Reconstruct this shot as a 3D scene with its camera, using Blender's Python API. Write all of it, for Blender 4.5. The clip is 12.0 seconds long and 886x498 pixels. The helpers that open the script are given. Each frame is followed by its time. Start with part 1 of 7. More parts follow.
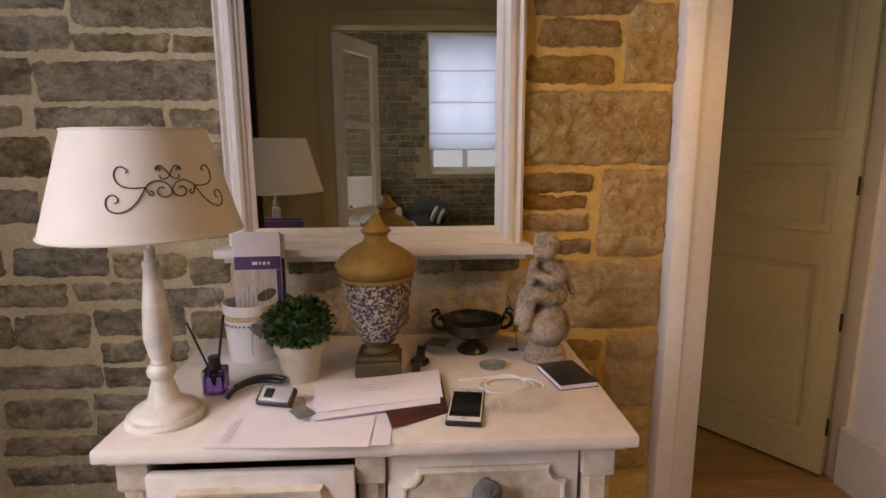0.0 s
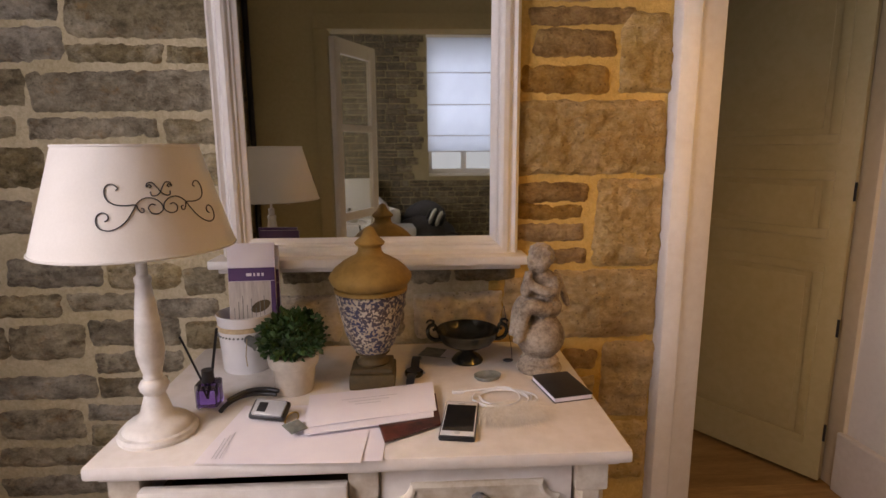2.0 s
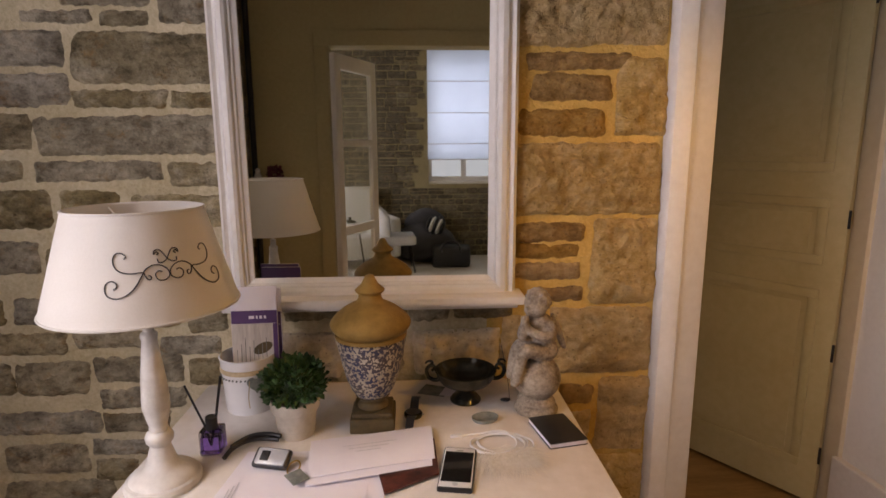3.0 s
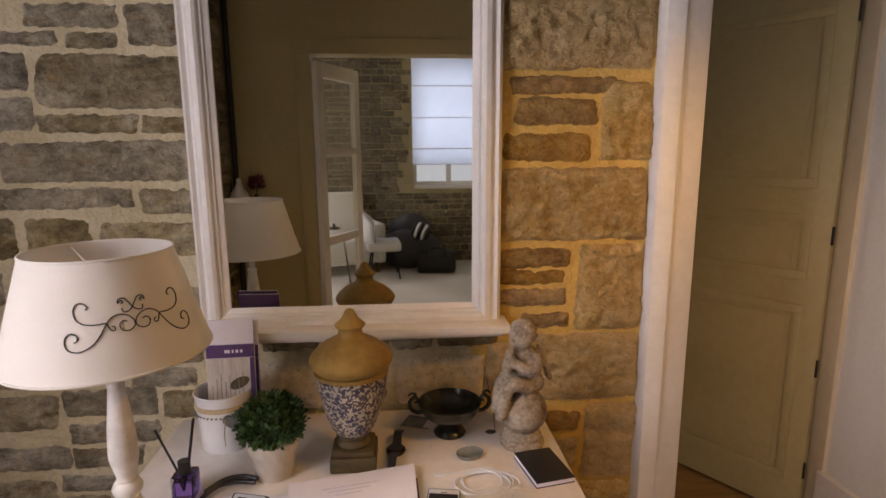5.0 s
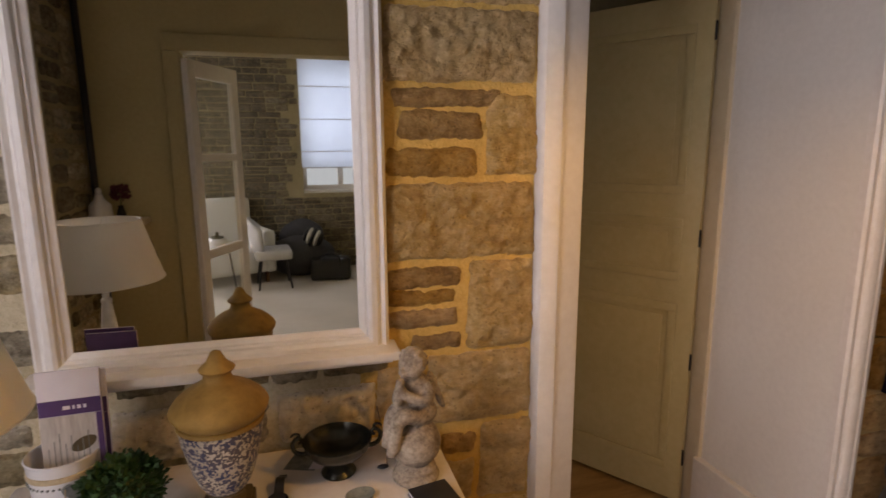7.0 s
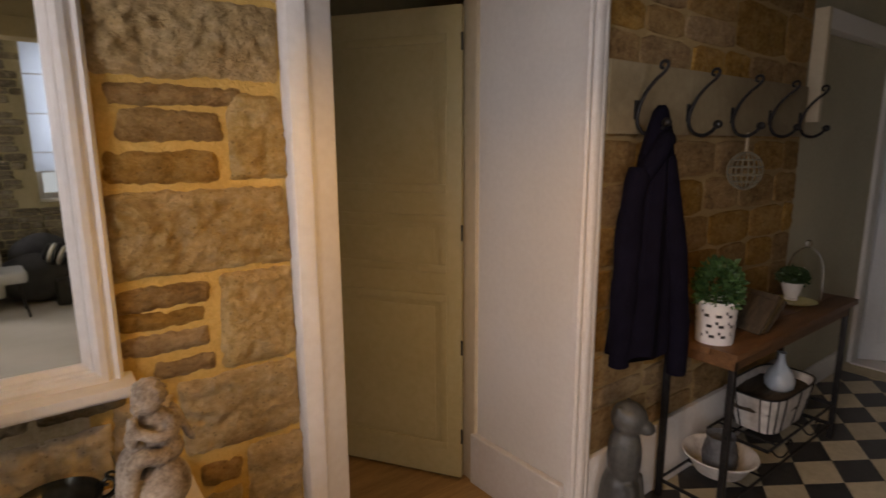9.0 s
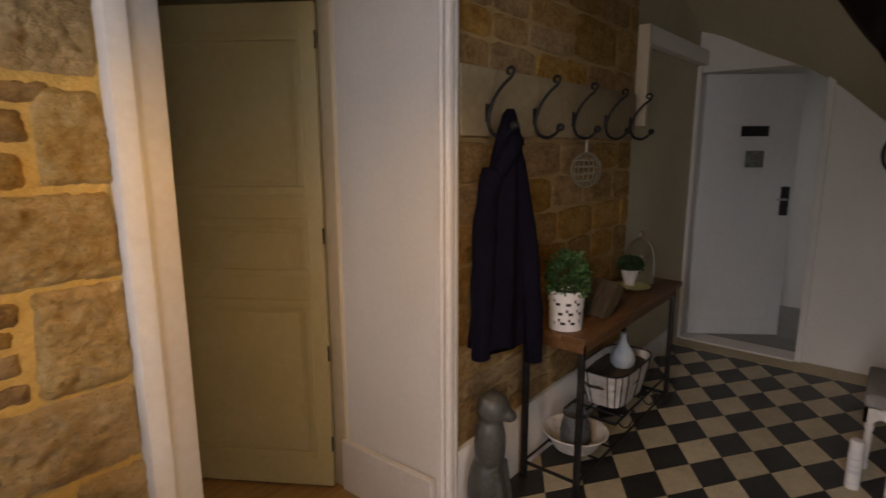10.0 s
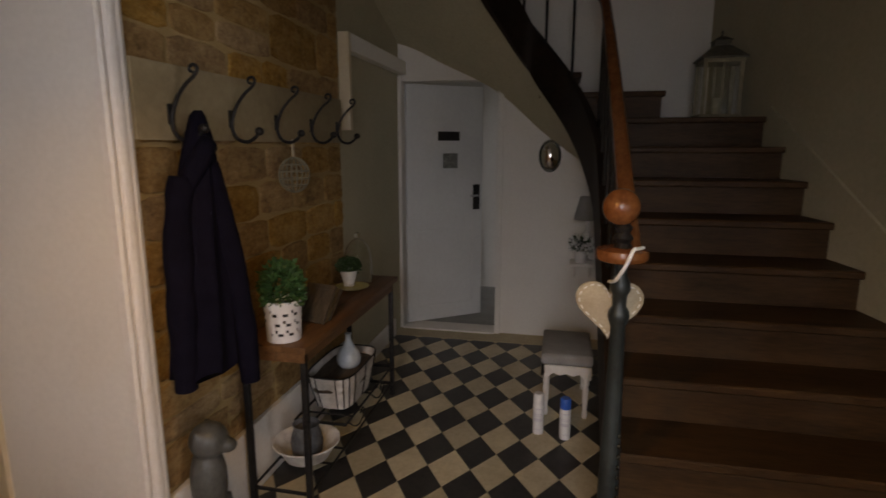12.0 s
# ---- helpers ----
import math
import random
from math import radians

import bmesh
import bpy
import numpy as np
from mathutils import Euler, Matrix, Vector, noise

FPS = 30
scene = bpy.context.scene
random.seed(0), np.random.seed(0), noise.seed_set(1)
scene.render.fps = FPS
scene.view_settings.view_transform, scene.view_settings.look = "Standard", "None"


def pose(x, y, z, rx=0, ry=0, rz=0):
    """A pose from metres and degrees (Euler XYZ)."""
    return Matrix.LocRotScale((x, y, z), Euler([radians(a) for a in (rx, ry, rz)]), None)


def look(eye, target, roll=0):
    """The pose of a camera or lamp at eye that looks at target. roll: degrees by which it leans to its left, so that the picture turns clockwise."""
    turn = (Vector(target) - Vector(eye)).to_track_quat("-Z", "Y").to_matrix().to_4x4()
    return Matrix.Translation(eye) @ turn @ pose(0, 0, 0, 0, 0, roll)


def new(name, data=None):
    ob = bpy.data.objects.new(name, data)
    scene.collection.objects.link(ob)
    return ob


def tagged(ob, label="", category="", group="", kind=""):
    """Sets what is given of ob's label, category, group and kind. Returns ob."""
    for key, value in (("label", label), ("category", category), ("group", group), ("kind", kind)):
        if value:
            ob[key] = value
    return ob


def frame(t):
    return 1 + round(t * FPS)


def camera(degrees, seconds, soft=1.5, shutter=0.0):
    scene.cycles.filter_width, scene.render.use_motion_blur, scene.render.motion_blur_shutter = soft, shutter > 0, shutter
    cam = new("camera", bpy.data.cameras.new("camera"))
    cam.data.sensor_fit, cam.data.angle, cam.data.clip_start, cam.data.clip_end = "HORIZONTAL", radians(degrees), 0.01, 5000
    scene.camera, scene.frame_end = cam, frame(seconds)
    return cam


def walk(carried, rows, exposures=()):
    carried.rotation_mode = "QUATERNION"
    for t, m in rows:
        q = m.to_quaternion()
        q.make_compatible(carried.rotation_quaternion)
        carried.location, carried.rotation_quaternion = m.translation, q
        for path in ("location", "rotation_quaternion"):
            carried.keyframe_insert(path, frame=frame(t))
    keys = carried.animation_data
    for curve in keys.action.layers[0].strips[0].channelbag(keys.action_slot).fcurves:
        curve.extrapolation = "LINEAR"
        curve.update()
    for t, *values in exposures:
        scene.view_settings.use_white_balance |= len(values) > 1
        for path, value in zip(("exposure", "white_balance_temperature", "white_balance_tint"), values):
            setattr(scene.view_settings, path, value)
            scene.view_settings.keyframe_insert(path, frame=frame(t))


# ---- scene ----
cam = camera(77.9, 12.0, shutter=0.4)
METRES, EYE, TILT, LEAN, TURN = 0.65, 1.342, 0.0, 0.0, -2.8
ROWS = [
    (0.0, 0.0, 0.0, 0.0, -0.05, -10.43, 0.29),
    (0.5, 0.0122, -0.0032, 0.0473, -0.07, -10.42, 0.25),
    (1.0, 0.015, -0.0006, 0.0833, -0.08, -10.41, 0.34),
    (1.5, 0.0189, 0.0071, 0.0663, -0.09, -10.41, 0.38),
    (2.0, 0.0178, 0.0099, 0.0368, -0.12, -10.42, 0.36),
    (2.5, 0.0207, 0.004, 0.0825, -0.14, -10.41, 0.28),
    (3.0, 0.0235, -0.0007, 0.1951, -0.1, -10.39, 0.31),
    (5.0, 0.0354, 0.0698, 0.2879, -1.61, -10.37, 0.33),
    (5.5, 0.0379, 0.146, 0.3226, -2.45, -10.37, 0.38),
    (6.0, 0.0451, 0.1893, 0.3443, -4.67, -10.4, 0.34),
    (6.5, 0.0562, 0.1864, 0.3469, -8.48, -10.45, 0.38),
    (7.0, 0.0934, 0.1967, 0.3415, -12.44, -10.44, 0.34),
    (9.0, 0.2422, 0.1783, 0.3529, -33.83, -10.61, 0.3),
    (9.5, 0.2708, 0.161, 0.35, -40.63, -10.7, 0.23),
    (10.0, 0.3004, 0.1467, 0.3596, -47.23, -10.67, 0.17),
    (10.5, 0.3371, 0.1291, 0.3642, -53.97, -10.68, 0.13),
    (11.0, 0.3733, 0.1144, 0.3614, -60.87, -10.63, 0.08),
    (11.5, 0.3971, 0.0756, 0.365, -67.89, -10.65, 0.0),
    (12.0, 0.444, 0.0596, 0.384, -74.85, -10.61, -0.01),
]
walk(cam, [(t, pose(0, 0, EYE, TILT, LEAN, TURN) @ pose(METRES * x, METRES * y, METRES * z, 90 + pitch, roll, yaw)) for t, x, y, z, yaw, pitch, roll in ROWS], [(0.0, 0.35, 7150, 21), (6.0, 0.43, 7150, 19), (9.0, 0.36, 7150, 15), (12.0, 0.37, 7150, 11)])

# ---- world and light ----
world = bpy.data.worlds.new("world")
scene.world = world
world.use_nodes = True
wn = world.node_tree
sky = wn.nodes.new("ShaderNodeTexSky")
sky.sky_type = "NISHITA"
sky.sun_disc = False
sky.sun_elevation, sky.sun_rotation = radians(38), radians(250)
wn.nodes["Background"].inputs[1].default_value = 0.1
wn.links.new(sky.outputs[0], wn.nodes["Background"].inputs[0])


def lamp_light(name, kind, m, energy, color, size=0.2, size_y=None, angle=None):
    d = bpy.data.lights.new(name, kind)
    d.energy, d.color = energy, color
    if kind == "AREA":
        d.shape, d.size, d.size_y = "RECTANGLE", size, size_y or size
    if kind == "POINT":
        d.shadow_soft_size = size
    if kind == "SUN":
        d.angle = angle
    ob = new(name, d)
    ob.matrix_world = m
    return ob


lamp_light("sun", "SUN", look((-6, -4, 6), (0, 0, 0)), 1.0, (1, 0.96, 0.9), angle=radians(12))
DAY = (0.845, 0.855, 0.98)
# sky light in the entrance window of the west wall, and in the far room's window behind its blind
lamp_light("daylight_west", "AREA", look((-1.262, 0.02, 1.66), (0.2, 1.05, 1.56)), 11.5, DAY, 0.74, 1.3).data.spread = radians(160)
lamp_light("daylight_sky", "AREA", look((-5.0, 0.0, 3.3), (2.0, 0.0, 0.5)), 175, DAY, 2.0, 1.4)
# daylight_back_room is added to brighten the room beyond the far door
lamp_light("daylight_back_room", "AREA", look((5.85, 1.93, 1.45), (5.6, 0.6, 0.3)), 1.8, DAY, 0.6, 1.0)
lamp_light("daylight_south", "AREA", look((0.62, -4.985, 1.97), (0.62, 0, 1.97)), 11, (0.80, 0.86, 1.0), 0.9, 1.2)
# daylight_living_west is added fill for the living room, through a made-up window
lamp_light("daylight_living_west", "AREA", look((-2.66, -3.0, 1.6), (0, -3.0, 0.8)), 28, DAY, 1.2, 1.4)
lamp_light("daylight_living_south", "AREA", look((-1.95, -4.90, 1.5), (0.6, 0.2, 0.7)), 46, DAY, 0.85, 1.6)
# added warm bulb for the hall's golden light, in an unseen pendant's shade
lamp_light("added_warm_light", "POINT", pose(0.95, 0.55, 2.02), 15.5, (1.0, 0.54, 0.12), 0.05)


# ---- materials ----
def shader(name):
    m = bpy.data.materials.new(name)
    m.use_nodes = True
    return m, m.node_tree.nodes, m.node_tree.links, m.node_tree.nodes["Principled BSDF"]


def ramp(nodes, stops):
    r = nodes.new("ShaderNodeValToRGB")
    while len(r.color_ramp.elements) < len(stops):
        r.color_ramp.elements.new(0.5)
    for e, (p, c) in zip(r.color_ramp.elements, stops):
        e.position, e.color = p, (*c, 1)
    return r


def noise_node(nodes, links, coord, scale, detail=4, rough=0.55, stretch=None):
    n = nodes.new("ShaderNodeTexNoise")
    n.inputs["Scale"].default_value, n.inputs["Detail"].default_value, n.inputs["Roughness"].default_value = scale, detail, rough
    if stretch:
        mp = nodes.new("ShaderNodeMapping")
        mp.inputs["Scale"].default_value = stretch
        links.new(coord, mp.inputs[0])
        coord = mp.outputs[0]
    links.new(coord, n.inputs["Vector"])
    return n


def paint(name, dark, light, rough=0.6, metal=0.0, fine=60, broad=4, bump=0.2, bump_mm=1.0, stretch=None, sheen=0.0, vary=0.0, spec=0.5, trans=0.0, alpha=1.0, world_space=False):
    """A surface that runs between two colours at a broad and a fine scale, with fine relief."""
    m, nodes, links, b = shader(name)
    tc = nodes.new("ShaderNodeTexCoord")
    co = tc.outputs["Object"]
    if world_space:
        geo = nodes.new("ShaderNodeNewGeometry")
        co = geo.outputs["Position"]
    info = nodes.new("ShaderNodeObjectInfo")
    add = nodes.new("ShaderNodeVectorMath")
    add.operation = "MULTIPLY_ADD"
    comb = nodes.new("ShaderNodeCombineXYZ")
    for i in range(3):
        links.new(info.outputs["Random"], comb.inputs[i])
    links.new(comb.outputs[0], add.inputs[0])
    add.inputs[1].default_value = (17, 31, 23) if not world_space else (0, 0, 0)
    links.new(co, add.inputs[2])
    co = add.outputs[0]
    n1 = noise_node(nodes, links, co, fine, 5, 0.6, stretch)
    n2 = noise_node(nodes, links, co, broad, 4, 0.55, stretch)
    mix = nodes.new("ShaderNodeMath")
    mix.operation = "MULTIPLY_ADD"
    links.new(n1.outputs[0], mix.inputs[0])
    mix.inputs[1].default_value = 0.45
    half = nodes.new("ShaderNodeMath")
    half.operation = "MULTIPLY"
    links.new(n2.outputs[0], half.inputs[0])
    half.inputs[1].default_value = 0.55
    links.new(half.outputs[0], mix.inputs[2])
    r = ramp(nodes, [(0.34, dark), (0.62, light)])
    links.new(mix.outputs[0], r.inputs[0])
    out = r.outputs[0]
    if vary:
        hsv = nodes.new("ShaderNodeHueSaturation")
        mr = nodes.new("ShaderNodeMapRange")
        mr.inputs[3].default_value, mr.inputs[4].default_value = 1 - vary, 1 + vary
        links.new(info.outputs["Random"], mr.inputs[0])
        links.new(mr.outputs[0], hsv.inputs["Value"])
        links.new(out, hsv.inputs["Color"])
        out = hsv.outputs[0]
    links.new(out, b.inputs["Base Color"])
    b.inputs["Roughness"].default_value = rough
    b.inputs["Metallic"].default_value = metal
    b.inputs["Specular IOR Level"].default_value = spec
    b.inputs["Transmission Weight"].default_value = trans
    b.inputs["Alpha"].default_value = alpha
    if sheen:
        b.inputs["Sheen Weight"].default_value = sheen
    if bump:
        bp = nodes.new("ShaderNodeBump")
        bp.inputs["Strength"].default_value = bump
        bp.inputs["Distance"].default_value = bump_mm / 1000
        links.new(n1.outputs[0], bp.inputs["Height"])
        links.new(bp.outputs[0], b.inputs["Normal"])
    return m


def rock(name, tones, vary=0.3, bump_mm=28, swing=0.15, blotch=0.9, lime=0.55, rust=0.25):
    """Weathered building stone: layered tones, dark pits, pale bloom and rough relief."""
    m, nodes, links, b = shader(name)
    tc = nodes.new("ShaderNodeNewGeometry")
    co = tc.outputs["Position"]
    info = nodes.new("ShaderNodeObjectInfo")
    big = noise_node(nodes, links, co, 7, 6, 0.62, (1, 1, 1.8))
    mid = noise_node(nodes, links, co, 34, 8, 0.70, (1, 1, 1.4))
    fine = noise_node(nodes, links, co, 120, 6, 0.65)
    s = nodes.new("ShaderNodeMath")
    s.operation = "MULTIPLY_ADD"
    links.new(mid.outputs[0], s.inputs[0])
    s.inputs[1].default_value = 0.55
    s2 = nodes.new("ShaderNodeMath")
    s2.operation = "MULTIPLY"
    links.new(big.outputs[0], s2.inputs[0])
    s2.inputs[1].default_value = 0.45
    links.new(s2.outputs[0], s.inputs[2])
    r = ramp(nodes, [(0.30, tones[0]), (0.45, tones[1]), (0.57, tones[2]), (0.70, tones[3])])
    links.new(s.outputs[0], r.inputs[0])
    hsv = nodes.new("ShaderNodeHueSaturation")
    mr = nodes.new("ShaderNodeMapRange")
    mr.inputs[3].default_value, mr.inputs[4].default_value = 1 - vary, 1 + vary * 0.8
    links.new(info.outputs["Random"], mr.inputs[0])
    links.new(mr.outputs[0], hsv.inputs["Value"])
    spin = nodes.new("ShaderNodeMath")
    spin.operation = "MULTIPLY"
    spin.inputs[1].default_value = 7.31
    links.new(info.outputs["Random"], spin.inputs[0])
    frac = nodes.new("ShaderNodeMath")
    frac.operation = "FRACT"
    links.new(spin.outputs[0], frac.inputs[0])
    sat = nodes.new("ShaderNodeMapRange")
    sat.inputs[3].default_value, sat.inputs[4].default_value = 1 - swing, 1 + swing
    links.new(frac.outputs[0], sat.inputs[0])
    links.new(sat.outputs[0], hsv.inputs["Saturation"])
    links.new(r.outputs[0], hsv.inputs["Color"])
    # pale lime bloom and dark pits
    bloom = noise_node(nodes, links, co, 11, 5, 0.7)
    br = ramp(nodes, [(0.50, (0, 0, 0)), (0.70, (lime, lime, lime))])
    links.new(bloom.outputs[0], br.inputs[0])
    mixb = nodes.new("ShaderNodeMix")
    mixb.data_type = "RGBA"
    links.new(br.outputs[0], mixb.inputs[0])
    links.new(hsv.outputs[0], mixb.inputs[6])
    mixb.inputs[7].default_value = (*tones[3], 1)
    pit = nodes.new("ShaderNodeTexVoronoi")
    pit.inputs["Scale"].default_value = 55
    links.new(co, pit.inputs["Vector"])
    pr = ramp(nodes, [(0.06, (0.35, 0.32, 0.30)), (0.20, (1, 1, 1))])
    links.new(pit.outputs[0], pr.inputs[0])
    mulc = nodes.new("ShaderNodeMix")
    mulc.data_type, mulc.blend_type = "RGBA", "MULTIPLY"
    mulc.inputs[0].default_value = 0.6
    links.new(mixb.outputs[2], mulc.inputs[6])
    links.new(pr.outputs[0], mulc.inputs[7])
    # rusty iron stains
    stain = noise_node(nodes, links, co, 13, 6, 0.7, (1, 1, 1.3))
    sr = ramp(nodes, [(0.55, (0, 0, 0)), (0.68, (rust, rust, rust))])
    links.new(stain.outputs[0], sr.inputs[0])
    mixs = nodes.new("ShaderNodeMix")
    mixs.data_type = "RGBA"
    links.new(sr.outputs[0], mixs.inputs[0])
    links.new(mulc.outputs[2], mixs.inputs[6])
    mixs.inputs[7].default_value = (0.36, 0.20, 0.065, 1)
    # blotches a few centimetres across: weathering, and relief shading put into colour
    blot = noise_node(nodes, links, co, 19, 7, 0.75, (1, 1, 1.5))
    blr = ramp(nodes, [(0.36, (0.42, 0.40, 0.37)), (0.50, (0.92, 0.92, 0.92)), (0.64, (1.22, 1.20, 1.17))])
    links.new(blot.outputs[0], blr.inputs[0])
    mulb = nodes.new("ShaderNodeMix")
    mulb.data_type, mulb.blend_type = "RGBA", "MULTIPLY"
    mulb.inputs[0].default_value = blotch
    links.new(mixs.outputs[2], mulb.inputs[6])
    links.new(blr.outputs[0], mulb.inputs[7])
    links.new(mulb.outputs[2], b.inputs["Base Color"])
    b.inputs["Roughness"].default_value = 0.85
    b.inputs["Specular IOR Level"].default_value = 0.3
    h = nodes.new("ShaderNodeMath")
    h.operation = "MULTIPLY_ADD"
    links.new(fine.outputs[0], h.inputs[0])
    h.inputs[1].default_value = 0.38
    links.new(s.outputs[0], h.inputs[2])
    bp = nodes.new("ShaderNodeBump")
    bp.inputs["Strength"].default_value = 0.9
    bp.inputs["Distance"].default_value = bump_mm / 1000
    links.new(h.outputs[0], bp.inputs["Height"])
    links.new(bp.outputs[0], b.inputs["Normal"])
    return m


GREY_STONE = rock("grey_stone", [(0.12, 0.095, 0.055), (0.33, 0.275, 0.175), (0.48, 0.41, 0.275), (0.64, 0.57, 0.42)], 0.28, 30, 0.35, 0.85, 0.75, 0.6)
GOLD_STONE = rock("golden_stone", [(0.36, 0.22, 0.075), (0.58, 0.39, 0.155), (0.72, 0.53, 0.25), (0.85, 0.70, 0.43)], 0.13, 40, blotch=0.14, lime=0.35, rust=0.15)
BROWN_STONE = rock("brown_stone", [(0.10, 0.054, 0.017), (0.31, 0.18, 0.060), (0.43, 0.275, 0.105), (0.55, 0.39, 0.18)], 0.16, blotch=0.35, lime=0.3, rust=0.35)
PALE_STONE = rock("pale_stone", [(0.42, 0.33, 0.20), (0.66, 0.56, 0.40), (0.76, 0.67, 0.52), (0.84, 0.78, 0.66)], 0.1, 24, blotch=0.15, lime=0.35, rust=0.15)
SMALL_STONE = rock("rubble_stone", [(0.05, 0.042, 0.028), (0.15, 0.125, 0.08), (0.24, 0.205, 0.14), (0.36, 0.32, 0.23)], 0.35, 9)
MORTAR = paint("lime_mortar", (0.47, 0.39, 0.225), (0.68, 0.59, 0.40), 0.92, fine=110, broad=6, bump=0.9, bump_mm=6, world_space=True)
GOLD_MORTAR = paint("golden_mortar", (0.54, 0.335, 0.078), (0.70, 0.47, 0.145), 0.92, fine=110, broad=6, bump=0.9, bump_mm=6, world_space=True)
DARK_MORTAR = paint("old_mortar", (0.29, 0.24, 0.125), (0.40, 0.34, 0.20), 0.92, fine=110, broad=6, bump=0.9, bump_mm=6, world_space=True)
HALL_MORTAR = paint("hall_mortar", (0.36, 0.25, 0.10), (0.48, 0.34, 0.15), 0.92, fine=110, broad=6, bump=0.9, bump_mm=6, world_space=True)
WHITE = paint("white_painted_wood", (0.72, 0.68, 0.62), (0.82, 0.79, 0.74), 0.42, fine=45, broad=3, bump=0.12, bump_mm=0.8)
CREAM = paint("cream_gloss_paint", (0.62, 0.53, 0.36), (0.70, 0.61, 0.44), 0.45, fine=30, broad=2.5, bump=0.15, bump_mm=1.0)
CHALK = paint("chalk_painted_wood", (0.66, 0.60, 0.53), (0.80, 0.75, 0.70), 0.5, fine=30, broad=6, bump=0.25, bump_mm=1.0)
WORN = paint("worn_paint_edge", (0.42, 0.33, 0.22), (0.72, 0.66, 0.56), 0.6, fine=38, broad=9, bump=0.3, bump_mm=0.8)
PLASTER = paint("white_plaster", (0.70, 0.67, 0.61), (0.78, 0.75, 0.69), 0.8, fine=50, broad=1.5, bump=0.25, bump_mm=2)
# white plaster made darker and yellower to hold the dim stairwell's shade
STAIRWALL = paint("shaded_white_plaster", (0.40, 0.365, 0.25), (0.49, 0.45, 0.315), 0.85, fine=40, broad=1.5, bump=0.25, bump_mm=2)
# cream door paint with the doorway's warm shade put into its colour
DOORCREAM = paint("warm_shade_door_paint", (0.45, 0.38, 0.18), (0.53, 0.455, 0.235), 0.45, fine=30, broad=2.5, bump=0.15)
BEIGE = paint("beige_plaster", (0.42, 0.35, 0.170), (0.50, 0.42, 0.215), 0.85, fine=40, broad=1.5, bump=0.2, bump_mm=2)
CEIL = paint("ceiling_paint", (0.48, 0.45, 0.38), (0.54, 0.51, 0.44), 0.85, fine=30, broad=1, bump=0.15, bump_mm=1)
# the rack board's cream, darkened so its colour carries the hall's shade
RACKPAINT = paint("shaded_cream_paint", (0.24, 0.185, 0.10), (0.36, 0.29, 0.17), 0.6, fine=30, broad=4, bump=0.2)
AGEDWOOD = paint("aged_dark_wood", (0.03, 0.022, 0.014), (0.10, 0.076, 0.048), 0.7, fine=40, broad=12, bump=0.4, stretch=(1, 5, 1))
LANTERNWOOD = paint("grey_lantern_wood", (0.17, 0.15, 0.095), (0.32, 0.285, 0.19), 0.7, fine=30, broad=8, bump=0.3)
BOARDS = paint("oak_floor", (0.30, 0.185, 0.075), (0.48, 0.315, 0.14), 0.45, fine=30, broad=5, bump=0.2, stretch=(1, 8, 1), vary=0.15)
CARPET = paint("pale_carpet", (0.58, 0.54, 0.47), (0.68, 0.64, 0.57), 0.95, fine=220, broad=2, bump=0.5, bump_mm=3)
TILE_LIGHT = paint("buff_cement_tile", (0.46, 0.39, 0.25), (0.62, 0.54, 0.37), 0.4, fine=40, broad=8, bump=0.15, vary=0.12)
TILE_DARK = paint("black_cement_tile", (0.018, 0.018, 0.018), (0.045, 0.042, 0.038), 0.38, fine=40, broad=8, bump=0.15, vary=0.2)
GROUT = paint("tile_grout", (0.16, 0.14, 0.11), (0.24, 0.21, 0.17), 0.9, fine=90, broad=5)
BORDER = paint("buff_floor_border", (0.40, 0.33, 0.20), (0.52, 0.44, 0.28), 0.55, fine=40, broad=4)
GREYFLOOR = paint("grey_floor_paint", (0.22, 0.22, 0.20), (0.34, 0.34, 0.31), 0.5, fine=40, broad=4)
STAIRWOOD = paint("dark_stair_oak", (0.024, 0.012, 0.0042), (0.070, 0.036, 0.0135), 0.5, fine=25, broad=4, bump=0.2, stretch=(4, 0.6, 4), spec=0.2)
STRINGWOOD = paint("blackened_string_wood", (0.008, 0.005, 0.003), (0.022, 0.013, 0.008), 0.6, fine=25, broad=4, bump=0.2, spec=0.2)
RAILWOOD = paint("varnished_rail_wood", (0.125, 0.043, 0.013), (0.22, 0.083, 0.027), 0.25, fine=20, broad=6, bump=0.05, stretch=(1, 4, 4))
TABLEWOOD = paint("stained_table_wood", (0.085, 0.040, 0.014), (0.19, 0.092, 0.034), 0.5, fine=22, broad=4, bump=0.2, stretch=(0.7, 5, 5))
IRON = paint("black_iron", (0.012, 0.012, 0.013), (0.04, 0.038, 0.036), 0.5, metal=0.6, fine=80, broad=10, bump=0.3)
GREENIRON = paint("dark_green_iron", (0.015, 0.02, 0.02), (0.035, 0.045, 0.045), 0.4, metal=0.3, fine=60, broad=8, bump=0.3)
FABRIC = paint("lampshade_linen", (0.79, 0.76, 0.70), (0.86, 0.83, 0.78), 0.9, fine=300, broad=12, bump=0.35, bump_mm=0.6)
EMBROIDERY = paint("dark_thread", (0.03, 0.03, 0.035), (0.07, 0.07, 0.075), 0.9, fine=300, broad=20)
LAMPWOOD = paint("distressed_white_wood", (0.45, 0.42, 0.38), (0.80, 0.77, 0.72), 0.5, fine=26, broad=9, bump=0.3)
CERAMIC = paint("white_glazed_ceramic", (0.70, 0.69, 0.68), (0.80, 0.79, 0.78), 0.25, fine=20, broad=5, bump=0.05)
TERRACOTTA = paint("pale_cement_pot", (0.48, 0.42, 0.34), (0.64, 0.58, 0.49), 0.9, fine=60, broad=8, bump=0.35)
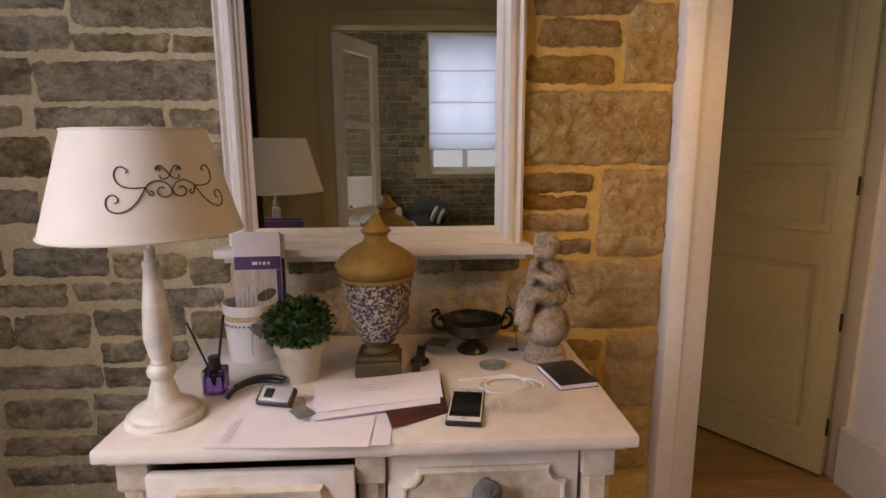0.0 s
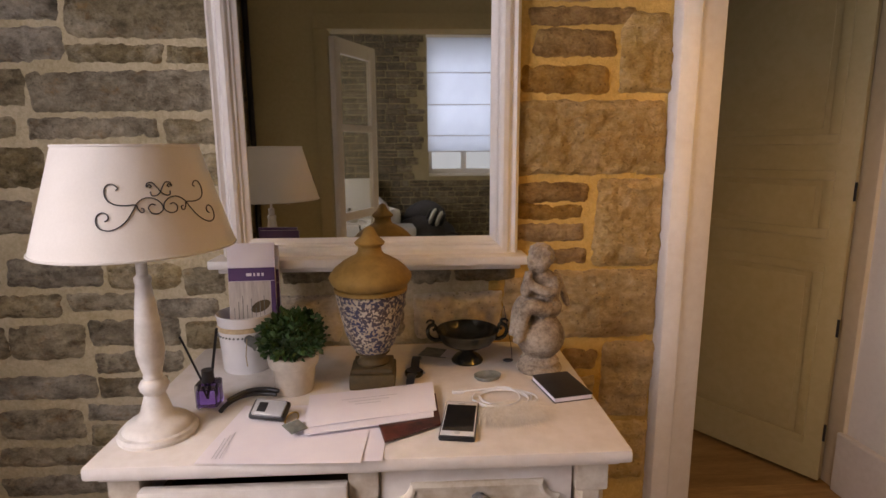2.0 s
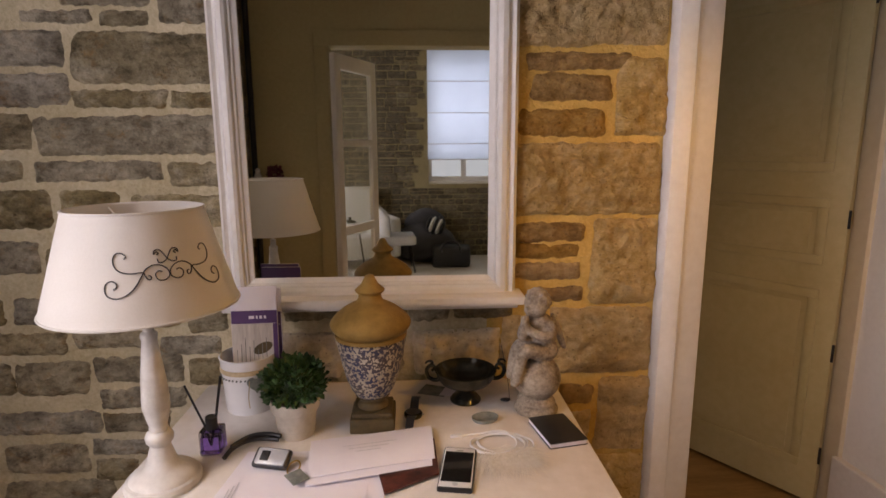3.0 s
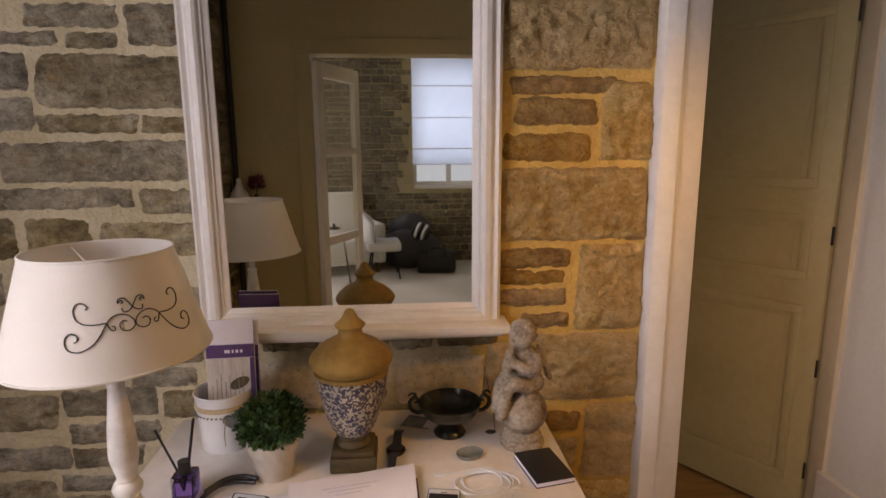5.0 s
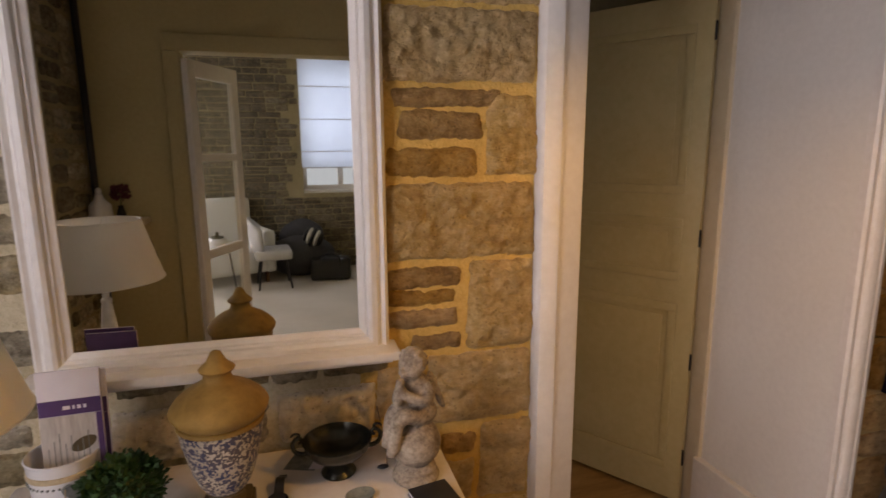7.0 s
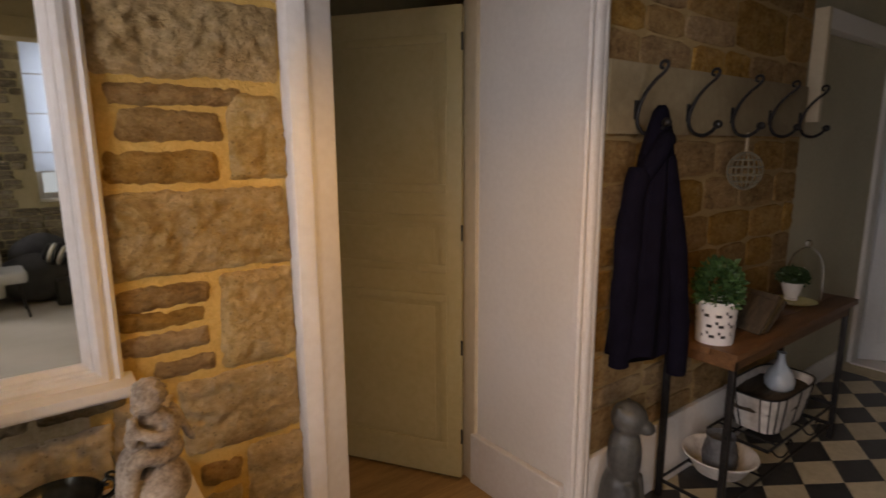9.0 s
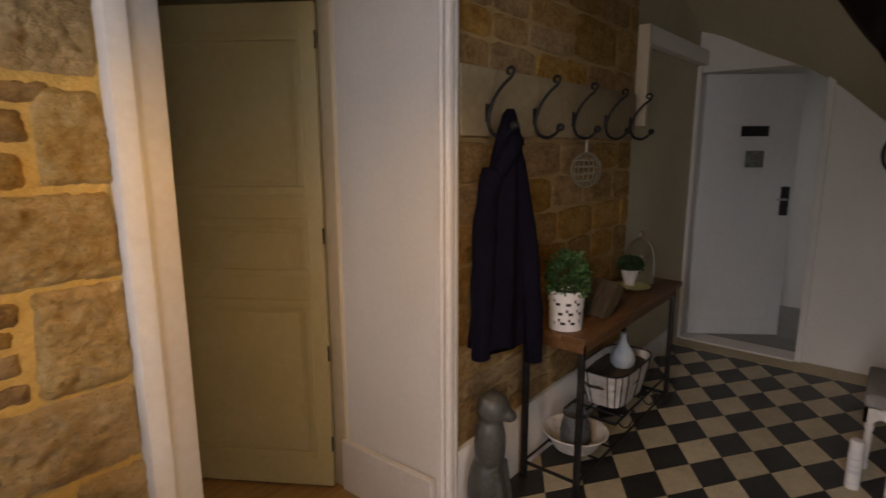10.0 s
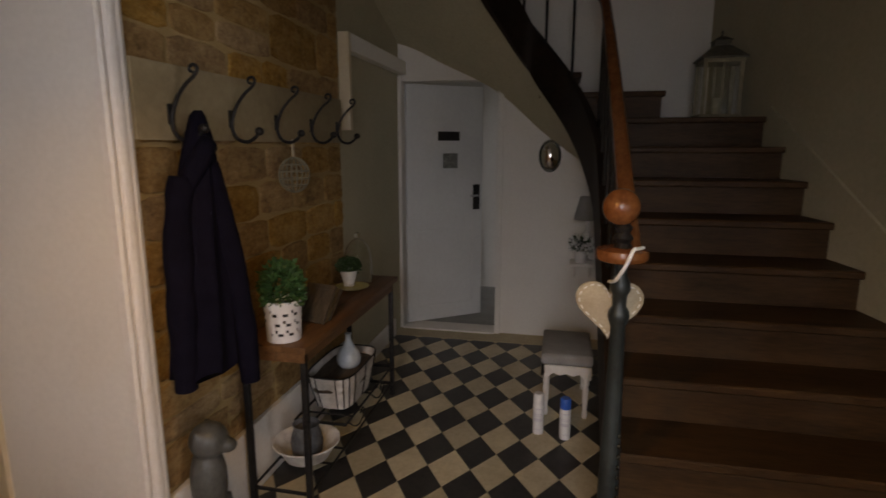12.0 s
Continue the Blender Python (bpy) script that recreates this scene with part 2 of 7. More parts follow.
OCHRE = paint("ochre_terracotta", (0.19, 0.108, 0.020), (0.36, 0.215, 0.048), 0.75, fine=40, broad=7, bump=0.3)
BRONZE = paint("brown_aged_plinth", (0.035, 0.025, 0.009), (0.115, 0.080, 0.030), 0.7, fine=40, broad=9, bump=0.3)
LEAF = paint("box_leaf", (0.022, 0.06, 0.018), (0.06, 0.14, 0.04), 0.45, fine=80, broad=30, bump=0.1)
LEAF2 = paint("dark_leaf", (0.014, 0.034, 0.010), (0.034, 0.075, 0.02), 0.5, fine=80, broad=30, bump=0.1)
PEWTER = paint("tarnished_pewter", (0.022, 0.022, 0.017), (0.095, 0.092, 0.072), 0.24, metal=0.85, fine=40, broad=14, bump=0.2)
STATUESTONE = paint("weathered_cast_stone", (0.12, 0.085, 0.055), (0.45, 0.37, 0.28), 0.9, fine=150, broad=24, bump=0.6, bump_mm=2)
GREYSTONE = paint("grey_cast_stone", (0.065, 0.068, 0.072), (0.165, 0.168, 0.172), 0.85, fine=50, broad=10, bump=0.5, bump_mm=2)
ROOFTIN = paint("weathered_roof_tin", (0.06, 0.058, 0.042), (0.13, 0.12, 0.085), 0.6, fine=40, broad=8, bump=0.2)
DARKSTONE = paint("dark_glazed_stone", (0.035, 0.038, 0.036), (0.10, 0.102, 0.096), 0.4, fine=40, broad=8, bump=0.4, bump_mm=2)
BLACK = paint("black_plastic", (0.010, 0.010, 0.011), (0.022, 0.022, 0.024), 0.35, fine=80, broad=10, bump=0.1)
SCREEN = paint("phone_glass", (0.006, 0.006, 0.007), (0.010, 0.010, 0.011), 0.06, fine=5, broad=2, bump=0.0)
PAPER = paint("white_paper", (0.78, 0.73, 0.79), (0.84, 0.80, 0.84), 0.85, fine=25, broad=6, bump=0.15, bump_mm=0.6)
INK = paint("grey_ink", (0.50, 0.48, 0.52), (0.64, 0.62, 0.65), 0.9, fine=200, broad=60, bump=0)
PURPLE = paint("purple_print", (0.075, 0.03, 0.12), (0.10, 0.045, 0.16), 0.45, fine=40, broad=6, bump=0)
MAGAZINE = paint("glossy_magazine", (0.012, 0.008, 0.008), (0.14, 0.040, 0.028), 0.3, fine=50, broad=26, bump=0)
PHOTO = paint("printed_photo", (0.40, 0.35, 0.31), (0.66, 0.61, 0.55), 0.4, fine=34, broad=10, bump=0, stretch=(5, 1, 0.7))
SILVER = paint("silver_plastic", (0.42, 0.43, 0.45), (0.55, 0.56, 0.58), 0.3, metal=0.4, fine=60, broad=8, bump=0.05)
BRASS = paint("brass", (0.45, 0.30, 0.10), (0.60, 0.42, 0.16), 0.3, metal=1.0, fine=60, broad=9, bump=0.1)
CABLE = paint("white_cable", (0.72, 0.71, 0.70), (0.80, 0.79, 0.78), 0.4, fine=60, broad=8, bump=0)
STRAW = paint("dried_grass", (0.76, 0.70, 0.60), (0.88, 0.83, 0.75), 0.8, fine=120, broad=30, bump=0)
SLATE = paint("slate_grey", (0.10, 0.11, 0.10), (0.26, 0.27, 0.24), 0.5, fine=60, broad=30, bump=0.2)
NAVY = paint("navy_wool", (0.0035, 0.0032, 0.008), (0.008, 0.007, 0.016), 0.95, fine=250, broad=12, bump=0.4, spec=0.1)
GREYCLOTH = paint("grey_upholstery", (0.22, 0.215, 0.205), (0.32, 0.31, 0.30), 0.9, fine=250, broad=9, bump=0.4)
BLUECAP = paint("blue_plastic", (0.03, 0.10, 0.45), (0.04, 0.14, 0.55), 0.35, fine=30, broad=5, bump=0)
HEARTCLOTH = paint("pale_felt", (0.33, 0.28, 0.19), (0.45, 0.39, 0.28), 0.95, fine=160, broad=10, bump=0.4)
DOORWHITE = paint("white_door_paint", (0.66, 0.67, 0.66), (0.74, 0.75, 0.74), 0.5, fine=30, broad=2, bump=0.1)
FLOWERWHITE = paint("white_petal", (0.70, 0.70, 0.66), (0.80, 0.80, 0.76), 0.7, fine=60, broad=20, bump=0.1)
REDPETAL = paint("dark_red_petal", (0.08, 0.015, 0.03), (0.16, 0.03, 0.05), 0.7, fine=60, broad=20, bump=0.1)
LINEN = paint("white_blind_linen", (0.62, 0.71, 0.86), (0.69, 0.78, 0.92), 0.9, fine=200, broad=6, bump=0.1, trans=0.0)
ROPE = paint("gold_braid", (0.40, 0.30, 0.17), (0.58, 0.46, 0.28), 0.8, fine=120, broad=30, bump=0.5)


def glass(name, color=(1, 1, 1), rough=0.02, ior=1.45):
    m, nodes, links, b = shader(name)
    b.inputs["Base Color"].default_value = (*color, 1)
    b.inputs["Transmission Weight"].default_value = 1
    b.inputs["Roughness"].default_value = rough
    b.inputs["IOR"].default_value = ior
    return m


GLASS = glass("clear_glass", (0.97, 0.98, 0.97))
PURPLELIQUID = glass("violet_liquid", (0.34, 0.20, 0.72), 0.05, 1.36)
m, nodes, links, b = shader("silvered_mirror")
b.inputs["Base Color"].default_value = (0.72, 0.72, 0.68, 1)
b.inputs["Metallic"].default_value, b.inputs["Roughness"].default_value = 1, 0.015
MIRROR = m
m, nodes, links, b = shader("chrome")
b.inputs["Base Color"].default_value = (0.8, 0.8, 0.8, 1)
b.inputs["Metallic"].default_value, b.inputs["Roughness"].default_value = 1, 0.03
CHROME = m
# the lampshade lets some light through
tr = FABRIC.node_tree.nodes.new("ShaderNodeBsdfTranslucent")
tr.inputs[0].default_value = (0.85, 0.80, 0.72, 1)
ms = FABRIC.node_tree.nodes.new("ShaderNodeMixShader")
ms.inputs[0].default_value = 0.28
FABRIC.node_tree.links.new(FABRIC.node_tree.nodes["Principled BSDF"].outputs[0], ms.inputs[1])
FABRIC.node_tree.links.new(tr.outputs[0], ms.inputs[2])
FABRIC.node_tree.links.new(ms.outputs[0], FABRIC.node_tree.nodes["Material Output"].inputs[0])
# translucent linen of the roman blind
tr = LINEN.node_tree.nodes.new("ShaderNodeBsdfTranslucent")
tr.inputs[0].default_value = (0.68, 0.77, 0.95, 1)
ms = LINEN.node_tree.nodes.new("ShaderNodeMixShader")
ms.inputs[0].default_value = 0.6
LINEN.node_tree.links.new(LINEN.node_tree.nodes["Principled BSDF"].outputs[0], ms.inputs[1])
LINEN.node_tree.links.new(tr.outputs[0], ms.inputs[2])
LINEN.node_tree.links.new(ms.outputs[0], LINEN.node_tree.nodes["Material Output"].inputs[0])
m, nodes, links, b = shader("outside_sky")
b.inputs["Base Color"].default_value = (0, 0, 0, 1)
b.inputs["Emission Color"].default_value = (0.78, 0.87, 1.0, 1)
b.inputs["Emission Strength"].default_value = 0.6
OUTSIDE = m


def floral():
    """Cream glaze with blue scrolling leaves."""
    m, nodes, links, b = shader("blue_floral_glaze")
    tc = nodes.new("ShaderNodeTexCoord")
    warp = noise_node(nodes, links, tc.outputs["Object"], 70, 2)
    mixv = nodes.new("ShaderNodeVectorMath")
    mixv.operation = "MULTIPLY_ADD"
    links.new(warp.outputs["Color"], mixv.inputs[0])
    mixv.inputs[1].default_value = (0.014, 0.014, 0.014)
    links.new(tc.outputs["Object"], mixv.inputs[2])
    n = noise_node(nodes, links, mixv.outputs[0], 150, 1.5, 0.5)
    w = nodes.new("ShaderNodeTexVoronoi")
    w.feature = "SMOOTH_F1"
    w.inputs["Scale"].default_value = 125
    links.new(mixv.outputs[0], w.inputs["Vector"])
    r1 = ramp(nodes, [(0.47, (0, 0, 0)), (0.51, (1, 1, 1))])
    links.new(n.outputs[0], r1.inputs[0])
    r2 = ramp(nodes, [(0.24, (1, 1, 1)), (0.31, (0, 0, 0))])
    links.new(w.outputs[0], r2.inputs[0])
    mx = nodes.new("ShaderNodeMath")
    mx.operation = "MAXIMUM"
    links.new(r1.outputs[0], mx.inputs[0])
    links.new(r2.outputs[0], mx.inputs[1])
    tone = noise_node(nodes, links, tc.outputs["Object"], 20, 3)
    blue = ramp(nodes, [(0.40, (0.025, 0.032, 0.085)), (0.62, (0.075, 0.055, 0.05))])
    cream = ramp(nodes, [(0.35, (0.36, 0.29, 0.20)), (0.65, (0.54, 0.47, 0.36))])
    links.new(tone.outputs[0], blue.inputs[0])
    links.new(tone.outputs[0], cream.inputs[0])
    mix = nodes.new("ShaderNodeMix")
    mix.data_type = "RGBA"
    links.new(mx.outputs[0], mix.inputs[0])
    links.new(cream.outputs[0], mix.inputs[6])
    links.new(blue.outputs[0], mix.inputs[7])
    links.new(mix.outputs[2], b.inputs["Base Color"])
    b.inputs["Roughness"].default_value = 0.45
    return m


FLORAL = floral()


# ---- builders ----
def finish(name, bm, material, smooth=None):
    me = bpy.data.meshes.new(name)
    bmesh.ops.recalc_face_normals(bm, faces=bm.faces)
    bm.to_mesh(me)
    bm.free()
    me.materials.append(material)
    if smooth is not None:
        me.polygons.foreach_set("use_smooth", [True] * len(me.polygons))
        me.set_sharp_from_angle(angle=radians(smooth))
    return me


def part(name, bm, material, parent=None, label="", smooth=None):
    ob = new(name, finish(name, bm, material, smooth))
    if parent is not None:
        ob.parent = parent
    if label:
        tagged(ob, label)
    return ob


def thing(name, m, label, category, group=""):
    ob = new(name)
    ob.empty_display_size = 0.05
    ob.matrix_world = m
    return tagged(ob, label, category, group)


def solid(name, bm, material, m, label, category, smooth=None, group="", kind=""):
    """A thing that is a single mesh."""
    ob = new(name, finish(name, bm, material, smooth))
    ob.matrix_world = m
    return tagged(ob, label, category, group, kind)


def structure(name, bm, material, label, category, smooth=None):
    return tagged(part(name, bm, material, None, "", smooth), label, category, kind="structure")


def box(x0, x1, y0, y1, z0, z1, bevel=0.0, bm=None, m=None):
    own = bmesh.new()
    bmesh.ops.create_cube(own, size=1)
    for v in own.verts:
        v.co = Vector(((x0 + x1) / 2 + v.co.x * (x1 - x0), (y0 + y1) / 2 + v.co.y * (y1 - y0), (z0 + z1) / 2 + v.co.z * (z1 - z0)))
    if bevel:
        bmesh.ops.bevel(own, geom=own.edges[:], offset=bevel, segments=2, profile=0.6, affect="EDGES")
    if m is not None:
        own.transform(m)
    return merge(bm, own)


def merge(bm, own):
    if bm is None:
        return own
    me = bpy.data.meshes.new("tmp")
    own.to_mesh(me)
    own.free()
    bm.from_mesh(me)
    bpy.data.meshes.remove(me)
    return bm


def lathe(profile, seg=32, bm=None, m=None, squash=1.0):
    own = bmesh.new()
    rings = []
    for r, z in profile:
        if r < 1e-6:
            rings.append([own.verts.new((0, 0, z))])
        else:
            rings.append([own.verts.new((r * math.cos(2 * math.pi * i / seg), squash * r * math.sin(2 * math.pi * i / seg), z)) for i in range(seg)])
    for a, c in zip(rings, rings[1:]):
        for i in range(seg):
            j = (i + 1) % seg
            if len(a) == 1 and len(c) > 1:
                own.faces.new((a[0], c[i], c[j]))
            elif len(c) == 1 and len(a) > 1:
                own.faces.new((a[i], a[j], c[0]))
            elif len(a) > 1:
                own.faces.new((a[i], a[j], c[j], c[i]))
    if m is not None:
        own.transform(m)
    return merge(bm, own)


def tube(points, radius, seg=8, bm=None, closed=False, taper=None):
    own = bmesh.new()
    pts = [Vector(p) for p in points]
    n = len(pts)
    rings, normal = [], None
    for i, p in enumerate(pts):
        t = (pts[(i + 1) % n] - pts[i - 1]) if closed else (pts[min(i + 1, n - 1)] - pts[max(i - 1, 0)])
        t.normalize()
        if normal is None:
            normal = t.orthogonal()
        normal = (normal - t * normal.dot(t)).normalized()
        side = t.cross(normal)
        r = radius * (taper(i / (n - 1)) if taper else 1)
        rings.append([own.verts.new(p + (normal * math.cos(2 * math.pi * k / seg) + side * math.sin(2 * math.pi * k / seg)) * r) for k in range(seg)])
    for a, c in list(zip(rings, rings[1:])) + ([(rings[-1], rings[0])] if closed else []):
        for k in range(seg):
            own.faces.new((a[k], a[(k + 1) % seg], c[(k + 1) % seg], c[k]))
    if not closed:
        own.faces.new(rings[0])
        own.faces.new(rings[-1])
    return merge(bm, own)


def slab(outline, z0, z1, bevel=0.0, bm=None, m=None):
    """A flat shape of the given outline in x and y, from z0 to z1."""
    own = bmesh.new()
    low = [own.verts.new((x, y, z0)) for x, y in outline]
    top = [own.verts.new((x, y, z1)) for x, y in outline]
    own.faces.new(low[::-1])
    own.faces.new(top)
    n = len(outline)
    for i in range(n):
        own.faces.new((low[i], low[(i + 1) % n], top[(i + 1) % n], top[i]))
    if bevel:
        bmesh.ops.bevel(own, geom=own.edges[:], offset=bevel, segments=1, affect="EDGES")
    if m is not None:
        own.transform(m)
    return merge(bm, own)


def extrude_profile(profile, along, x0, x1, bm=None):
    """A moulding: a profile of (out, up) pairs drawn along an axis function along(s, out, up) from x0 to x1."""
    own = bmesh.new()
    a = [own.verts.new(along(x0, o, u)) for o, u in profile]
    c = [own.verts.new(along(x1, o, u)) for o, u in profile]
    n = len(profile)
    for i in range(n):
        own.faces.new((a[i], a[(i + 1) % n], c[(i + 1) % n], c[i]))
    own.faces.new(a[::-1])
    own.faces.new(c)
    return merge(bm, own)


def ball(center, radii, seg=16, bm=None, m=None):
    own = bmesh.new()
    bmesh.ops.create_uvsphere(own, u_segments=seg, v_segments=max(6, seg * 2 // 3), radius=1)
    own.transform(Matrix.Translation(center) @ (m or Matrix()) @ Matrix.Diagonal((*radii, 1)))
    return merge(bm, own)


def wobble(bm, amount, scale):
    for v in bm.verts:
        v.co += noise.noise_vector(v.co * scale) * amount
    return bm


X90 = Matrix.Rotation(math.pi / 2, 4, "X")


# ---- structure ----
def wall_piece(bm, outline, z0, z1):
    return slab(outline, z0, z1, bm=bm)


NORTH = 1.40
bm = wall_piece(None, [(0.20, NORTH), (0.70, NORTH), (0.76, 1.95), (0.20, 1.95)], 0, 2.75)
wall_gold = structure("wall_north_5", bm, GOLD_MORTAR, "golden stone pier with yellow mortar beside the doorway", "wall")
bm = wall_piece(None, [(-1.40, NORTH), (0.20, NORTH), (0.20, 1.95), (-1.40, 1.95)], 0, 2.75)
wall_north = structure("wall_north_1", bm, MORTAR, "rubble stone wall with lime mortar joints", "wall")
bm = wall_piece(None, [(1.73, NORTH), (3.56, NORTH), (3.56, 1.95), (1.700, 1.95)], 0, 3.6)
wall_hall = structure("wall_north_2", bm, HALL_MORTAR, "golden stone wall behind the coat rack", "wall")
bm = wall_piece(None, [(3.56, NORTH), (4.98, NORTH), (4.98, 1.95), (3.56, 1.95)], 0, 3.6)
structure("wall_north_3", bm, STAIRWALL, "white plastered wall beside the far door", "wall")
bm = wall_piece(None, [(0.70, NORTH), (1.73, NORTH), (1.700, 1.95), (0.76, 1.95)], 2.40, 2.75)
structure("wall_north_4", bm, PLASTER, "plaster lintel over the deep doorway", "wall")
# plaster of the splayed reveal
d = Vector((1.73 - 1.700, NORTH - 1.95, 0)).normalized()
nrm = Vector((d.y, -d.x, 0))
bm = slab([(1.700, 1.955), (1.73, 1.398), (1.73 + nrm.x * 0.004, 1.398 + nrm.y * 0.004), (1.700 + nrm.x * 0.004, 1.955 + nrm.y * 0.004)], 0, 2.40)
structure("wall_reveal", bm, PLASTER, "smooth white plaster reveal of the doorway", "wall")
off = 0.036
bm = slab([(1.702 + nrm.x * 0.005, 1.93), (1.722 + nrm.x * 0.005, 1.402), (1.722 + nrm.x * off, 1.402), (1.702 + nrm.x * off, 1.93)], 0, 0.25, 0.004)
structure("baseboard_1", bm, WHITE, "white painted baseboard in the doorway reveal", "baseboard")

bm = box(-1.40, -0.56, -1.28, -1.144, 0, 2.75)
box(0.80, 1.90, -1.28, -1.144, 0, 2.75, bm=bm)
box(-0.56, 0.80, -1.28, -1.144, 2.15, 2.75, bm=bm)
structure("wall_south", bm, BEIGE, "plain beige plastered wall with a doorway", "wall")


def stair_wall(x):
    """The stair wall's face; it closes in towards the top of the stairs."""
    return -1.143 if x < 1.9 else -1.258 + 0.119 * (x - 2.57)


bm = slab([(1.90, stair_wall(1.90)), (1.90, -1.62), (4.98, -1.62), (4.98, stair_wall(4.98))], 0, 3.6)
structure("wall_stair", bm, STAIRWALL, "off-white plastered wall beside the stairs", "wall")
bm = box(-1.40, -1.125, -1.144, -0.62, 0, 2.75)
box(-1.40, -1.25, -0.62, -0.38, 0, 2.75, bm=bm)
box(-1.40, -1.25, 0.42, NORTH, 0, 2.75, bm=bm)
box(-1.40, -1.25, -0.38, 0.42, 0, 0.95, bm=bm)
box(-1.40, -1.25, -0.38, 0.42, 2.35, 2.75, bm=bm)
wall_west = structure("wall_west", bm, DARK_MORTAR, "rubble stone wall with an entrance window", "wall")
bm = box(4.83, 4.98, -1.30, 0.54, 0, 3.6)
box(4.83, 4.98, 1.375, NORTH, 0, 3.6, bm=bm)
box(4.83, 4.98, 0.54, 1.375, 2.12, 3.6, bm=bm)
structure("wall_east", bm, PLASTER, "white plastered wall with an open door", "wall")
bm = box(-1.40, 2.70, -1.62, 1.95, 2.75, 2.85)
box(2.70, 4.98, -1.62, 1.95, 3.6, 3.7, bm=bm)
box(2.70, 2.80, -1.62, 1.95, 2.85, 3.7, bm=bm)
structure("ceiling", bm, CEIL, "plain off-white ceiling", "ceiling")
bm = box(1.80, 4.98, -1.60, NORTH, -0.12, -0.006)
floor = structure("floor", bm, GROUT, "floor of black and buff diamond tiles", "floor")
# out of view; oak chosen so the floor bounces warm light upwards
bm = box(-1.40, 1.80, -1.144, NORTH, -0.12, -0.004)
floor_room = structure("floor_room", bm, BOARDS, "unseen honey-coloured oak boards of the hall's front, for warm bounce", "floor")
bm = box(0.62, 1.74, NORTH, 1.97, -0.12, 0.0)
structure("floor_doorway", bm, BOARDS, "worn brown boards in the doorway", "floor")
bm = box(4.60, 4.98, -1.1, 1.40, -0.10, 0.002)
structure("floor_border", bm, BORDER, "plain buff border along the far wall", "floor")

# the small room behind the deep doorway
bm = box(0.3, 2.9, 1.97, 3.6, -0.12, -0.004)
structure("floor_passage", bm, BOARDS, "brown wooden floor of the passage", "floor")
bm = box(0.2, 0.3, 1.95, 3.7, 0, 2.75)
box(2.9, 3.0, 1.95, 3.7, 0, 2.75, bm=bm)
box(0.3, 2.9, 3.6, 3.7, 0, 2.75, bm=bm)
structure("wall_passage", bm, BEIGE, "beige walls of the passage behind the door", "wall")
bm = box(0.2, 3.0, 1.95, 3.7, 2.75, 2.85)
structure("ceiling_passage", bm, CEIL, "off-white passage ceiling", "ceiling")

# the room behind the far door
bm = box(4.98, 6.4, 0.0, 1.9, -0.12, 0.0)
structure("floor_back_room", bm, GREYFLOOR, "pale grey floor beyond the far door", "floor")
bm = box(6.4, 6.5, 0.0, 1.9, 0, 2.6)
box(4.98, 6.5, -0.1, 0.0, 0, 2.6, bm=bm)
box(4.98, 5.5, 1.9, 2.0, 0, 2.6, bm=bm)
box(6.2, 6.5, 1.9, 2.0, 0, 2.6, bm=bm)
box(5.5, 6.2, 1.9, 2.0, 0, 0.9, bm=bm)
box(5.5, 6.2, 1.9, 2.0, 2.0, 2.6, bm=bm)
structure("wall_back_room", bm, PLASTER, "white walls beyond the far door", "wall")
bm = box(4.98, 6.5, -0.1, 2.0, 2.6, 2.7)
structure("ceiling_back_room", bm, CEIL, "white ceiling beyond the far door", "ceiling")

bm = box(4.775, 4.98, 0.562, 1.368, 0.002, 0.016, 0.004)
structure("threshold", bm, WHITE, "pale worn threshold of the far doorway", "threshold", 30)

# the living room behind the camera
FARY = -4.75
bm = box(-2.6, 2.3, FARY - 0.1, -1.28, -0.12, -0.002)
structure("floor_living", bm, CARPET, "pale carpet of the living room", "floor")
WX0, WX1, WZ0, WZ1 = 0.20, 1.18, 0.99, 2.75
bm = box(-1.5, WX0, FARY - 0.4, FARY, 0, 3.0)
box(-2.6, -2.4, FARY - 0.4, FARY, 0, 3.0, bm=bm)
box(-2.4, -1.5, FARY - 0.4, FARY, 0, 0.65, bm=bm)
box(-2.4, -1.5, FARY - 0.4, FARY, 2.35, 3.0, bm=bm)
box(WX1, 2.3, FARY - 0.4, FARY, 0, 3.0, bm=bm)
box(WX0, WX1, FARY - 0.4, FARY, 0, WZ0, bm=bm)
box(WX0, WX1, FARY - 0.4, FARY, WZ1, 3.0, bm=bm)
wall_far = structure("wall_living_south", bm, DARK_MORTAR, "exposed rubble stone wall around the living room window", "wall")
bm = box(-2.75, -2.6, FARY - 0.4, -3.6, 0, 3.0)
box(-2.75, -2.6, -2.4, -1.28, 0, 3.0, bm=bm)
box(-2.75, -2.6, -3.6, -2.4, 0, 0.9, bm=bm)
box(-2.75, -2.6, -3.6, -2.4, 2.3, 3.0, bm=bm)
box(2.3, 2.4, FARY - 0.4, -1.28, 0, 3.0, bm=bm)
box(-2.7, -1.4, -1.28, -1.14, 0, 3.0, bm=bm)
structure("wall_living_side", bm, BEIGE, "beige living room walls", "wall")
bm = box(-2.7, 2.4, FARY - 0.4, -1.28, 3.0, 3.1)
structure("ceiling_living", bm, CEIL, "white living room ceiling", "ceiling")


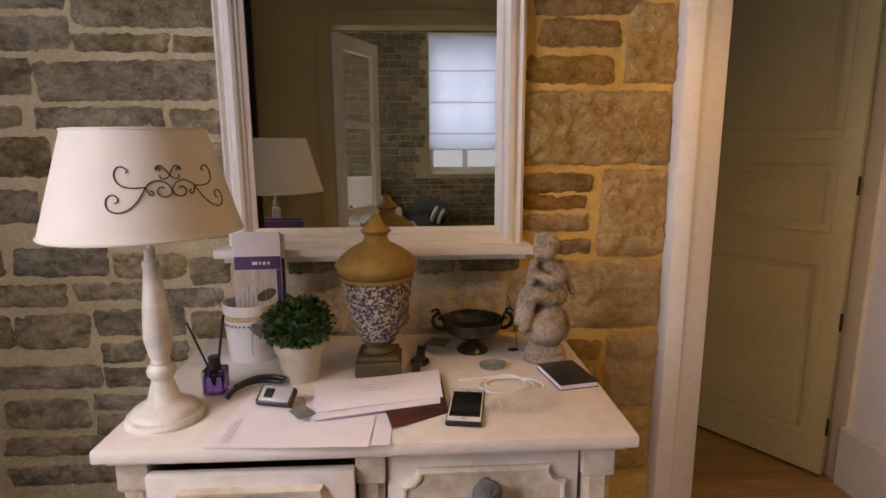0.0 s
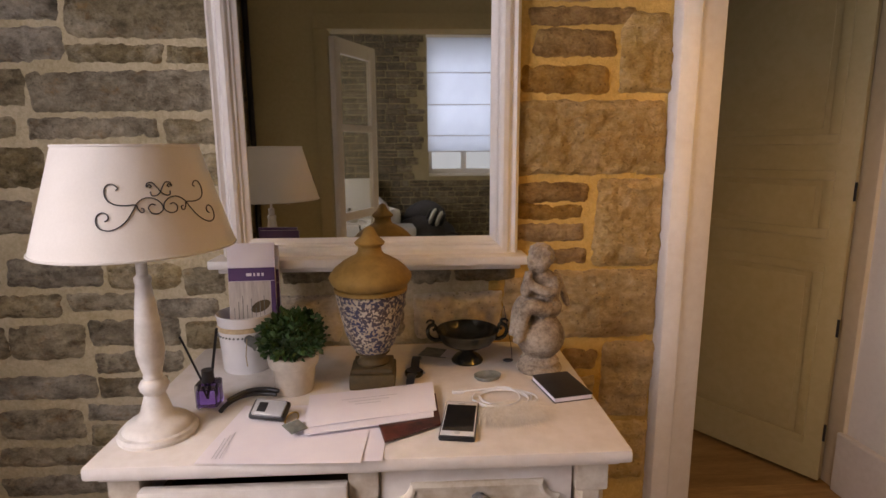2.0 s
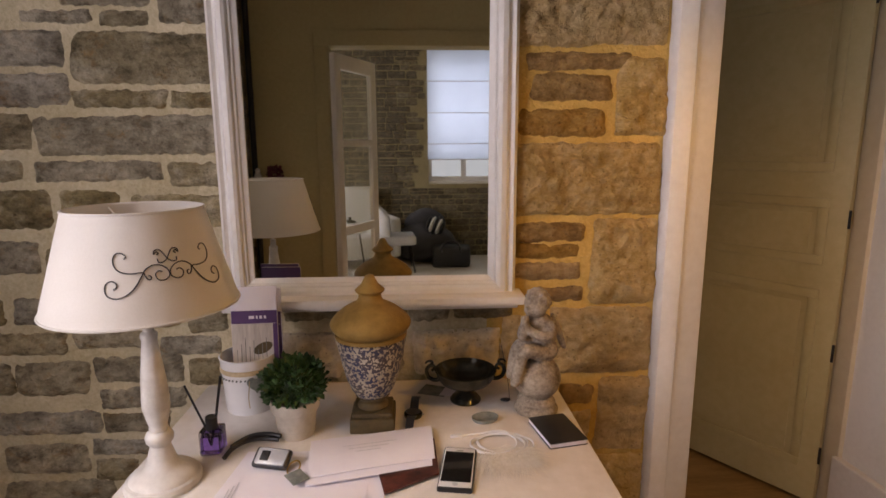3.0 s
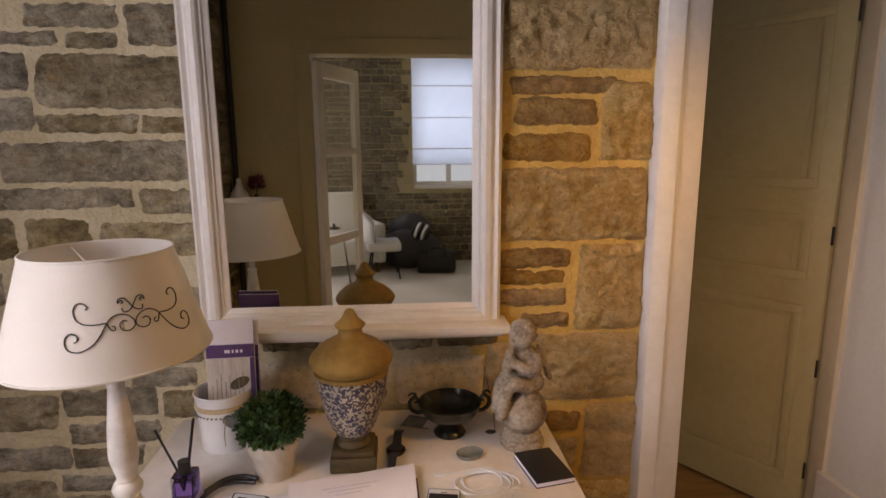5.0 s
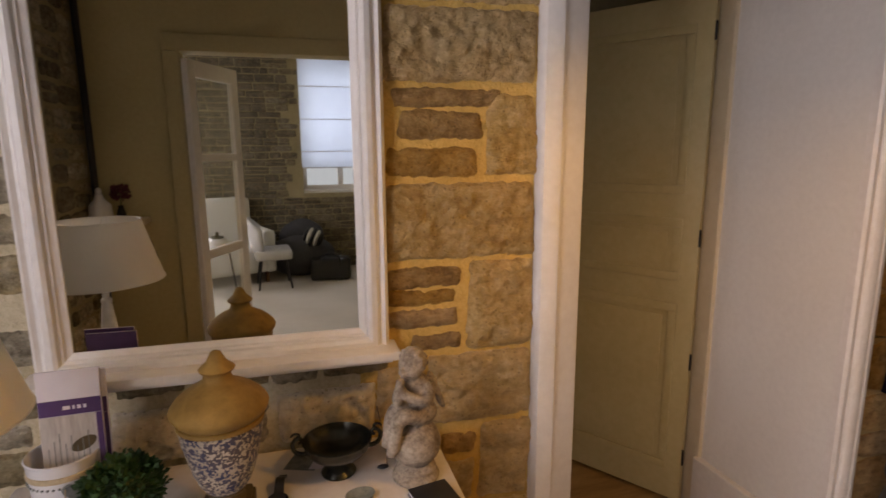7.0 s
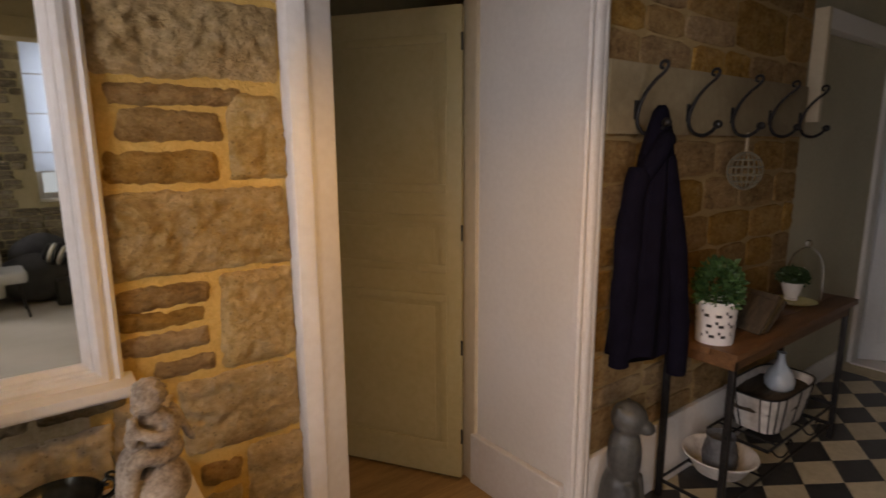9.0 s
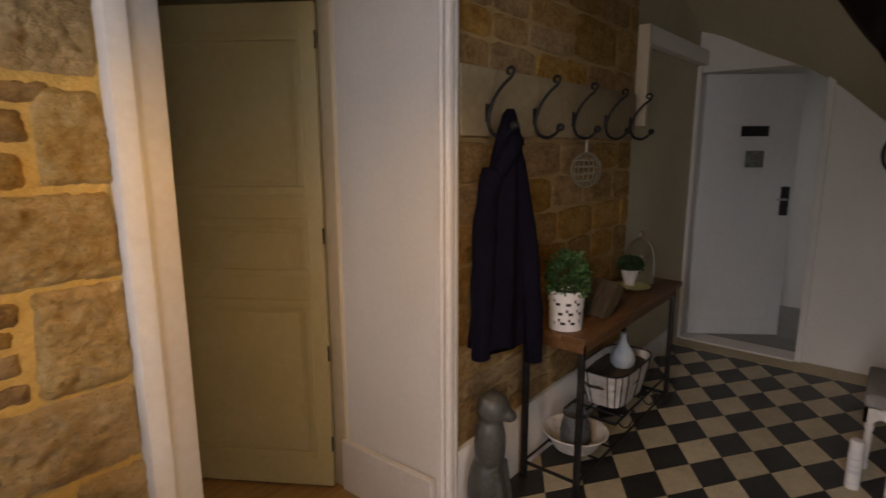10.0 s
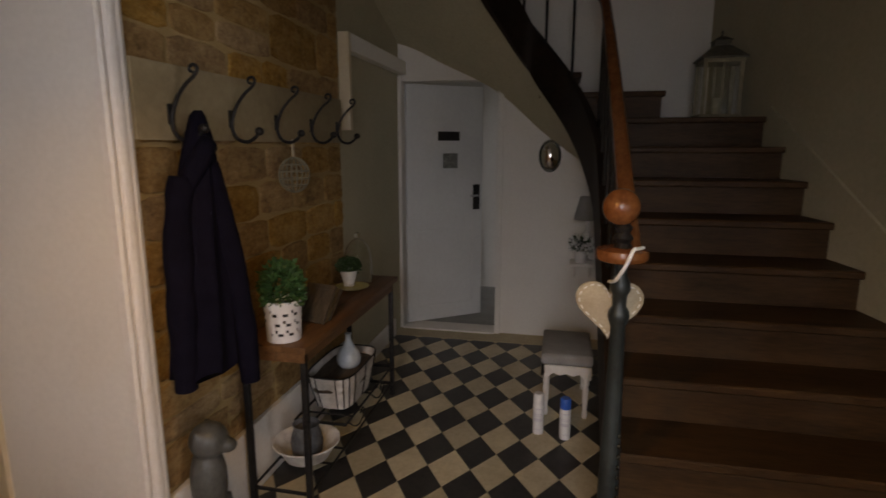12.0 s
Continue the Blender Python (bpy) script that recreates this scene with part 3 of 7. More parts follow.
# ---- windows ----
def sash(name, m, w, h, cols, rows_, label, group=""):
    """A window in its own frame, facing local -y, from x = 0 to w and z = 0 to h."""
    win = thing(name, m, label, "window", group)
    win["kind"] = "structure"
    bm = box(0, 0.05, -0.03, 0.03, 0, h, 0.004)
    box(w - 0.05, w, -0.03, 0.03, 0, h, 0.004, bm=bm)
    box(0.05, w - 0.05, -0.03, 0.03, 0, 0.06, 0.004, bm=bm)
    box(0.05, w - 0.05, -0.03, 0.03, h - 0.05, h, 0.004, bm=bm)
    part("window_frame", bm, WHITE, win, smooth=30)
    for i in range(1, cols):
        part("mullion", box(w * i / cols - 0.035, w * i / cols + 0.035, -0.035, 0.035, 0.06, h - 0.05, 0.005), WHITE, win, smooth=30)
    for j in range(1, rows_):
        part("glazing_bar", box(0.05, w - 0.05, -0.02, 0.02, h * j / rows_ - 0.014, h * j / rows_ + 0.014, 0.003), WHITE, win, smooth=30)
    for i in range(cols):
        for j in range(rows_):
            p = part("pane", box(w * i / cols + 0.02, w * (i + 1) / cols - 0.02, -0.002, 0.002, h * j / rows_ + 0.01, h * (j + 1) / rows_ - 0.01), GLASS, win)
            p.visible_shadow = False
    part("window_sill", box(-0.03, w + 0.03, -0.03, 0.16, -0.035, 0.0, 0.006), WHITE, win, smooth=30)
    return win


sash("window_1", pose(WX0, FARY - 0.22, WZ0 + 0.035), WX1 - WX0, WZ1 - WZ0 - 0.035, 2, 3, "white casement window behind a linen roman blind")
sash("window_2", pose(-1.33, 0.42, 0.95, 0, 0, -90), 0.80, 1.4, 2, 3, "white glazed entrance window in the stone wall")
sash("window_4", pose(-2.4, FARY - 0.22, 0.65), 0.9, 1.7, 2, 3, "white casement window without a blind")
# unseen side window, put in to hold the living room's fill lamp
sash("window_3", pose(-2.70, -2.4, 0.9, 0, 0, -90), 1.2, 1.4, 2, 2, "white side window added, out of view, to light the living room")
# made-up window, never in view, for the back room's added lamp
sash("window_5", pose(6.2, 1.95, 0.9, 0, 0, 180), 0.7, 1.1, 2, 2, "white unseen casement window, added to light the room beyond")
bm = box(-3.6, -3.59, -4.6, -1.4, 0.2, 3.6)
tagged(part("backdrop_side", bm, OUTSIDE), "bright overcast sky outside the added side window", "sky", kind="structure")
bm = box(-3.4, 2.0, FARY - 1.2, FARY - 1.19, -0.5, 3.8)
tagged(part("backdrop", bm, OUTSIDE), "bright overcast sky outside the living room window", "sky", kind="structure")
bm = box(-6.2, -6.19, -3.0, 3.0, -0.5, 5.6)
tagged(part("backdrop_west", bm, OUTSIDE), "bright overcast sky outside the entrance window", "sky", kind="structure")

blind = thing("roman_blind", pose(0, FARY + 0.02, 0), "sheer white linen roman blind half lowered over the window", "blind")
folds = [2.78, 2.34, 1.935, 1.53, 1.325]
for top, low in zip(folds, folds[1:]):
    own = bmesh.new()
    n = 8
    cols = 14
    grid = [[own.verts.new((0.19 + 1.01 * c / cols, -0.010 * math.sin(math.pi * r / n) + 0.003 * math.sin(c * 1.7 + r), top + (low - top) * r / n)) for c in range(cols + 1)] for r in range(n + 1)]
    for r in range(n):
        for c in range(cols):
            own.faces.new((grid[r][c], grid[r][c + 1], grid[r + 1][c + 1], grid[r + 1][c]))
    part("fold", own, LINEN, blind, smooth=60)
    part("rod", tube([(0.19, 0.008, low), (1.20, 0.008, low)], 0.006, 8), INK, blind, smooth=60)
part("head_rail", box(0.18, 1.21, -0.02, 0.03, 2.78, 2.81, 0.004), WHITE, blind, smooth=30)

# ---- door casings and doors ----
PROFILE_L = [(0.650, 1.402), (0.650, 1.372), (0.658, 1.360), (0.668, 1.358), (0.690, 1.3545), (0.702, 1.357), (0.708, 1.366), (0.716, 1.369), (0.768, 1.380), (0.779, 1.386), (0.779, 1.402)]
bm = extrude_profile(PROFILE_L, lambda s, o, u: Vector((o, u, s)), 0, 2.42)
casing = structure("trim_doorway_1", bm, WHITE, "moulded white casing at the edge of the stone wall", "trim", 35)
PROFILE_R = [(1.724, 1.402), (1.724, 1.378), (1.732, 1.370), (1.744, 1.370), (1.750, 1.376), (1.756, 1.366), (1.772, 1.358), (1.788, 1.360), (1.794, 1.368), (1.802, 1.362), (1.818, 1.366), (1.822, 1.378), (1.822, 1.402)]
bm = extrude_profile(PROFILE_R, lambda s, o, u: Vector((o, u, s)), 0, 2.42)
structure("trim_doorway_2", bm, WHITE, "moulded white casing between doorway and hall", "trim", 35)
bm = box(0.650, 1.822, 1.366, 1.402, 2.42, 2.52, 0.006)
structure("trim_doorway_3", bm, WHITE, "white casing over the deep doorway", "trim", 35)
# inner frame
bm = box(1.680, 1.722, 1.915, 2.00, 0, 2.20, 0.005)
structure("trim_inner_1", bm, CREAM, "cream painted door jamb", "trim", 35)
bm = box(0.78, 1.672, 1.935, 2.00, 2.165, 2.24, 0.004)
structure("trim_inner_2", bm, CREAM, "cream painted door head", "trim", 35)
bm = box(0.72, 0.78, 1.935, 2.00, 0, 2.20, 0.004)
structure("trim_inner_3", bm, CREAM, "cream painted door jamb", "trim", 35)


def moulding(bm, x0, x1, z0, z1, y, wide=0.03, deep=0.008):
    """A raised frame moulding round a panel in the x-z plane, standing out to -y."""
    if bm is None:
        bm = bmesh.new()
    for (a, b, c, e) in ((x0, x1, z0, z0 + wide), (x0, x1, z1 - wide, z1), (x0, x0 + wide, z0 + wide, z1 - wide), (x1 - wide, x1, z0 + wide, z1 - wide)):
        box(a, b, y - deep, y, c, e, deep * 0.45, bm=bm)
    return bm


def panel_door(name, m, w, h, panels, material, label):
    """A panelled leaf, hinged at local x = 0, facing local -y."""
    door = thing(name, m, label, "door")
    part("leaf", box(0, w, -0.02, 0.02, 0, h, 0.003), material, door, smooth=30)
    for z0, z1 in panels:
        part("panel_moulding", moulding(None, 0.065, w - 0.065, z0, z1, -0.0205, 0.036, 0.009), material, door, smooth=30)
        part("panel", box(0.125, w - 0.125, -0.0255, -0.0205, z0 + 0.06, z1 - 0.06, 0.002), material, door, smooth=30)
    return door


# door opened away into the passage, hinged at the right jamb
leaf_dir = math.degrees(math.atan2(2.48 - 1.965, 1.26 - 1.605))
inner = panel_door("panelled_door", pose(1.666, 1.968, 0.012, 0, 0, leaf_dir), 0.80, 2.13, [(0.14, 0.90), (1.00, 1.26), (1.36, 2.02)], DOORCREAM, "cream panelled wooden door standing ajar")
# turn the moulded face towards the hall
inner.matrix_world = pose(1.666, 1.968, 0.012, 0, 0, leaf_dir - 180) @ Matrix.Translation((-0.813, 0, 0))
for z in (0.18, 0.62, 1.15, 1.95):
    part("hinge", tube([(0.804, -0.021, z), (0.804, -0.021, z + 0.07)], 0.005, 8), IRON, inner, "dark iron hinge", 60)

# far door, opened into the back room
fd_angle = math.degrees(math.atan2(0.75 - 1.36, 5.35 - 4.90))
far_door = thing("white_door", pose(4.90, 1.36, 0.02, 0, 0, fd_angle), "white painted door standing ajar with two dark plaques", "door")
part("leaf", box(0, 0.735, -0.02, 0.02, 0, 2.09, 0.004), DOORWHITE, far_door, smooth=30)
part("rail_moulding", moulding(None, 0.09, 0.645, 0.12, 0.84, -0.0205, 0.02, 0.005), DOORWHITE, far_door, smooth=30)
part("plaque", box(0.29, 0.50, -0.028, -0.0205, 1.62, 1.70, 0.003), BLACK, far_door, "dark engraved plaque", 30)
part("plaque", box(0.34, 0.48, -0.028, -0.0205, 1.38, 1.51, 0.003), SLATE, far_door, "square grey plaque", 30)
lock = part("lock_plate", box(0.640, 0.705, -0.030, -0.0205, 1.00, 1.23, 0.008), BLACK, far_door, "black lock plate", 30)
part("lever", tube([(0.675, -0.03, 1.13), (0.675, -0.055, 1.13), (0.60, -0.06, 1.13)], 0.009, 8), SILVER, far_door, "metal door lever", 60)
bm = box(4.80, 4.835, 0.515, 0.56, 0.0, 2.06, 0.004)
structure("trim_far_1", bm, PLASTER, "plain white edge of the far doorway", "trim", 35)
bm = box(4.80, 4.835, 1.37, 1.40, 0.0, 2.16, 0.004)
structure("trim_far_2", bm, PLASTER, "plain white edge of the far doorway", "trim", 35)

# doorway to the living room, with glazed leaves
bm = box(-0.65, -0.56, -1.146, -1.118, 0, 2.15, 0.006)
structure("trim_living_1", bm, BEIGE, "cream casing of the living room doorway", "trim", 35)
bm = box(0.80, 0.89, -1.146, -1.118, 0, 2.15, 0.006)
structure("trim_living_2", bm, BEIGE, "cream casing of the living room doorway", "trim", 35)
bm = box(-0.65, 0.89, -1.146, -1.116, 2.15, 2.25, 0.006)
structure("trim_living_3", bm, BEIGE, "cream casing over the living room doorway", "trim", 35)


def glazed_leaf(name, m, w, h, label):
    door = thing(name, m, label, "door")
    part("stile", box(0, 0.075, -0.02, 0.02, 0, h, 0.004), WHITE, door, smooth=30)
    part("stile", box(w - 0.075, w, -0.02, 0.02, 0, h, 0.004), WHITE, door, smooth=30)
    for z0, z1 in ((0, 0.20), (0.84, 0.90), (1.47, 1.52), (h - 0.10, h)):
        part("rail", box(0.075, w - 0.075, -0.02, 0.02, z0, z1, 0.004), WHITE, door, smooth=30)
    for z0, z1 in ((0.20, 0.84), (0.90, 1.47), (1.52, h - 0.10)):
        p = part("pane", box(0.075, w - 0.075, -0.002, 0.002, z0, z1), GLASS, door)
        p.visible_shadow = False
    return door


gl = math.degrees(math.atan2(-0.487, 0.229))
glazed_leaf("glazed_door", pose(-0.532, -1.112, 0.015, 0, 0, gl), 0.56, 2.09, "cream glazed door leaf standing open into the living room")
glazed_leaf("glazed_door", pose(0.775, -1.275, 0.01, 0, 0, -88), 0.56, 2.09, "cream glazed door leaf folded back into the living room")

# ---- stairs ----
staircase = thing("staircase", pose(0, 0, 0), "dark stained wooden staircase with winders at its top", "stairs")
ZS = [0.19, 0.38] + [0.57 + 0.17 * k for k in range(8)]
XS = [1.60, 1.85] + [2.10 + 0.25 * k for k in range(8)]
YL = -0.20
for i, (x, z) in enumerate(zip(XS, ZS)):
    below = ZS[i - 1] if i else 0.0
    back = x + 0.27 if i < 9 else 4.828
    part("tread", slab([(x - 0.028, stair_wall(x)), (back, stair_wall(back)), (back, YL + 0.03), (x - 0.028, YL + 0.03)], z - 0.034, z, 0.006), STAIRWOOD, staircase, smooth=35)
    part("riser", box(x, x + 0.02, stair_wall(x), YL, below, z - 0.034), STAIRWOOD, staircase)
# winders
for i, (x0, x1, y0, y1) in enumerate(((4.02, 4.83, -0.55, -0.05), (4.40, 4.83, -0.05, 0.22), (4.58, 4.83, 0.22, 0.46))):
    z = 1.76 + 0.17 * (i + 1)
    part("tread", box(x0 - 0.03, x1 - 0.002, y0 - 0.02, y1 + 0.02, z - 0.034, z, 0.008), STAIRWOOD, staircase, smooth=35)
    part("riser", box(x0 + 0.02, x1 - 0.002, y0, y0 + 0.02, z - 0.17, z - 0.034), STAIRWOOD, staircase)
    part("riser", box(x0, x0 + 0.02, y0, y1, z - 0.17, z - 0.034), STAIRWOOD, staircase)
INNER = [(2.0, -0.17, 0.29), (3.2, -0.17, 1.06), (3.64, -0.14, 1.355), (4.10, 0.0, 1.69), (4.36, 0.26, 2.06), (4.26, 0.46, 2.35), (4.1, 0.60, 2.56), (3.8, 0.69, 2.78), (3.4, 0.72, 3.02), (2.9, 0.72, 3.30)]
OUTER = [(4.83, -0.9, 1.30), (4.83, -0.55, 1.32), (4.83, -0.3, 1.36), (4.83, 0.15, 1.66), (4.83, 0.57, 2.02), (4.83, 1.0, 2.24), (4.83, 1.398, 2.42), (4.3, 1.398, 2.60), (3.6, 1.398, 2.86), (2.9, 1.398, 3.14)]


def smooth_path(points, n=6):
    pts = [Vector(p) for p in points]
    out = []
    for i in range(len(pts) - 1):
        p0, p1, p2, p3 = pts[max(i - 1, 0)], pts[i], pts[i + 1], pts[min(i + 2, len(pts) - 1)]
        for k in range(n):
            t = k / n
            out.append(0.5 * ((2 * p1) + (p2 - p0) * t + (2 * p0 - 5 * p1 + 4 * p2 - p3) * t * t + (3 * p1 - p0 - 3 * p2 + p3) * t ** 3))
    out.append(pts[-1])
    return out


inner_path, outer_path = smooth_path(INNER), smooth_path(OUTER)
own = bmesh.new()
rings = []
for i, p in enumerate(inner_path):
    t = (inner_path[min(i + 1, len(inner_path) - 1)] - inner_path[max(i - 1, 0)])
    side = Vector((-t.y, t.x, 0)).normalized() * 0.022
    rings.append([own.verts.new(q) for q in (p - side, p + side, p + side + Vector((0, 0, 0.34)), p - side + Vector((0, 0, 0.34)))])
for a, c in zip(rings, rings[1:]):
    for k in range(4):
        own.faces.new((a[k], a[(k + 1) % 4], c[(k + 1) % 4], c[k]))
own.faces.new(rings[0])
own.faces.new(rings[-1])
part("outer_string", own, STRINGWOOD, staircase, "dark curved wooden string", 35)
own = bmesh.new()
a_row = [own.verts.new(p + Vector((0, 0, 0.02))) for p in inner_path[12:]]
c_row = [own.verts.new(p) for p in outer_path[12:]]
for i in range(len(a_row) - 1):
    own.faces.new((a_row[i], a_row[i + 1], c_row[i + 1], c_row[i]))
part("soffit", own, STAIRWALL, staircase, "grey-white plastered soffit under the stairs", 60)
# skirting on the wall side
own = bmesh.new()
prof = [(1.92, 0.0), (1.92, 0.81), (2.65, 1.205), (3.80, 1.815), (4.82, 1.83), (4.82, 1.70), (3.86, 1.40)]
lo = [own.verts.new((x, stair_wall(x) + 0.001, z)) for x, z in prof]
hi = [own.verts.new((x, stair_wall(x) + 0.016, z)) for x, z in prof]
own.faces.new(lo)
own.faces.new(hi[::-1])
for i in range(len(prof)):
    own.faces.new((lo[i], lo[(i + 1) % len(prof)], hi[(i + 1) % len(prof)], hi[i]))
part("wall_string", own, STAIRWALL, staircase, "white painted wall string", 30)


# ---- chest of drawers ----
TOP = 0.865
chest = thing("chest_of_drawers", pose(0, 0, 0), "cream painted chest of drawers with one drawer pulled slightly out", "chest")
bm = box(-0.532, 0.372, 0.832, 1.372, TOP - 0.024, TOP, 0.007)
box(-0.515, 0.355, 0.846, 1.368, TOP - 0.034, TOP - 0.0245, 0.004, bm=bm)
part("top", wobble(bm, 0.0008, 9), CHALK, chest, "cream top with rubbed edges", 40)
bm = box(-0.500, -0.470, 0.875, 1.36, 0.05, 0.830)
box(0.303, 0.333, 0.875, 1.36, 0.05, 0.830, bm=bm)
box(-0.470, 0.303, 1.345, 1.36, 0.05, 0.830, bm=bm)
box(-0.470, 0.303, 0.885, 1.345, 0.05, 0.07, bm=bm)
part("carcass", bm, CHALK, chest)


def post(x0, x1):
    c = 0.012
    out = [(x0, 0.90), (x0, 0.862 + c), (x0 + c, 0.862), (x1 - c, 0.862), (x1, 0.862 + c), (x1, 0.90)]
    bm = slab(out, 0.0, 0.775)
    box(x0 - 0.003, x1 + 0.003, 0.857, 0.90, 0.775, 0.8305, 0.006, bm=bm)
    return bm


for x0, x1 in ((-0.505, -0.457), (-0.107, -0.061), (0.286, 0.338)):
    part("corner_post", post(x0, x1), WORN, chest, "post with paint worn from its chamfers", 30)
for z in (0.632, 0.38, 0.07):
    part("cross_rail", box(-0.457, 0.286, 0.872, 0.90, z - 0.016, z + 0.006, 0.003), CHALK, chest, smooth=30)


def notched(x0, x1, z0, z1, n=0.030):
    pts = []
    for cx, cz, a0 in ((x0, z0, 90), (x1, z0, 180), (x1, z1, 270), (x0, z1, 0)):
        for k in range(5):
            a = radians(a0 - 22.5 * k)
            pts.append((cx + n * math.cos(a), cz + n * math.sin(a)))
    return pts


def drawer(x0, x1, z0, z1, front, knobs):
    d = part("drawer", box(x0, x1, front, front + 0.022, z0, z1, 0.004), CHALK, chest, "cream drawer front", 35)
    inset = 0.022
    outline = notched(x0 + inset, x1 - inset, z0 + inset, z1 - inset)
    # raised field with cut corners
    own = bmesh.new()
    cx, cz = (x0 + x1) / 2, (z0 + z1) / 2
    levels = []
    for k, y in ((1.0, front + 0.001), (1.0, front - 0.005), (0.965, front - 0.012), (0.93, front - 0.012), (0.92, front - 0.009)):
        kz = 1 - (1 - k) * (x1 - x0) / (z1 - z0)
        levels.append([own.verts.new((cx + (x - cx) * k, y, cz + (z - cz) * kz)) for x, z in outline])
    for a, c in zip(levels, levels[1:]):
        for i in range(len(outline)):
            j = (i + 1) % len(outline)
            own.faces.new((a[i], a[j], c[j], c[i]))
    own.faces.new(levels[-1])
    part("raised_panel", own, WORN, d, smooth=25)
    bm = box(x0 + 0.012, x1 - 0.012, front + 0.022, front + 0.40, z0 + 0.012, z0 + 0.022)
    box(x0 + 0.012, x0 + 0.024, front + 0.022, front + 0.40, z0 + 0.022, z1 - 0.03, bm=bm)
    box(x1 - 0.024, x1 - 0.012, front + 0.022, front + 0.40, z0 + 0.022, z1 - 0.03, bm=bm)
    part("drawer_box", bm, TABLEWOOD, d, "plain wooden drawer box")
    for kx in knobs:
        prof = [(0, 0.0), (0.013, 0.0), (0.010, 0.010), (0.012, 0.016), (0.022, 0.020), (0.026, 0.027), (0.024, 0.034), (0.016, 0.040), (0.006, 0.042), (0, 0.042)]
        bm = lathe(prof, 24, m=Matrix.Translation((kx, front - 0.012, cz + 0.038)) @ X90)
        for v in bm.verts:
            a = math.atan2(v.co.z - cz - 0.038, v.co.x - kx)
            v.co.y += 0.0012 * math.sin(8 * a)
        part("knob", bm, GREYSTONE, d, "dark grey carved knob", 50)
    return d


drawer(-0.454, -0.110, 0.640, 0.811, 0.842, (-0.282,))
drawer(-0.056, 0.279, 0.645, 0.821, 0.866, (0.113,))
for z0, z1 in ((0.392, 0.612), (0.084, 0.360)):
    drawer(-0.454, -0.110, z0, z1, 0.864, (-0.282,))
    drawer(-0.058, 0.283, z0, z1, 0.864, (0.113,))

# ---- wall mirror with ledge ----
mirror = thing("wall_mirror", pose(0, 0, 0), "tall wall mirror in a moulded white frame with a ledge", "mirror")
MX0, MX1, MZ0, MZ1 = -0.463, 0.268, 1.078, 2.30
prof = [(0, 0.012), (0, 0.034), (0.008, 0.042), (0.016, 0.036), (0.021, 0.036), (0.028, 0.046), (0.040, 0.049), (0.047, 0.044), (0.050, 0.034), (0.055, 0.034), (0.058, 0.028), (0.068, 0.022), (0.071, 0.012)]
own = bmesh.new()
rings = []
for ins, outw in prof:
    rings.append([own.verts.new((x, 1.396 - outw, z)) for x, z in ((MX0 + ins, MZ0 + ins), (MX1 - ins, MZ0 + ins), (MX1 - ins, MZ1 - ins), (MX0 + ins, MZ1 - ins))])
for a, c in zip(rings, rings[1:] + rings[:1]):
    for i in range(4):
        own.faces.new((a[i], a[(i + 1) % 4], c[(i + 1) % 4], c[i]))
part("frame", own, WHITE, mirror, "white moulded frame", 20)
part("mirror_glass", box(MX0 + 0.06, MX1 - 0.06, 1.378, 1.384, MZ0 + 0.06, MZ1 - 0.06), MIRROR, mirror, "silvered mirror glass")
part("backboard", box(MX0 + 0.01, MX1 - 0.01, 1.385, 1.392, MZ0 + 0.01, MZ1 - 0.01), TABLEWOOD, mirror)
bm = box(-0.483, 0.285, 1.300, 1.3915, 1.085, 1.106, 0.004)
box(-0.470, 0.272, 1.332, 1.391, 1.068, 1.0845, 0.005, bm=bm)
part("ledge", bm, WHITE, mirror, "white ledge under the mirror", 30)

# ---- table lamp ----
table_lamp = thing("table_lamp", pose(-0.457, 0.945, TOP), "lamp with a distressed white turned base and cream linen shade", "lamp")
part("base", lathe([(0, 0), (0.066, 0), (0.067, 0.006), (0.064, 0.012), (0.058, 0.014), (0.056, 0.020), (0.048, 0.026), (0.034, 0.032), (0.027, 0.040), (0.024, 0.052), (0.020, 0.066), (0.017, 0.076), (0.0, 0.078)], 48), LAMPWOOD, table_lamp, "round white turned foot", 35)
part("column", lathe([(0, 0.074), (0.017, 0.076), (0.023, 0.084), (0.0245, 0.092), (0.021, 0.100), (0.015, 0.104), (0.0165, 0.108), (0.015, 0.112), (0.019, 0.128), (0.0235, 0.150), (0.0235, 0.165), (0.021, 0.200), (0.016, 0.245), (0.0125, 0.275), (0.014, 0.280), (0.014, 0.287), (0.009, 0.292), (0.009, 0.312), (0, 0.312)], 32), LAMPWOOD, table_lamp, "flaking white turned column", 40)
ZB, ZT, RB, RT = 0.342, 0.508, 0.154, 0.106
part("shade", lathe([(RB, ZB), (RT, ZT), (RT - 0.002, ZT), (RB - 0.002, ZB), (RB, ZB)], 72), FABRIC, table_lamp, "cream linen drum shade", 60)
for r, z in ((RB, ZB), (RT, ZT)):
    part("rim", tube([(r * math.cos(2 * math.pi * k / 60), r * math.sin(2 * math.pi * k / 60), z) for k in range(60)], 0.0022, 6, closed=True), FABRIC, table_lamp, smooth=60)
bm = None
for a in (20, 140, 260):
    q = Vector((math.cos(radians(a)), math.sin(radians(a)), 0))
    bm = tube([(0, 0, ZT - 0.03), q * 0.05 + Vector((0, 0, ZT - 0.03)), q * (RT - 0.002) + Vector((0, 0, ZT - 0.006))], 0.0016, 6, bm=bm)
tube([(0, 0, 0.31), (0, 0, ZT - 0.03)], 0.004, 8, bm=bm)
part("shade_carrier", bm, WHITE, table_lamp, smooth=60)
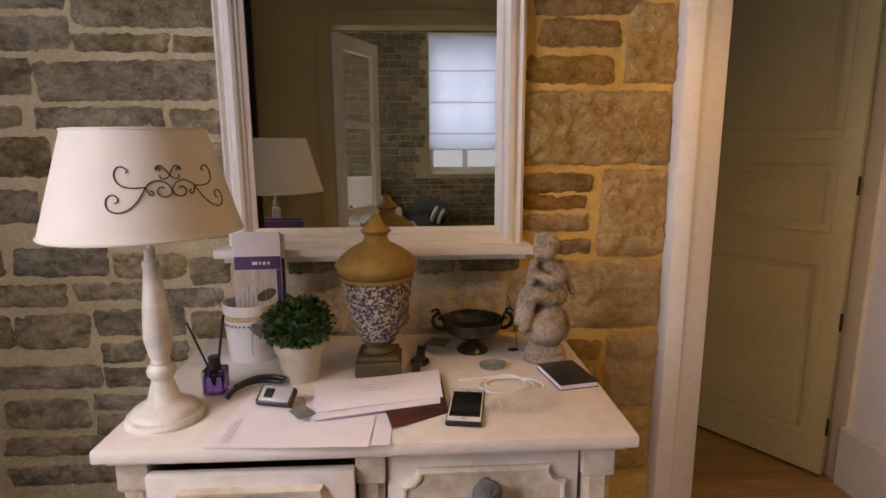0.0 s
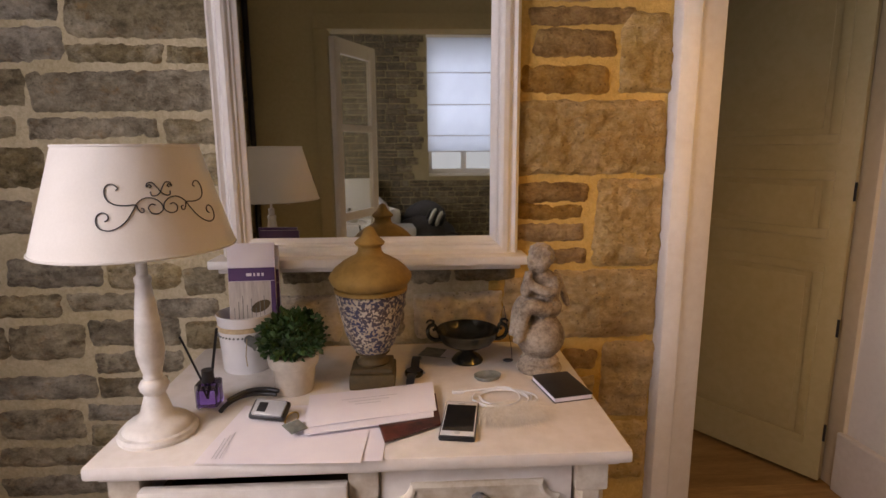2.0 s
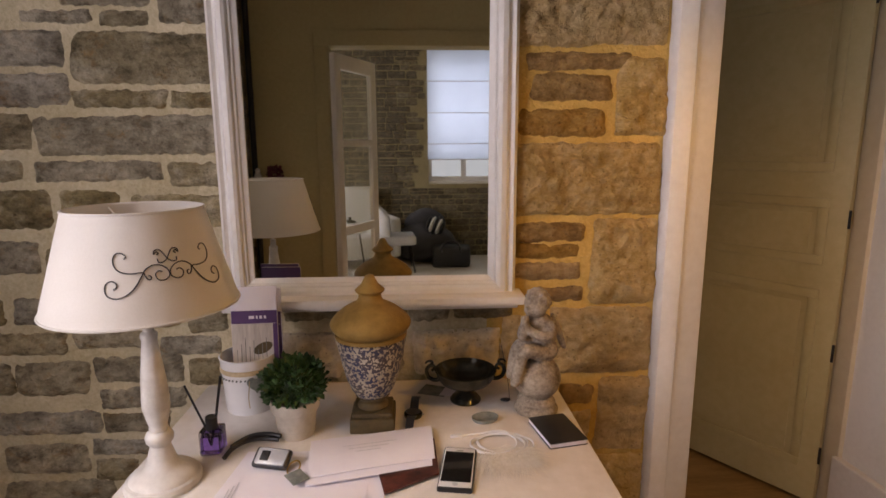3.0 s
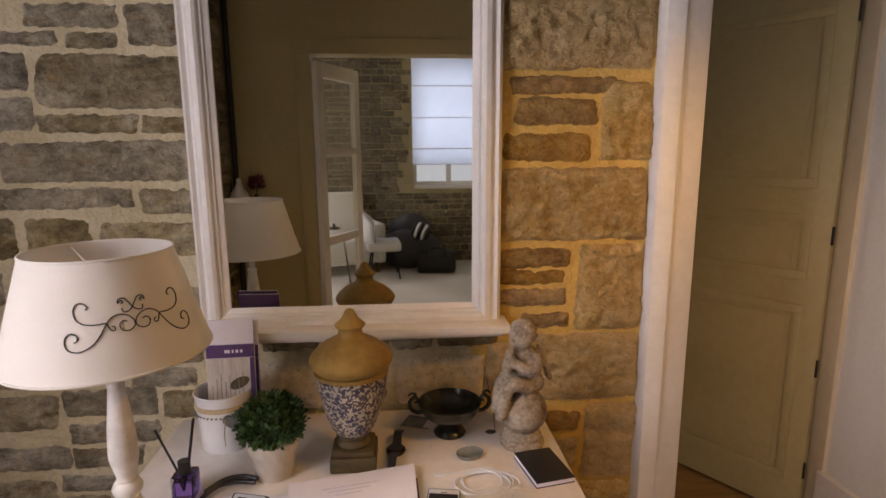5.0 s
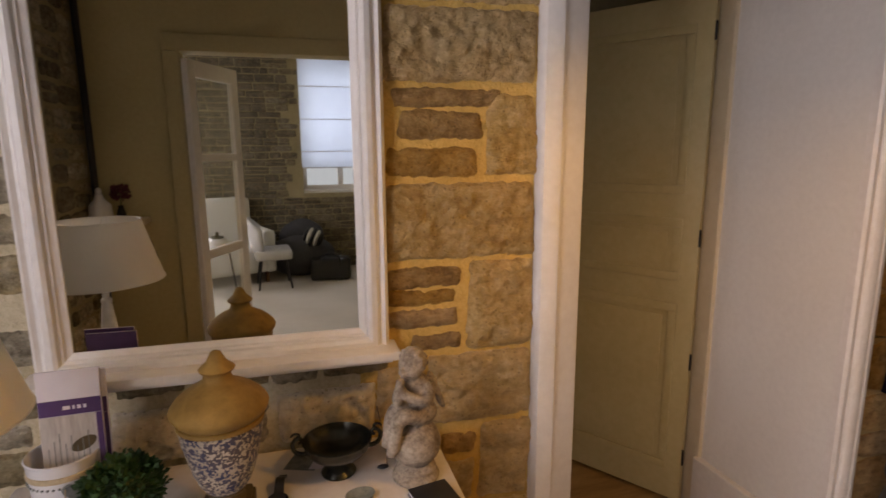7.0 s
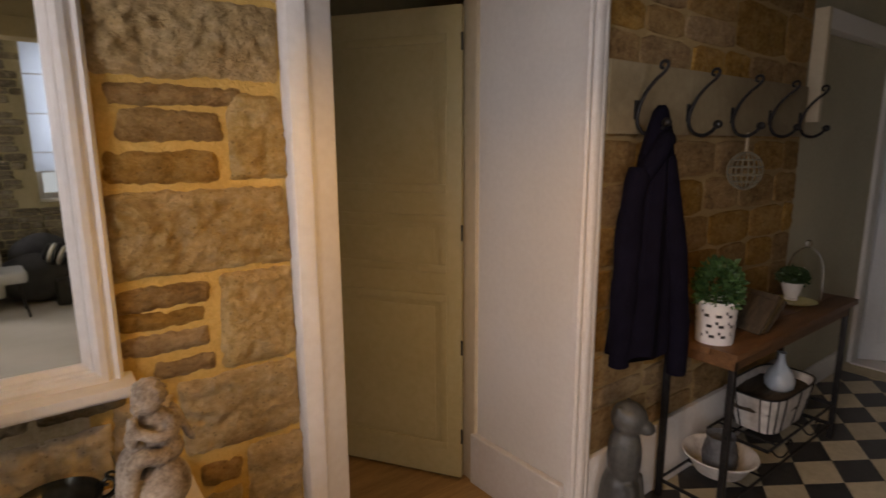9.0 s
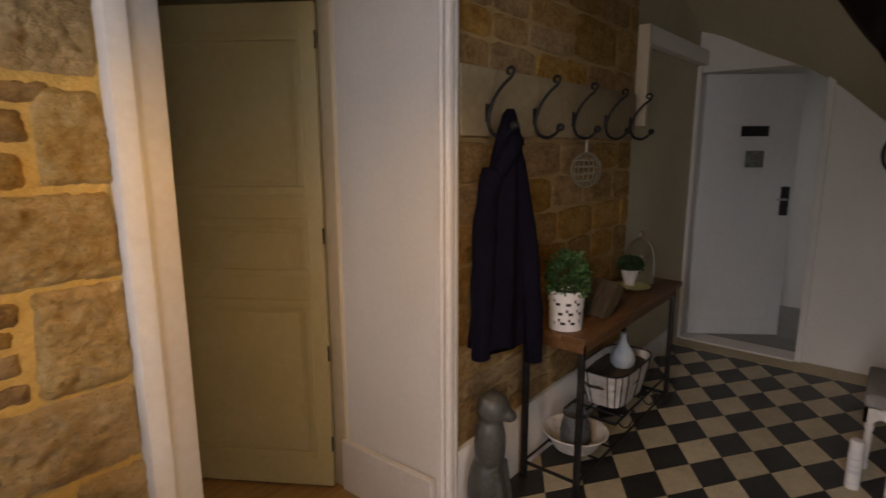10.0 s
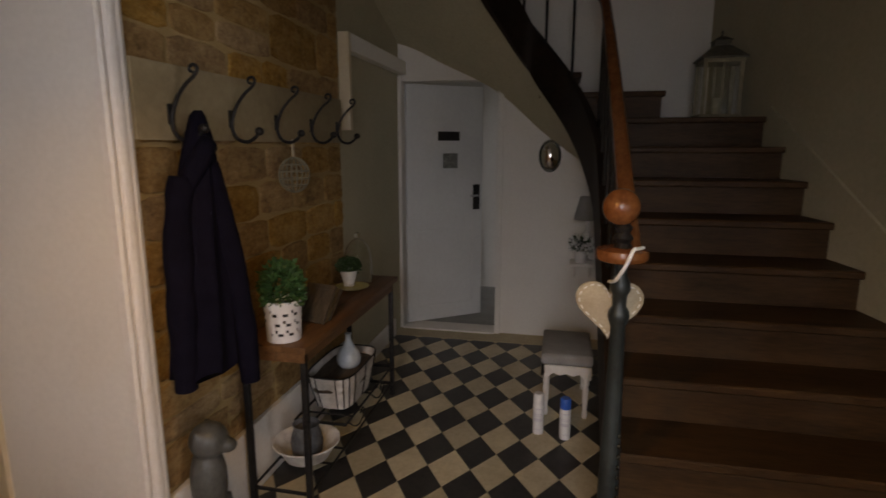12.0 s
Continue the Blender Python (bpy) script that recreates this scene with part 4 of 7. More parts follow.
part("bulb", lathe([(0, 0.33), (0.012, 0.335), (0.013, 0.36), (0.028, 0.40), (0.026, 0.43), (0.012, 0.446), (0, 0.448)], 20), CERAMIC, table_lamp, "unlit white bulb", 60)


def on_shade(u, v, ang, lift=0.0008):
    z = ZB + 0.076 + v
    r = RB + (RT - RB) * (z - ZB) / (ZT - ZB) + lift
    a = radians(ang) + u / r
    return Vector((r * math.cos(a), r * math.sin(a), z))


SCROLL_ARM = [(-205, -50), (-193, -44), (-192, -30), (-208, -22), (-228, -32), (-235, -55), (-225, -74), (-195, -81), (-160, -70), (-130, -48), (-105, -18), (-85, 8), (-55, 22), (-25, 17), (-5, 0), (-3, -20), (-22, -33), (-45, -30), (-53, -12), (-40, 0), (-27, -4)]
UPPER_ARM = [(-150, 50), (-142, 58), (-155, 70), (-175, 68), (-188, 48), (-185, 22), (-165, 5), (-130, -1), (-95, 0), (-88, -14), (-80, -26), (-70, -24), (-70, -14), (-78, -12)]
CROWN_CURL = [(-36, 55), (-29, 60), (-36, 66), (-46, 58), (-42, 70), (-24, 72), (-10, 56), (2, 38), (18, 28), (33, 29), (36, 42)]
bm = None
for side_ in (1, -1):
    for stroke in (SCROLL_ARM, UPPER_ARM, CROWN_CURL):
        line = smooth_path([(side_ * u * 0.00039, v * 0.00043, 0) for u, v in stroke], 4)
        bm = tube([on_shade(p.x, p.y + 0.004, -47) for p in line], 0.00095, 5, bm=bm)
part("embroidery", bm, EMBROIDERY, table_lamp, "dark embroidered scrollwork", 60)

# ---- things on the chest ----
diffuser = thing("reed_diffuser", pose(-0.402, 1.045, TOP), "square glass reed diffuser with violet liquid and a black cap", "diffuser")
part("bottle", box(-0.021, 0.021, -0.021, 0.021, 0.0, 0.052, 0.005), GLASS, diffuser, "clear glass bottle", 30)
part("liquid", box(-0.018, 0.018, -0.018, 0.018, 0.004, 0.040, 0.003), PURPLELIQUID, diffuser, "violet liquid")
part("cap", lathe([(0, 0.052), (0.013, 0.052), (0.013, 0.056), (0.0115, 0.058), (0.0115, 0.076), (0, 0.076)], 20), BLACK, diffuser, "black cap", 40)
part("reed", tube([(0, 0, 0.02), (-0.038, -0.02, 0.152)], 0.0022, 6), BLACK, diffuser)
part("reed", tube([(0, 0, 0.02), (0.022, 0.008, 0.158)], 0.0030, 6), BLACK, diffuser)

bucket = thing("bucket_pot", pose(-0.385, 1.245, TOP), "white bucket-shaped pot with gold braid and a hanging grey heart", "pot")
part("body", lathe([(0, 0), (0.052, 0), (0.054, 0.004), (0.062, 0.126), (0.064, 0.132), (0.062, 0.134), (0.059, 0.130), (0.051, 0.008), (0, 0.008)], 40), CERAMIC, bucket, smooth=40)
part("braid", lathe([(0.0600, 0.098), (0.0625, 0.099), (0.0632, 0.104), (0.0628, 0.109), (0.0605, 0.110)], 40), ROPE, bucket, "gold braid band", 60)
bm = None
for k in range(40):
    a = 2 * math.pi * k / 40
    bm = ball((0.0612 * math.cos(a), 0.0612 * math.sin(a), 0.088), (0.0024, 0.0024, 0.0024), 6, bm=bm)
part("bead_string", bm, SLATE, bucket, "string of small beads", 60)


def heart_outline(w, n=32):
    pts = []
    for k in range(n):
        t = 2 * math.pi * k / n
        pts.append((w / 32 * 16 * math.sin(t) ** 3, w / 32 * (13 * math.cos(t) - 5 * math.cos(2 * t) - 2 * math.cos(3 * t) - math.cos(4 * t))))
    return pts


hang = radians(-60)
hp = Vector((0.068 * math.cos(hang), 0.068 * math.sin(hang), 0.082))
part("heart_tag", slab(heart_outline(0.042), -0.003, 0.003, 0.0012, m=Matrix.Translation(hp) @ Matrix.Rotation(hang + math.pi / 2, 4, "Z") @ X90), SLATE, bucket, "small grey heart tag", 40)
part("tag_cord", tube([hp + Vector((-0.012, -0.01, 0.01)), hp + Vector((-0.016, -0.012, -0.03)), hp + Vector((-0.015, -0.010, -0.055))], 0.0012, 5), ROPE, bucket)


def brochure(x, y, tilt, turn, h, label):
    br = thing("brochure", pose(x, y, TOP + 0.010, tilt, 0, turn), label, "brochure")
    w = 0.105
    part("leaflet", box(-w / 2, w / 2, 0, 0.004, 0, h, 0.0006), PAPER, br)
    part("back_cover", box(-w / 2, w / 2, 0.0042, 0.0048, 0, h, 0.0), PURPLE, br, "dark purple back")
    part("header_band", box(-w / 2 + 0.001, w / 2 - 0.001, -0.0012, -0.0002, h - 0.086, h - 0.056), PURPLE, br, "purple printed band")
    part("photo", box(-w / 2 + 0.001, w / 2 - 0.012, -0.0012, -0.0002, 0.09, h - 0.087), PHOTO, br, "printed winter photograph")
    part("edge_strip", box(w / 2 - 0.011, w / 2 - 0.001, -0.0012, -0.0002, 0.09, h - 0.087), PURPLE, br)
    for k, (a, b) in enumerate(((-0.012, 0.000), (0.004, 0.008), (0.012, 0.018), (0.022, 0.027))):
        part("print_bar", box(a, b, -0.0020, -0.0013, h - 0.075, h - 0.068), PAPER, br)
    for k in range(8):
        xx = -0.042 + 0.0095 * k
        part("print_stroke", box(xx, xx + 0.0013, -0.0020, -0.0013, 0.10, 0.135 + 0.035 * ((k * 7) % 5) / 5), SLATE, br)
    part("seed_head", slab([(0.017 + 0.022 * math.cos(2 * math.pi * k / 20), 0.138 + 0.015 * math.sin(2 * math.pi * k / 20 + 0.5)) for k in range(20)], 0.0013, 0.0019, m=X90), BRONZE, br, "printed brown seed head")
    return br


brochure(-0.362, 1.228, -4, 3, 0.283, "white and purple brochure standing in the bucket pot")
brochure(-0.356, 1.240, -4, 2, 0.276, "white brochure tucked behind another in the pot")


def leaves(center, radii, n, size, seed, low=-0.35):
    rnd = random.Random(seed)
    own = bmesh.new()
    for _ in range(n):
        while True:
            d = Vector((rnd.gauss(0, 1), rnd.gauss(0, 1), rnd.gauss(0, 1))).normalized()
            if d.z > low:
                break
        depth = 1 - 0.45 * rnd.random() ** 2
        bumpy = 0.92 + 0.24 * noise.noise(d * 3.4 + Vector((seed, 0, 0)))
        p = Vector(center) + Vector((d.x * radii[0], d.y * radii[1], d.z * radii[2])) * depth * bumpy
        up = (d + Vector((rnd.uniform(-1, 1), rnd.uniform(-1, 1), rnd.uniform(-0.3, 1.2))) * 0.8).normalized()
        side = up.cross(Vector((rnd.uniform(-1, 1), rnd.uniform(-1, 1), rnd.uniform(-1, 1)))).normalized()
        nn = up.cross(side)
        s = size * rnd.uniform(0.7, 1.25)
        v = [own.verts.new(q) for q in (p, p + up * s * 0.5 + side * s * 0.36 + nn * s * 0.1, p + up * s, p + up * s * 0.5 - side * s * 0.36 + nn * s * 0.1)]
        own.faces.new((v[0], v[1], v[2]))
        own.faces.new((v[0], v[2], v[3]))
    return own


plant = thing("potted_plant", pose(-0.248, 1.108, TOP), "clipped green box ball in a pale cement pot", "plant")
part("pot", lathe([(0, 0), (0.036, 0), (0.038, 0.003), (0.045, 0.060), (0.050, 0.060), (0.0515, 0.064), (0.0525, 0.082), (0.050, 0.085), (0.046, 0.083), (0.044, 0.070), (0, 0.070)], 40), TERRACOTTA, plant, "pale cement flower pot", 35)
part("core", ball((0, 0, 0.115), (0.046, 0.046, 0.042), 16), LEAF2, plant)
part("crown", leaves((0, 0, 0.117), (0.067, 0.067, 0.055), 1250, 0.0145, 3, -0.62), LEAF, plant, "dense small green leaves")

urn = thing("lidded_urn", pose(-0.085, 1.140, TOP), "lidded ceramic urn with blue floral glaze on a brown plinth", "urn")
bm = box(-0.048, 0.048, -0.048, 0.048, 0, 0.034, 0.005)
box(-0.043, 0.043, -0.043, 0.043, 0.0342, 0.045, 0.005, bm=bm)
part("plinth", wobble(bm, 0.001, 30), BRONZE, urn, "brown square plinth", 40)
part("foot", lathe([(0.033, 0.045), (0.035, 0.049), (0.029, 0.055), (0.028, 0.061), (0.033, 0.067), (0.037, 0.071), (0.035, 0.076), (0, 0.076)], 36), BRONZE, urn, smooth=50)
part("body", lathe([(0, 0.074), (0.036, 0.074), (0.046, 0.088), (0.056, 0.114), (0.065, 0.150), (0.0710, 0.178), (0.074, 0.195), (0.075, 0.203), (0.070, 0.207), (0, 0.207)], 48), FLORAL, urn, "cream body with blue floral pattern", 50)
part("collar", lathe([(0.070, 0.205), (0.077, 0.207), (0.0775, 0.214), (0.070, 0.217)], 48), OCHRE, urn, smooth=60)
part("lid", lathe([(0, 0.215), (0.072, 0.215), (0.079, 0.221), (0.085, 0.230), (0.087, 0.237), (0.084, 0.244), (0.074, 0.256), (0.058, 0.269), (0.042, 0.278), (0.030, 0.284), (0.025, 0.291), (0.024, 0.300), (0.030, 0.305), (0.032, 0.309), (0.026, 0.315), (0.018, 0.322), (0.014, 0.330), (0.009, 0.340), (0, 0.344)], 48), OCHRE, urn, "ochre pointed lid", 45)

bowl = thing("footed_bowl", pose(0.130, 1.245, TOP), "tarnished pewter footed bowl with two scroll handles", "bowl")
part("foot", lathe([(0, 0), (0.037, 0), (0.038, 0.004), (0.035, 0.008), (0.028, 0.016), (0.014, 0.024), (0.011, 0.030), (0.014, 0.036), (0, 0.038)], 36), PEWTER, bowl, smooth=50)
part("cup", lathe([(0, 0.034), (0.014, 0.034), (0.040, 0.039), (0.060, 0.050), (0.070, 0.064), (0.073, 0.076), (0.075, 0.079), (0.072, 0.080), (0.066, 0.066), (0.054, 0.053), (0.032, 0.044), (0, 0.041)], 48), PEWTER, bowl, smooth=50)
for s in (-1, 1):
    pts = [(s * 0.062, 0, 0.056), (s * 0.076, 0, 0.054), (s * 0.090, 0, 0.062), (s * 0.094, 0, 0.078), (s * 0.087, 0, 0.090), (s * 0.077, 0, 0.090), (s * 0.075, 0, 0.082), (s * 0.082, 0, 0.078)]
    part("handle", tube(smooth_path(pts, 4), 0.0056, 8, taper=lambda q: 1.0 - 0.40 * q), PEWTER, bowl, smooth=60)
    part("handle_leaf", tube(smooth_path([(s * 0.086, 0, 0.088), (s * 0.080, 0, 0.099), (s * 0.090, 0, 0.102), (s * 0.097, 0, 0.096)], 4), 0.0042, 6, taper=lambda q: 1.0 - 0.5 * q), PEWTER, bowl, smooth=60)

# cherub on a sphere: one plain mesh
own = lathe([(0, 0), (0.050, 0), (0.052, 0.006), (0.049, 0.014), (0.043, 0.018), (0.045, 0.026), (0.038, 0.034), (0, 0.036)], 32)
ball((0, 0, 0.082), (0.056, 0.056, 0.053), 28, own)
ball((0.008, 0.006, 0.148), (0.041, 0.037, 0.030), 20, own)
ball((0.010, 0.004, 0.184), (0.033, 0.030, 0.042), 20, own)
ball((0.000, 0.0, 0.218), (0.031, 0.024, 0.020), 18, own)
ball((-0.006, -0.008, 0.258), (0.027, 0.029, 0.030), 22, own)
ball((-0.024, -0.026, 0.250), (0.010, 0.010, 0.011), 10, own)
ball((-0.028, -0.032, 0.257), (0.004, 0.005, 0.005), 8, own)
for k in range(40):
    zz = 1 - 1.2 * (k + 0.5) / 40
    a = k * 2.399
    rr = math.sqrt(max(0.0, 1 - zz * zz))
    if rr * (math.sin(a) + math.cos(a)) < -0.55 and zz < 0.55:
        continue
    ball((-0.003 + 0.026 * rr * math.cos(a), -0.004 + 0.027 * rr * math.sin(a), 0.262 + 0.028 * zz), (0.0082, 0.0082, 0.0070), 8, own)
for limb, r in (([(-0.024, -0.004, 0.214), (-0.036, -0.018, 0.196), (-0.036, -0.032, 0.190), (-0.034, -0.034, 0.214), (-0.030, -0.032, 0.236)], 0.0115),
                ([(0.028, -0.006, 0.212), (0.026, -0.030, 0.196), (0.004, -0.040, 0.194), (-0.026, -0.036, 0.210), (-0.032, -0.032, 0.230)], 0.0118),
                ([(0.012, -0.022, 0.146), (-0.018, -0.040, 0.160), (-0.036, -0.044, 0.150), (-0.044, -0.044, 0.118), (-0.048, -0.042, 0.088)], 0.0165),
                ([(0.000, -0.004, 0.148), (-0.034, -0.016, 0.166), (-0.050, -0.018, 0.146), (-0.056, -0.020, 0.112), (-0.060, -0.022, 0.086)], 0.0160)):
    own = merge(own, tube(smooth_path(limb, 4), r, 12, taper=lambda q: 1.12 - 0.38 * q))
ball((-0.052, -0.046, 0.084), (0.012, 0.014, 0.008), 10, own)
for k in range(5):
    ball((0.040 + 0.0045 * k, 0.018 + 0.002 * k, 0.212 - 0.013 * k), (0.008, 0.020 - 0.002 * k, 0.020), 12, own, Matrix.Rotation(radians(-26), 4, "Y"))
    ball((-0.020 - 0.003 * k, 0.026, 0.210 - 0.012 * k), (0.008, 0.012, 0.018), 10, own, Matrix.Rotation(radians(20), 4, "Y"))
statue = solid("cherub_statue", own, STATUESTONE, pose(0.290, 1.185, TOP, 0, 0, -8), "weathered cast-stone cherub seated on a sphere", "statue", 180)
rm = statue.modifiers.new("remesh", "REMESH")
rm.mode, rm.voxel_size, rm.use_smooth_shade = "VOXEL", 0.0032, True

notebook = thing("notebook", pose(0.312, 1.074, TOP, 0, 0, 11), "black covered notebook with pale page edges", "notebook")
part("pages", box(-0.040, 0.040, -0.056, 0.056, 0.0015, 0.0105), PAPER, notebook, "pale page block")
bm = box(-0.042, 0.042, -0.058, 0.058, 0.0105, 0.0125, 0.0006)
box(-0.042, 0.042, -0.058, 0.058, 0.0, 0.0015, 0.0005, bm=bm)
part("cover", bm, BLACK, notebook, smooth=30)

phone = thing("smartphone", pose(0.088, 0.945, TOP, 0, 0, -9.5) @ Matrix.Scale(1.05, 4), "white smartphone with a black screen in a thin dark case", "phone")
part("case", box(-0.0308, 0.0308, -0.066, 0.066, 0.0, 0.0092, 0.004), BLACK, phone, "dark bumper case", 50)
part("face", box(-0.0285, 0.0285, -0.0615, 0.0615, 0.0085, 0.0098, 0.0005), CERAMIC, phone, "white front", 40)
part("screen", box(-0.0264, 0.0264, -0.0470, 0.0480, 0.0098, 0.0102), SCREEN, phone, "black glass screen")
part("home_button", lathe([(0, 0.0098), (0.005, 0.0098), (0.005, 0.0101), (0, 0.0101)], 20, m=Matrix.Translation((0, -0.0532, 0))), SILVER, phone)
part("earpiece", box(-0.006, 0.006, 0.0515, 0.0530, 0.0098, 0.0101), BLACK, phone)


def sheet(name, corners, z, label, category, material=PAPER, thick=0.0006, curl_mm=2.0, seed=1):
    """A sheet of paper with a slight wave, from four corners in order round."""
    own = bmesh.new()
    p = [Vector((x, y, 0)) for x, y in corners]
    n = 10
    up, low = [], []
    for i in range(n + 1):
        ru, rl = [], []
        for j in range(n + 1):
            u, v = i / n, j / n
            q = p[0] * (1 - u) * (1 - v) + p[1] * u * (1 - v) + p[2] * u * v + p[3] * (1 - u) * v
            h = curl_mm / 1000 * max(0.0, noise.noise(Vector((u * 1.6 + seed, v * 1.6, seed))) + 0.25) * (1 if j not in (0,) else 0.6)
            ru.append(own.verts.new((q.x, q.y, z + thick + h)))
            rl.append(own.verts.new((q.x, q.y, z + h)))
        up.append(ru)
        low.append(rl)
    for i in range(n):
        for j in range(n):
            own.faces.new((up[i][j], up[i + 1][j], up[i + 1][j + 1], up[i][j + 1]))
            own.faces.new((low[i][j], low[i][j + 1], low[i + 1][j + 1], low[i + 1][j]))
    for k in range(n):
        own.faces.new((up[k][0], low[k][0], low[k + 1][0], up[k + 1][0]))
        own.faces.new((up[k][n], up[k + 1][n], low[k + 1][n], low[k][n]))
        own.faces.new((up[0][k], up[0][k + 1], low[0][k + 1], low[0][k]))
        own.faces.new((up[n][k], low[n][k], low[n][k + 1], up[n][k + 1]))
    c = sum(p, Vector()) / 4
    own.transform(Matrix.Translation((-c.x, -c.y, -z)))
    return solid(name, own, material, pose(c.x, c.y, z), label, category, 50)


sheet("paper_sheet", [(-0.230, 0.826), (-0.048, 0.826), (-0.045, 1.03), (-0.228, 1.03)], TOP + 0.0005, "white letter lying under other papers", "paper", seed=4)
page = sheet("paper_sheet", [(-0.352, 0.832), (-0.083, 0.819), (-0.072, 1.020), (-0.330, 1.035)], TOP + 0.0014, "white printed letter at the front edge of the chest", "paper", seed=2, curl_mm=2.5)
for k in range(3):
    part("print_line", box(-0.118 + 0.006 * k, -0.1165 + 0.006 * k, -0.085, -0.02 + 0.01 * k, 0.0034, 0.0037), INK, page)
sheet("magazine", [(-0.047, 0.874), (0.052, 0.930), (0.047, 1.055), (-0.075, 0.995)], TOP + 0.0040, "glossy dark red magazine under the letters", "magazine", MAGAZINE, 0.004, 0.6, seed=8)
letter = sheet("envelope", [(-0.189, 0.900), (0.040, 0.952), (0.040, 1.060), (-0.205, 1.035)], TOP + 0.0088, "white envelope lying on the letters", "envelope", thick=0.0016, curl_mm=1.5, seed=5)
top_env = sheet("envelope", [(-0.183, 0.920), (0.046, 0.972), (0.042, 1.098), (-0.206, 1.045)], TOP + 0.0120, "white opened envelope on top of the papers", "envelope", thick=0.0016, curl_mm=2.5, seed=6)

for k in range(3):
    part("print_line", box(-0.06 + 0.012 * k, 0.05 - 0.018 * k, 0.020 - 0.012 * k, 0.0215 - 0.012 * k, 0.0045, 0.0048, m=Matrix.Rotation(radians(11), 4, "Z")), INK, top_env)

key = thing("car_key", pose(-0.264, 0.980, TOP + 0.014, 32, 0, -14) @ Matrix.Scale(1.15, 4), "black and silver car key on a ring with a metal tag", "key")
part("case", box(-0.033, 0.030, -0.0175, 0.0175, 0, 0.012, 0.0058), BLACK, key, "black key case", 60)
part("inlay", box(-0.027, 0.026, -0.0135, 0.0135, 0.0115, 0.0145, 0.003), SILVER, key, "silver inlay", 50)
part("button_pad", box(-0.019, -0.004, -0.0085, 0.0085, 0.0143, 0.0155, 0.001), BLACK, key, "black button pad", 40)
part("key_ring", tube([(0.040 + 0.012 * math.cos(a), -0.010 + 0.012 * math.sin(a), 0.004 + 0.004 * math.cos(a)) for a in (2 * math.pi * k / 24 for k in range(24))], 0.0013, 6, closed=True), BRASS, key, "brass key ring", 60)
part("tag", box(-0.017, 0.017, -0.014, 0.014, 0.0, 0.0016, 0.0006, m=Matrix.Rotation(radians(-30), 4, "X") @ Matrix.Translation((0.058, -0.036, 0.000)) @ Matrix.Rotation(radians(-38), 4, "Z")), SLATE, key, "square metal tag", 30)

glasses = thing("sunglasses", pose(-0.322, 1.062, TOP), "black sunglasses folded on the chest", "glasses")
part("temple", tube(smooth_path([(-0.048, -0.052, 0.004), (-0.040, -0.030, 0.010), (-0.020, -0.006, 0.013), (0.010, 0.004, 0.013), (0.046, 0.000, 0.012)], 5), 0.0048, 8), BLACK, glasses, smooth=60)
part("frame_front", tube(smooth_path([(-0.040, -0.030, 0.016), (-0.012, 0.002, 0.020), (0.022, 0.010, 0.020), (0.050, 0.004, 0.017)], 5), 0.0045, 8), BLACK, glasses, smooth=60)

watch = thing("wristwatch", pose(0.003, 1.168, TOP, 0, 0, -7), "black wristwatch lying with its strap stretched out", "watch")
for s_ in (-1, 1):
    own = bmesh.new()
    rows_ = []
    for k in range(9):
        q = k / 8
        y = s_ * (0.016 + 0.066 * q)
        z = 0.007 + 0.016 * math.sin(math.pi * min(1, q * 1.15)) * (1 if s_ > 0 else 0.6)
        hw = 0.0100 - 0.0018 * q
        rows_.append([own.verts.new(p) for p in ((-hw, y, z), (hw, y, z), (hw, y, z + 0.003), (-hw, y, z + 0.003))])
    for a, c in zip(rows_, rows_[1:]):
        for k in range(4):
            own.faces.new((a[k], a[(k + 1) % 4], c[(k + 1) % 4], c[k]))
    own.faces.new(rows_[0])
    own.faces.new(rows_[-1])
    part("strap", own, BLACK, watch, "black leather strap", 40)
part("watch_case", lathe([(0, 0.0), (0.019, 0.0), (0.021, 0.003), (0.021, 0.009), (0.018, 0.012), (0, 0.012)], 32), PEWTER, watch, "dark metal watch case", 40)
part("dial", lathe([(0, 0.0121), (0.0165, 0.0121), (0.0165, 0.0126), (0, 0.0126)], 32), BLACK, watch)
part("crown", tube([(0.021, 0, 0.006), (0.025, 0, 0.006)], 0.0025, 8), SILVER, watch)

sheet("photo_card", [(0.012, 1.285), (0.078, 1.262), (0.100, 1.312), (0.036, 1.340)], TOP + 0.0006, "small dark photo card on the chest", "card", SLATE, 0.0006, 0.8, seed=9)
sheet("paper_slip", [(0.066, 1.270), (0.105, 1.262), (0.122, 1.300), (0.086, 1.318)], TOP + 0.0012, "small pale printed slip on the chest", "card", PAPER, 0.0005, 0.8, seed=10)
solid("oval_dish", lathe([(0, 0), (0.026, 0), (0.030, 0.004), (0.031, 0.009), (0.027, 0.008), (0.020, 0.005), (0, 0.004)], 32, squash=0.75), SLATE, pose(0.165, 1.140, TOP, 0, 0, 12), "small oval grey dish", "dish", 50)
pend = thing("pendant", pose(0.226, 1.232, TOP), "dark oval pendant on a thin cord", "pendant")
part("stone", ball((0, 0, 0.004), (0.013, 0.008, 0.004), 14), BLACK, pend, smooth=180)
part("cord", tube(smooth_path([(0.010, 0.002, 0.006), (0.012, 0.03, 0.03), (0.006, 0.055, 0.075), (-0.002, 0.060, 0.120)], 5), 0.0009, 5), BLACK, pend, smooth=60)

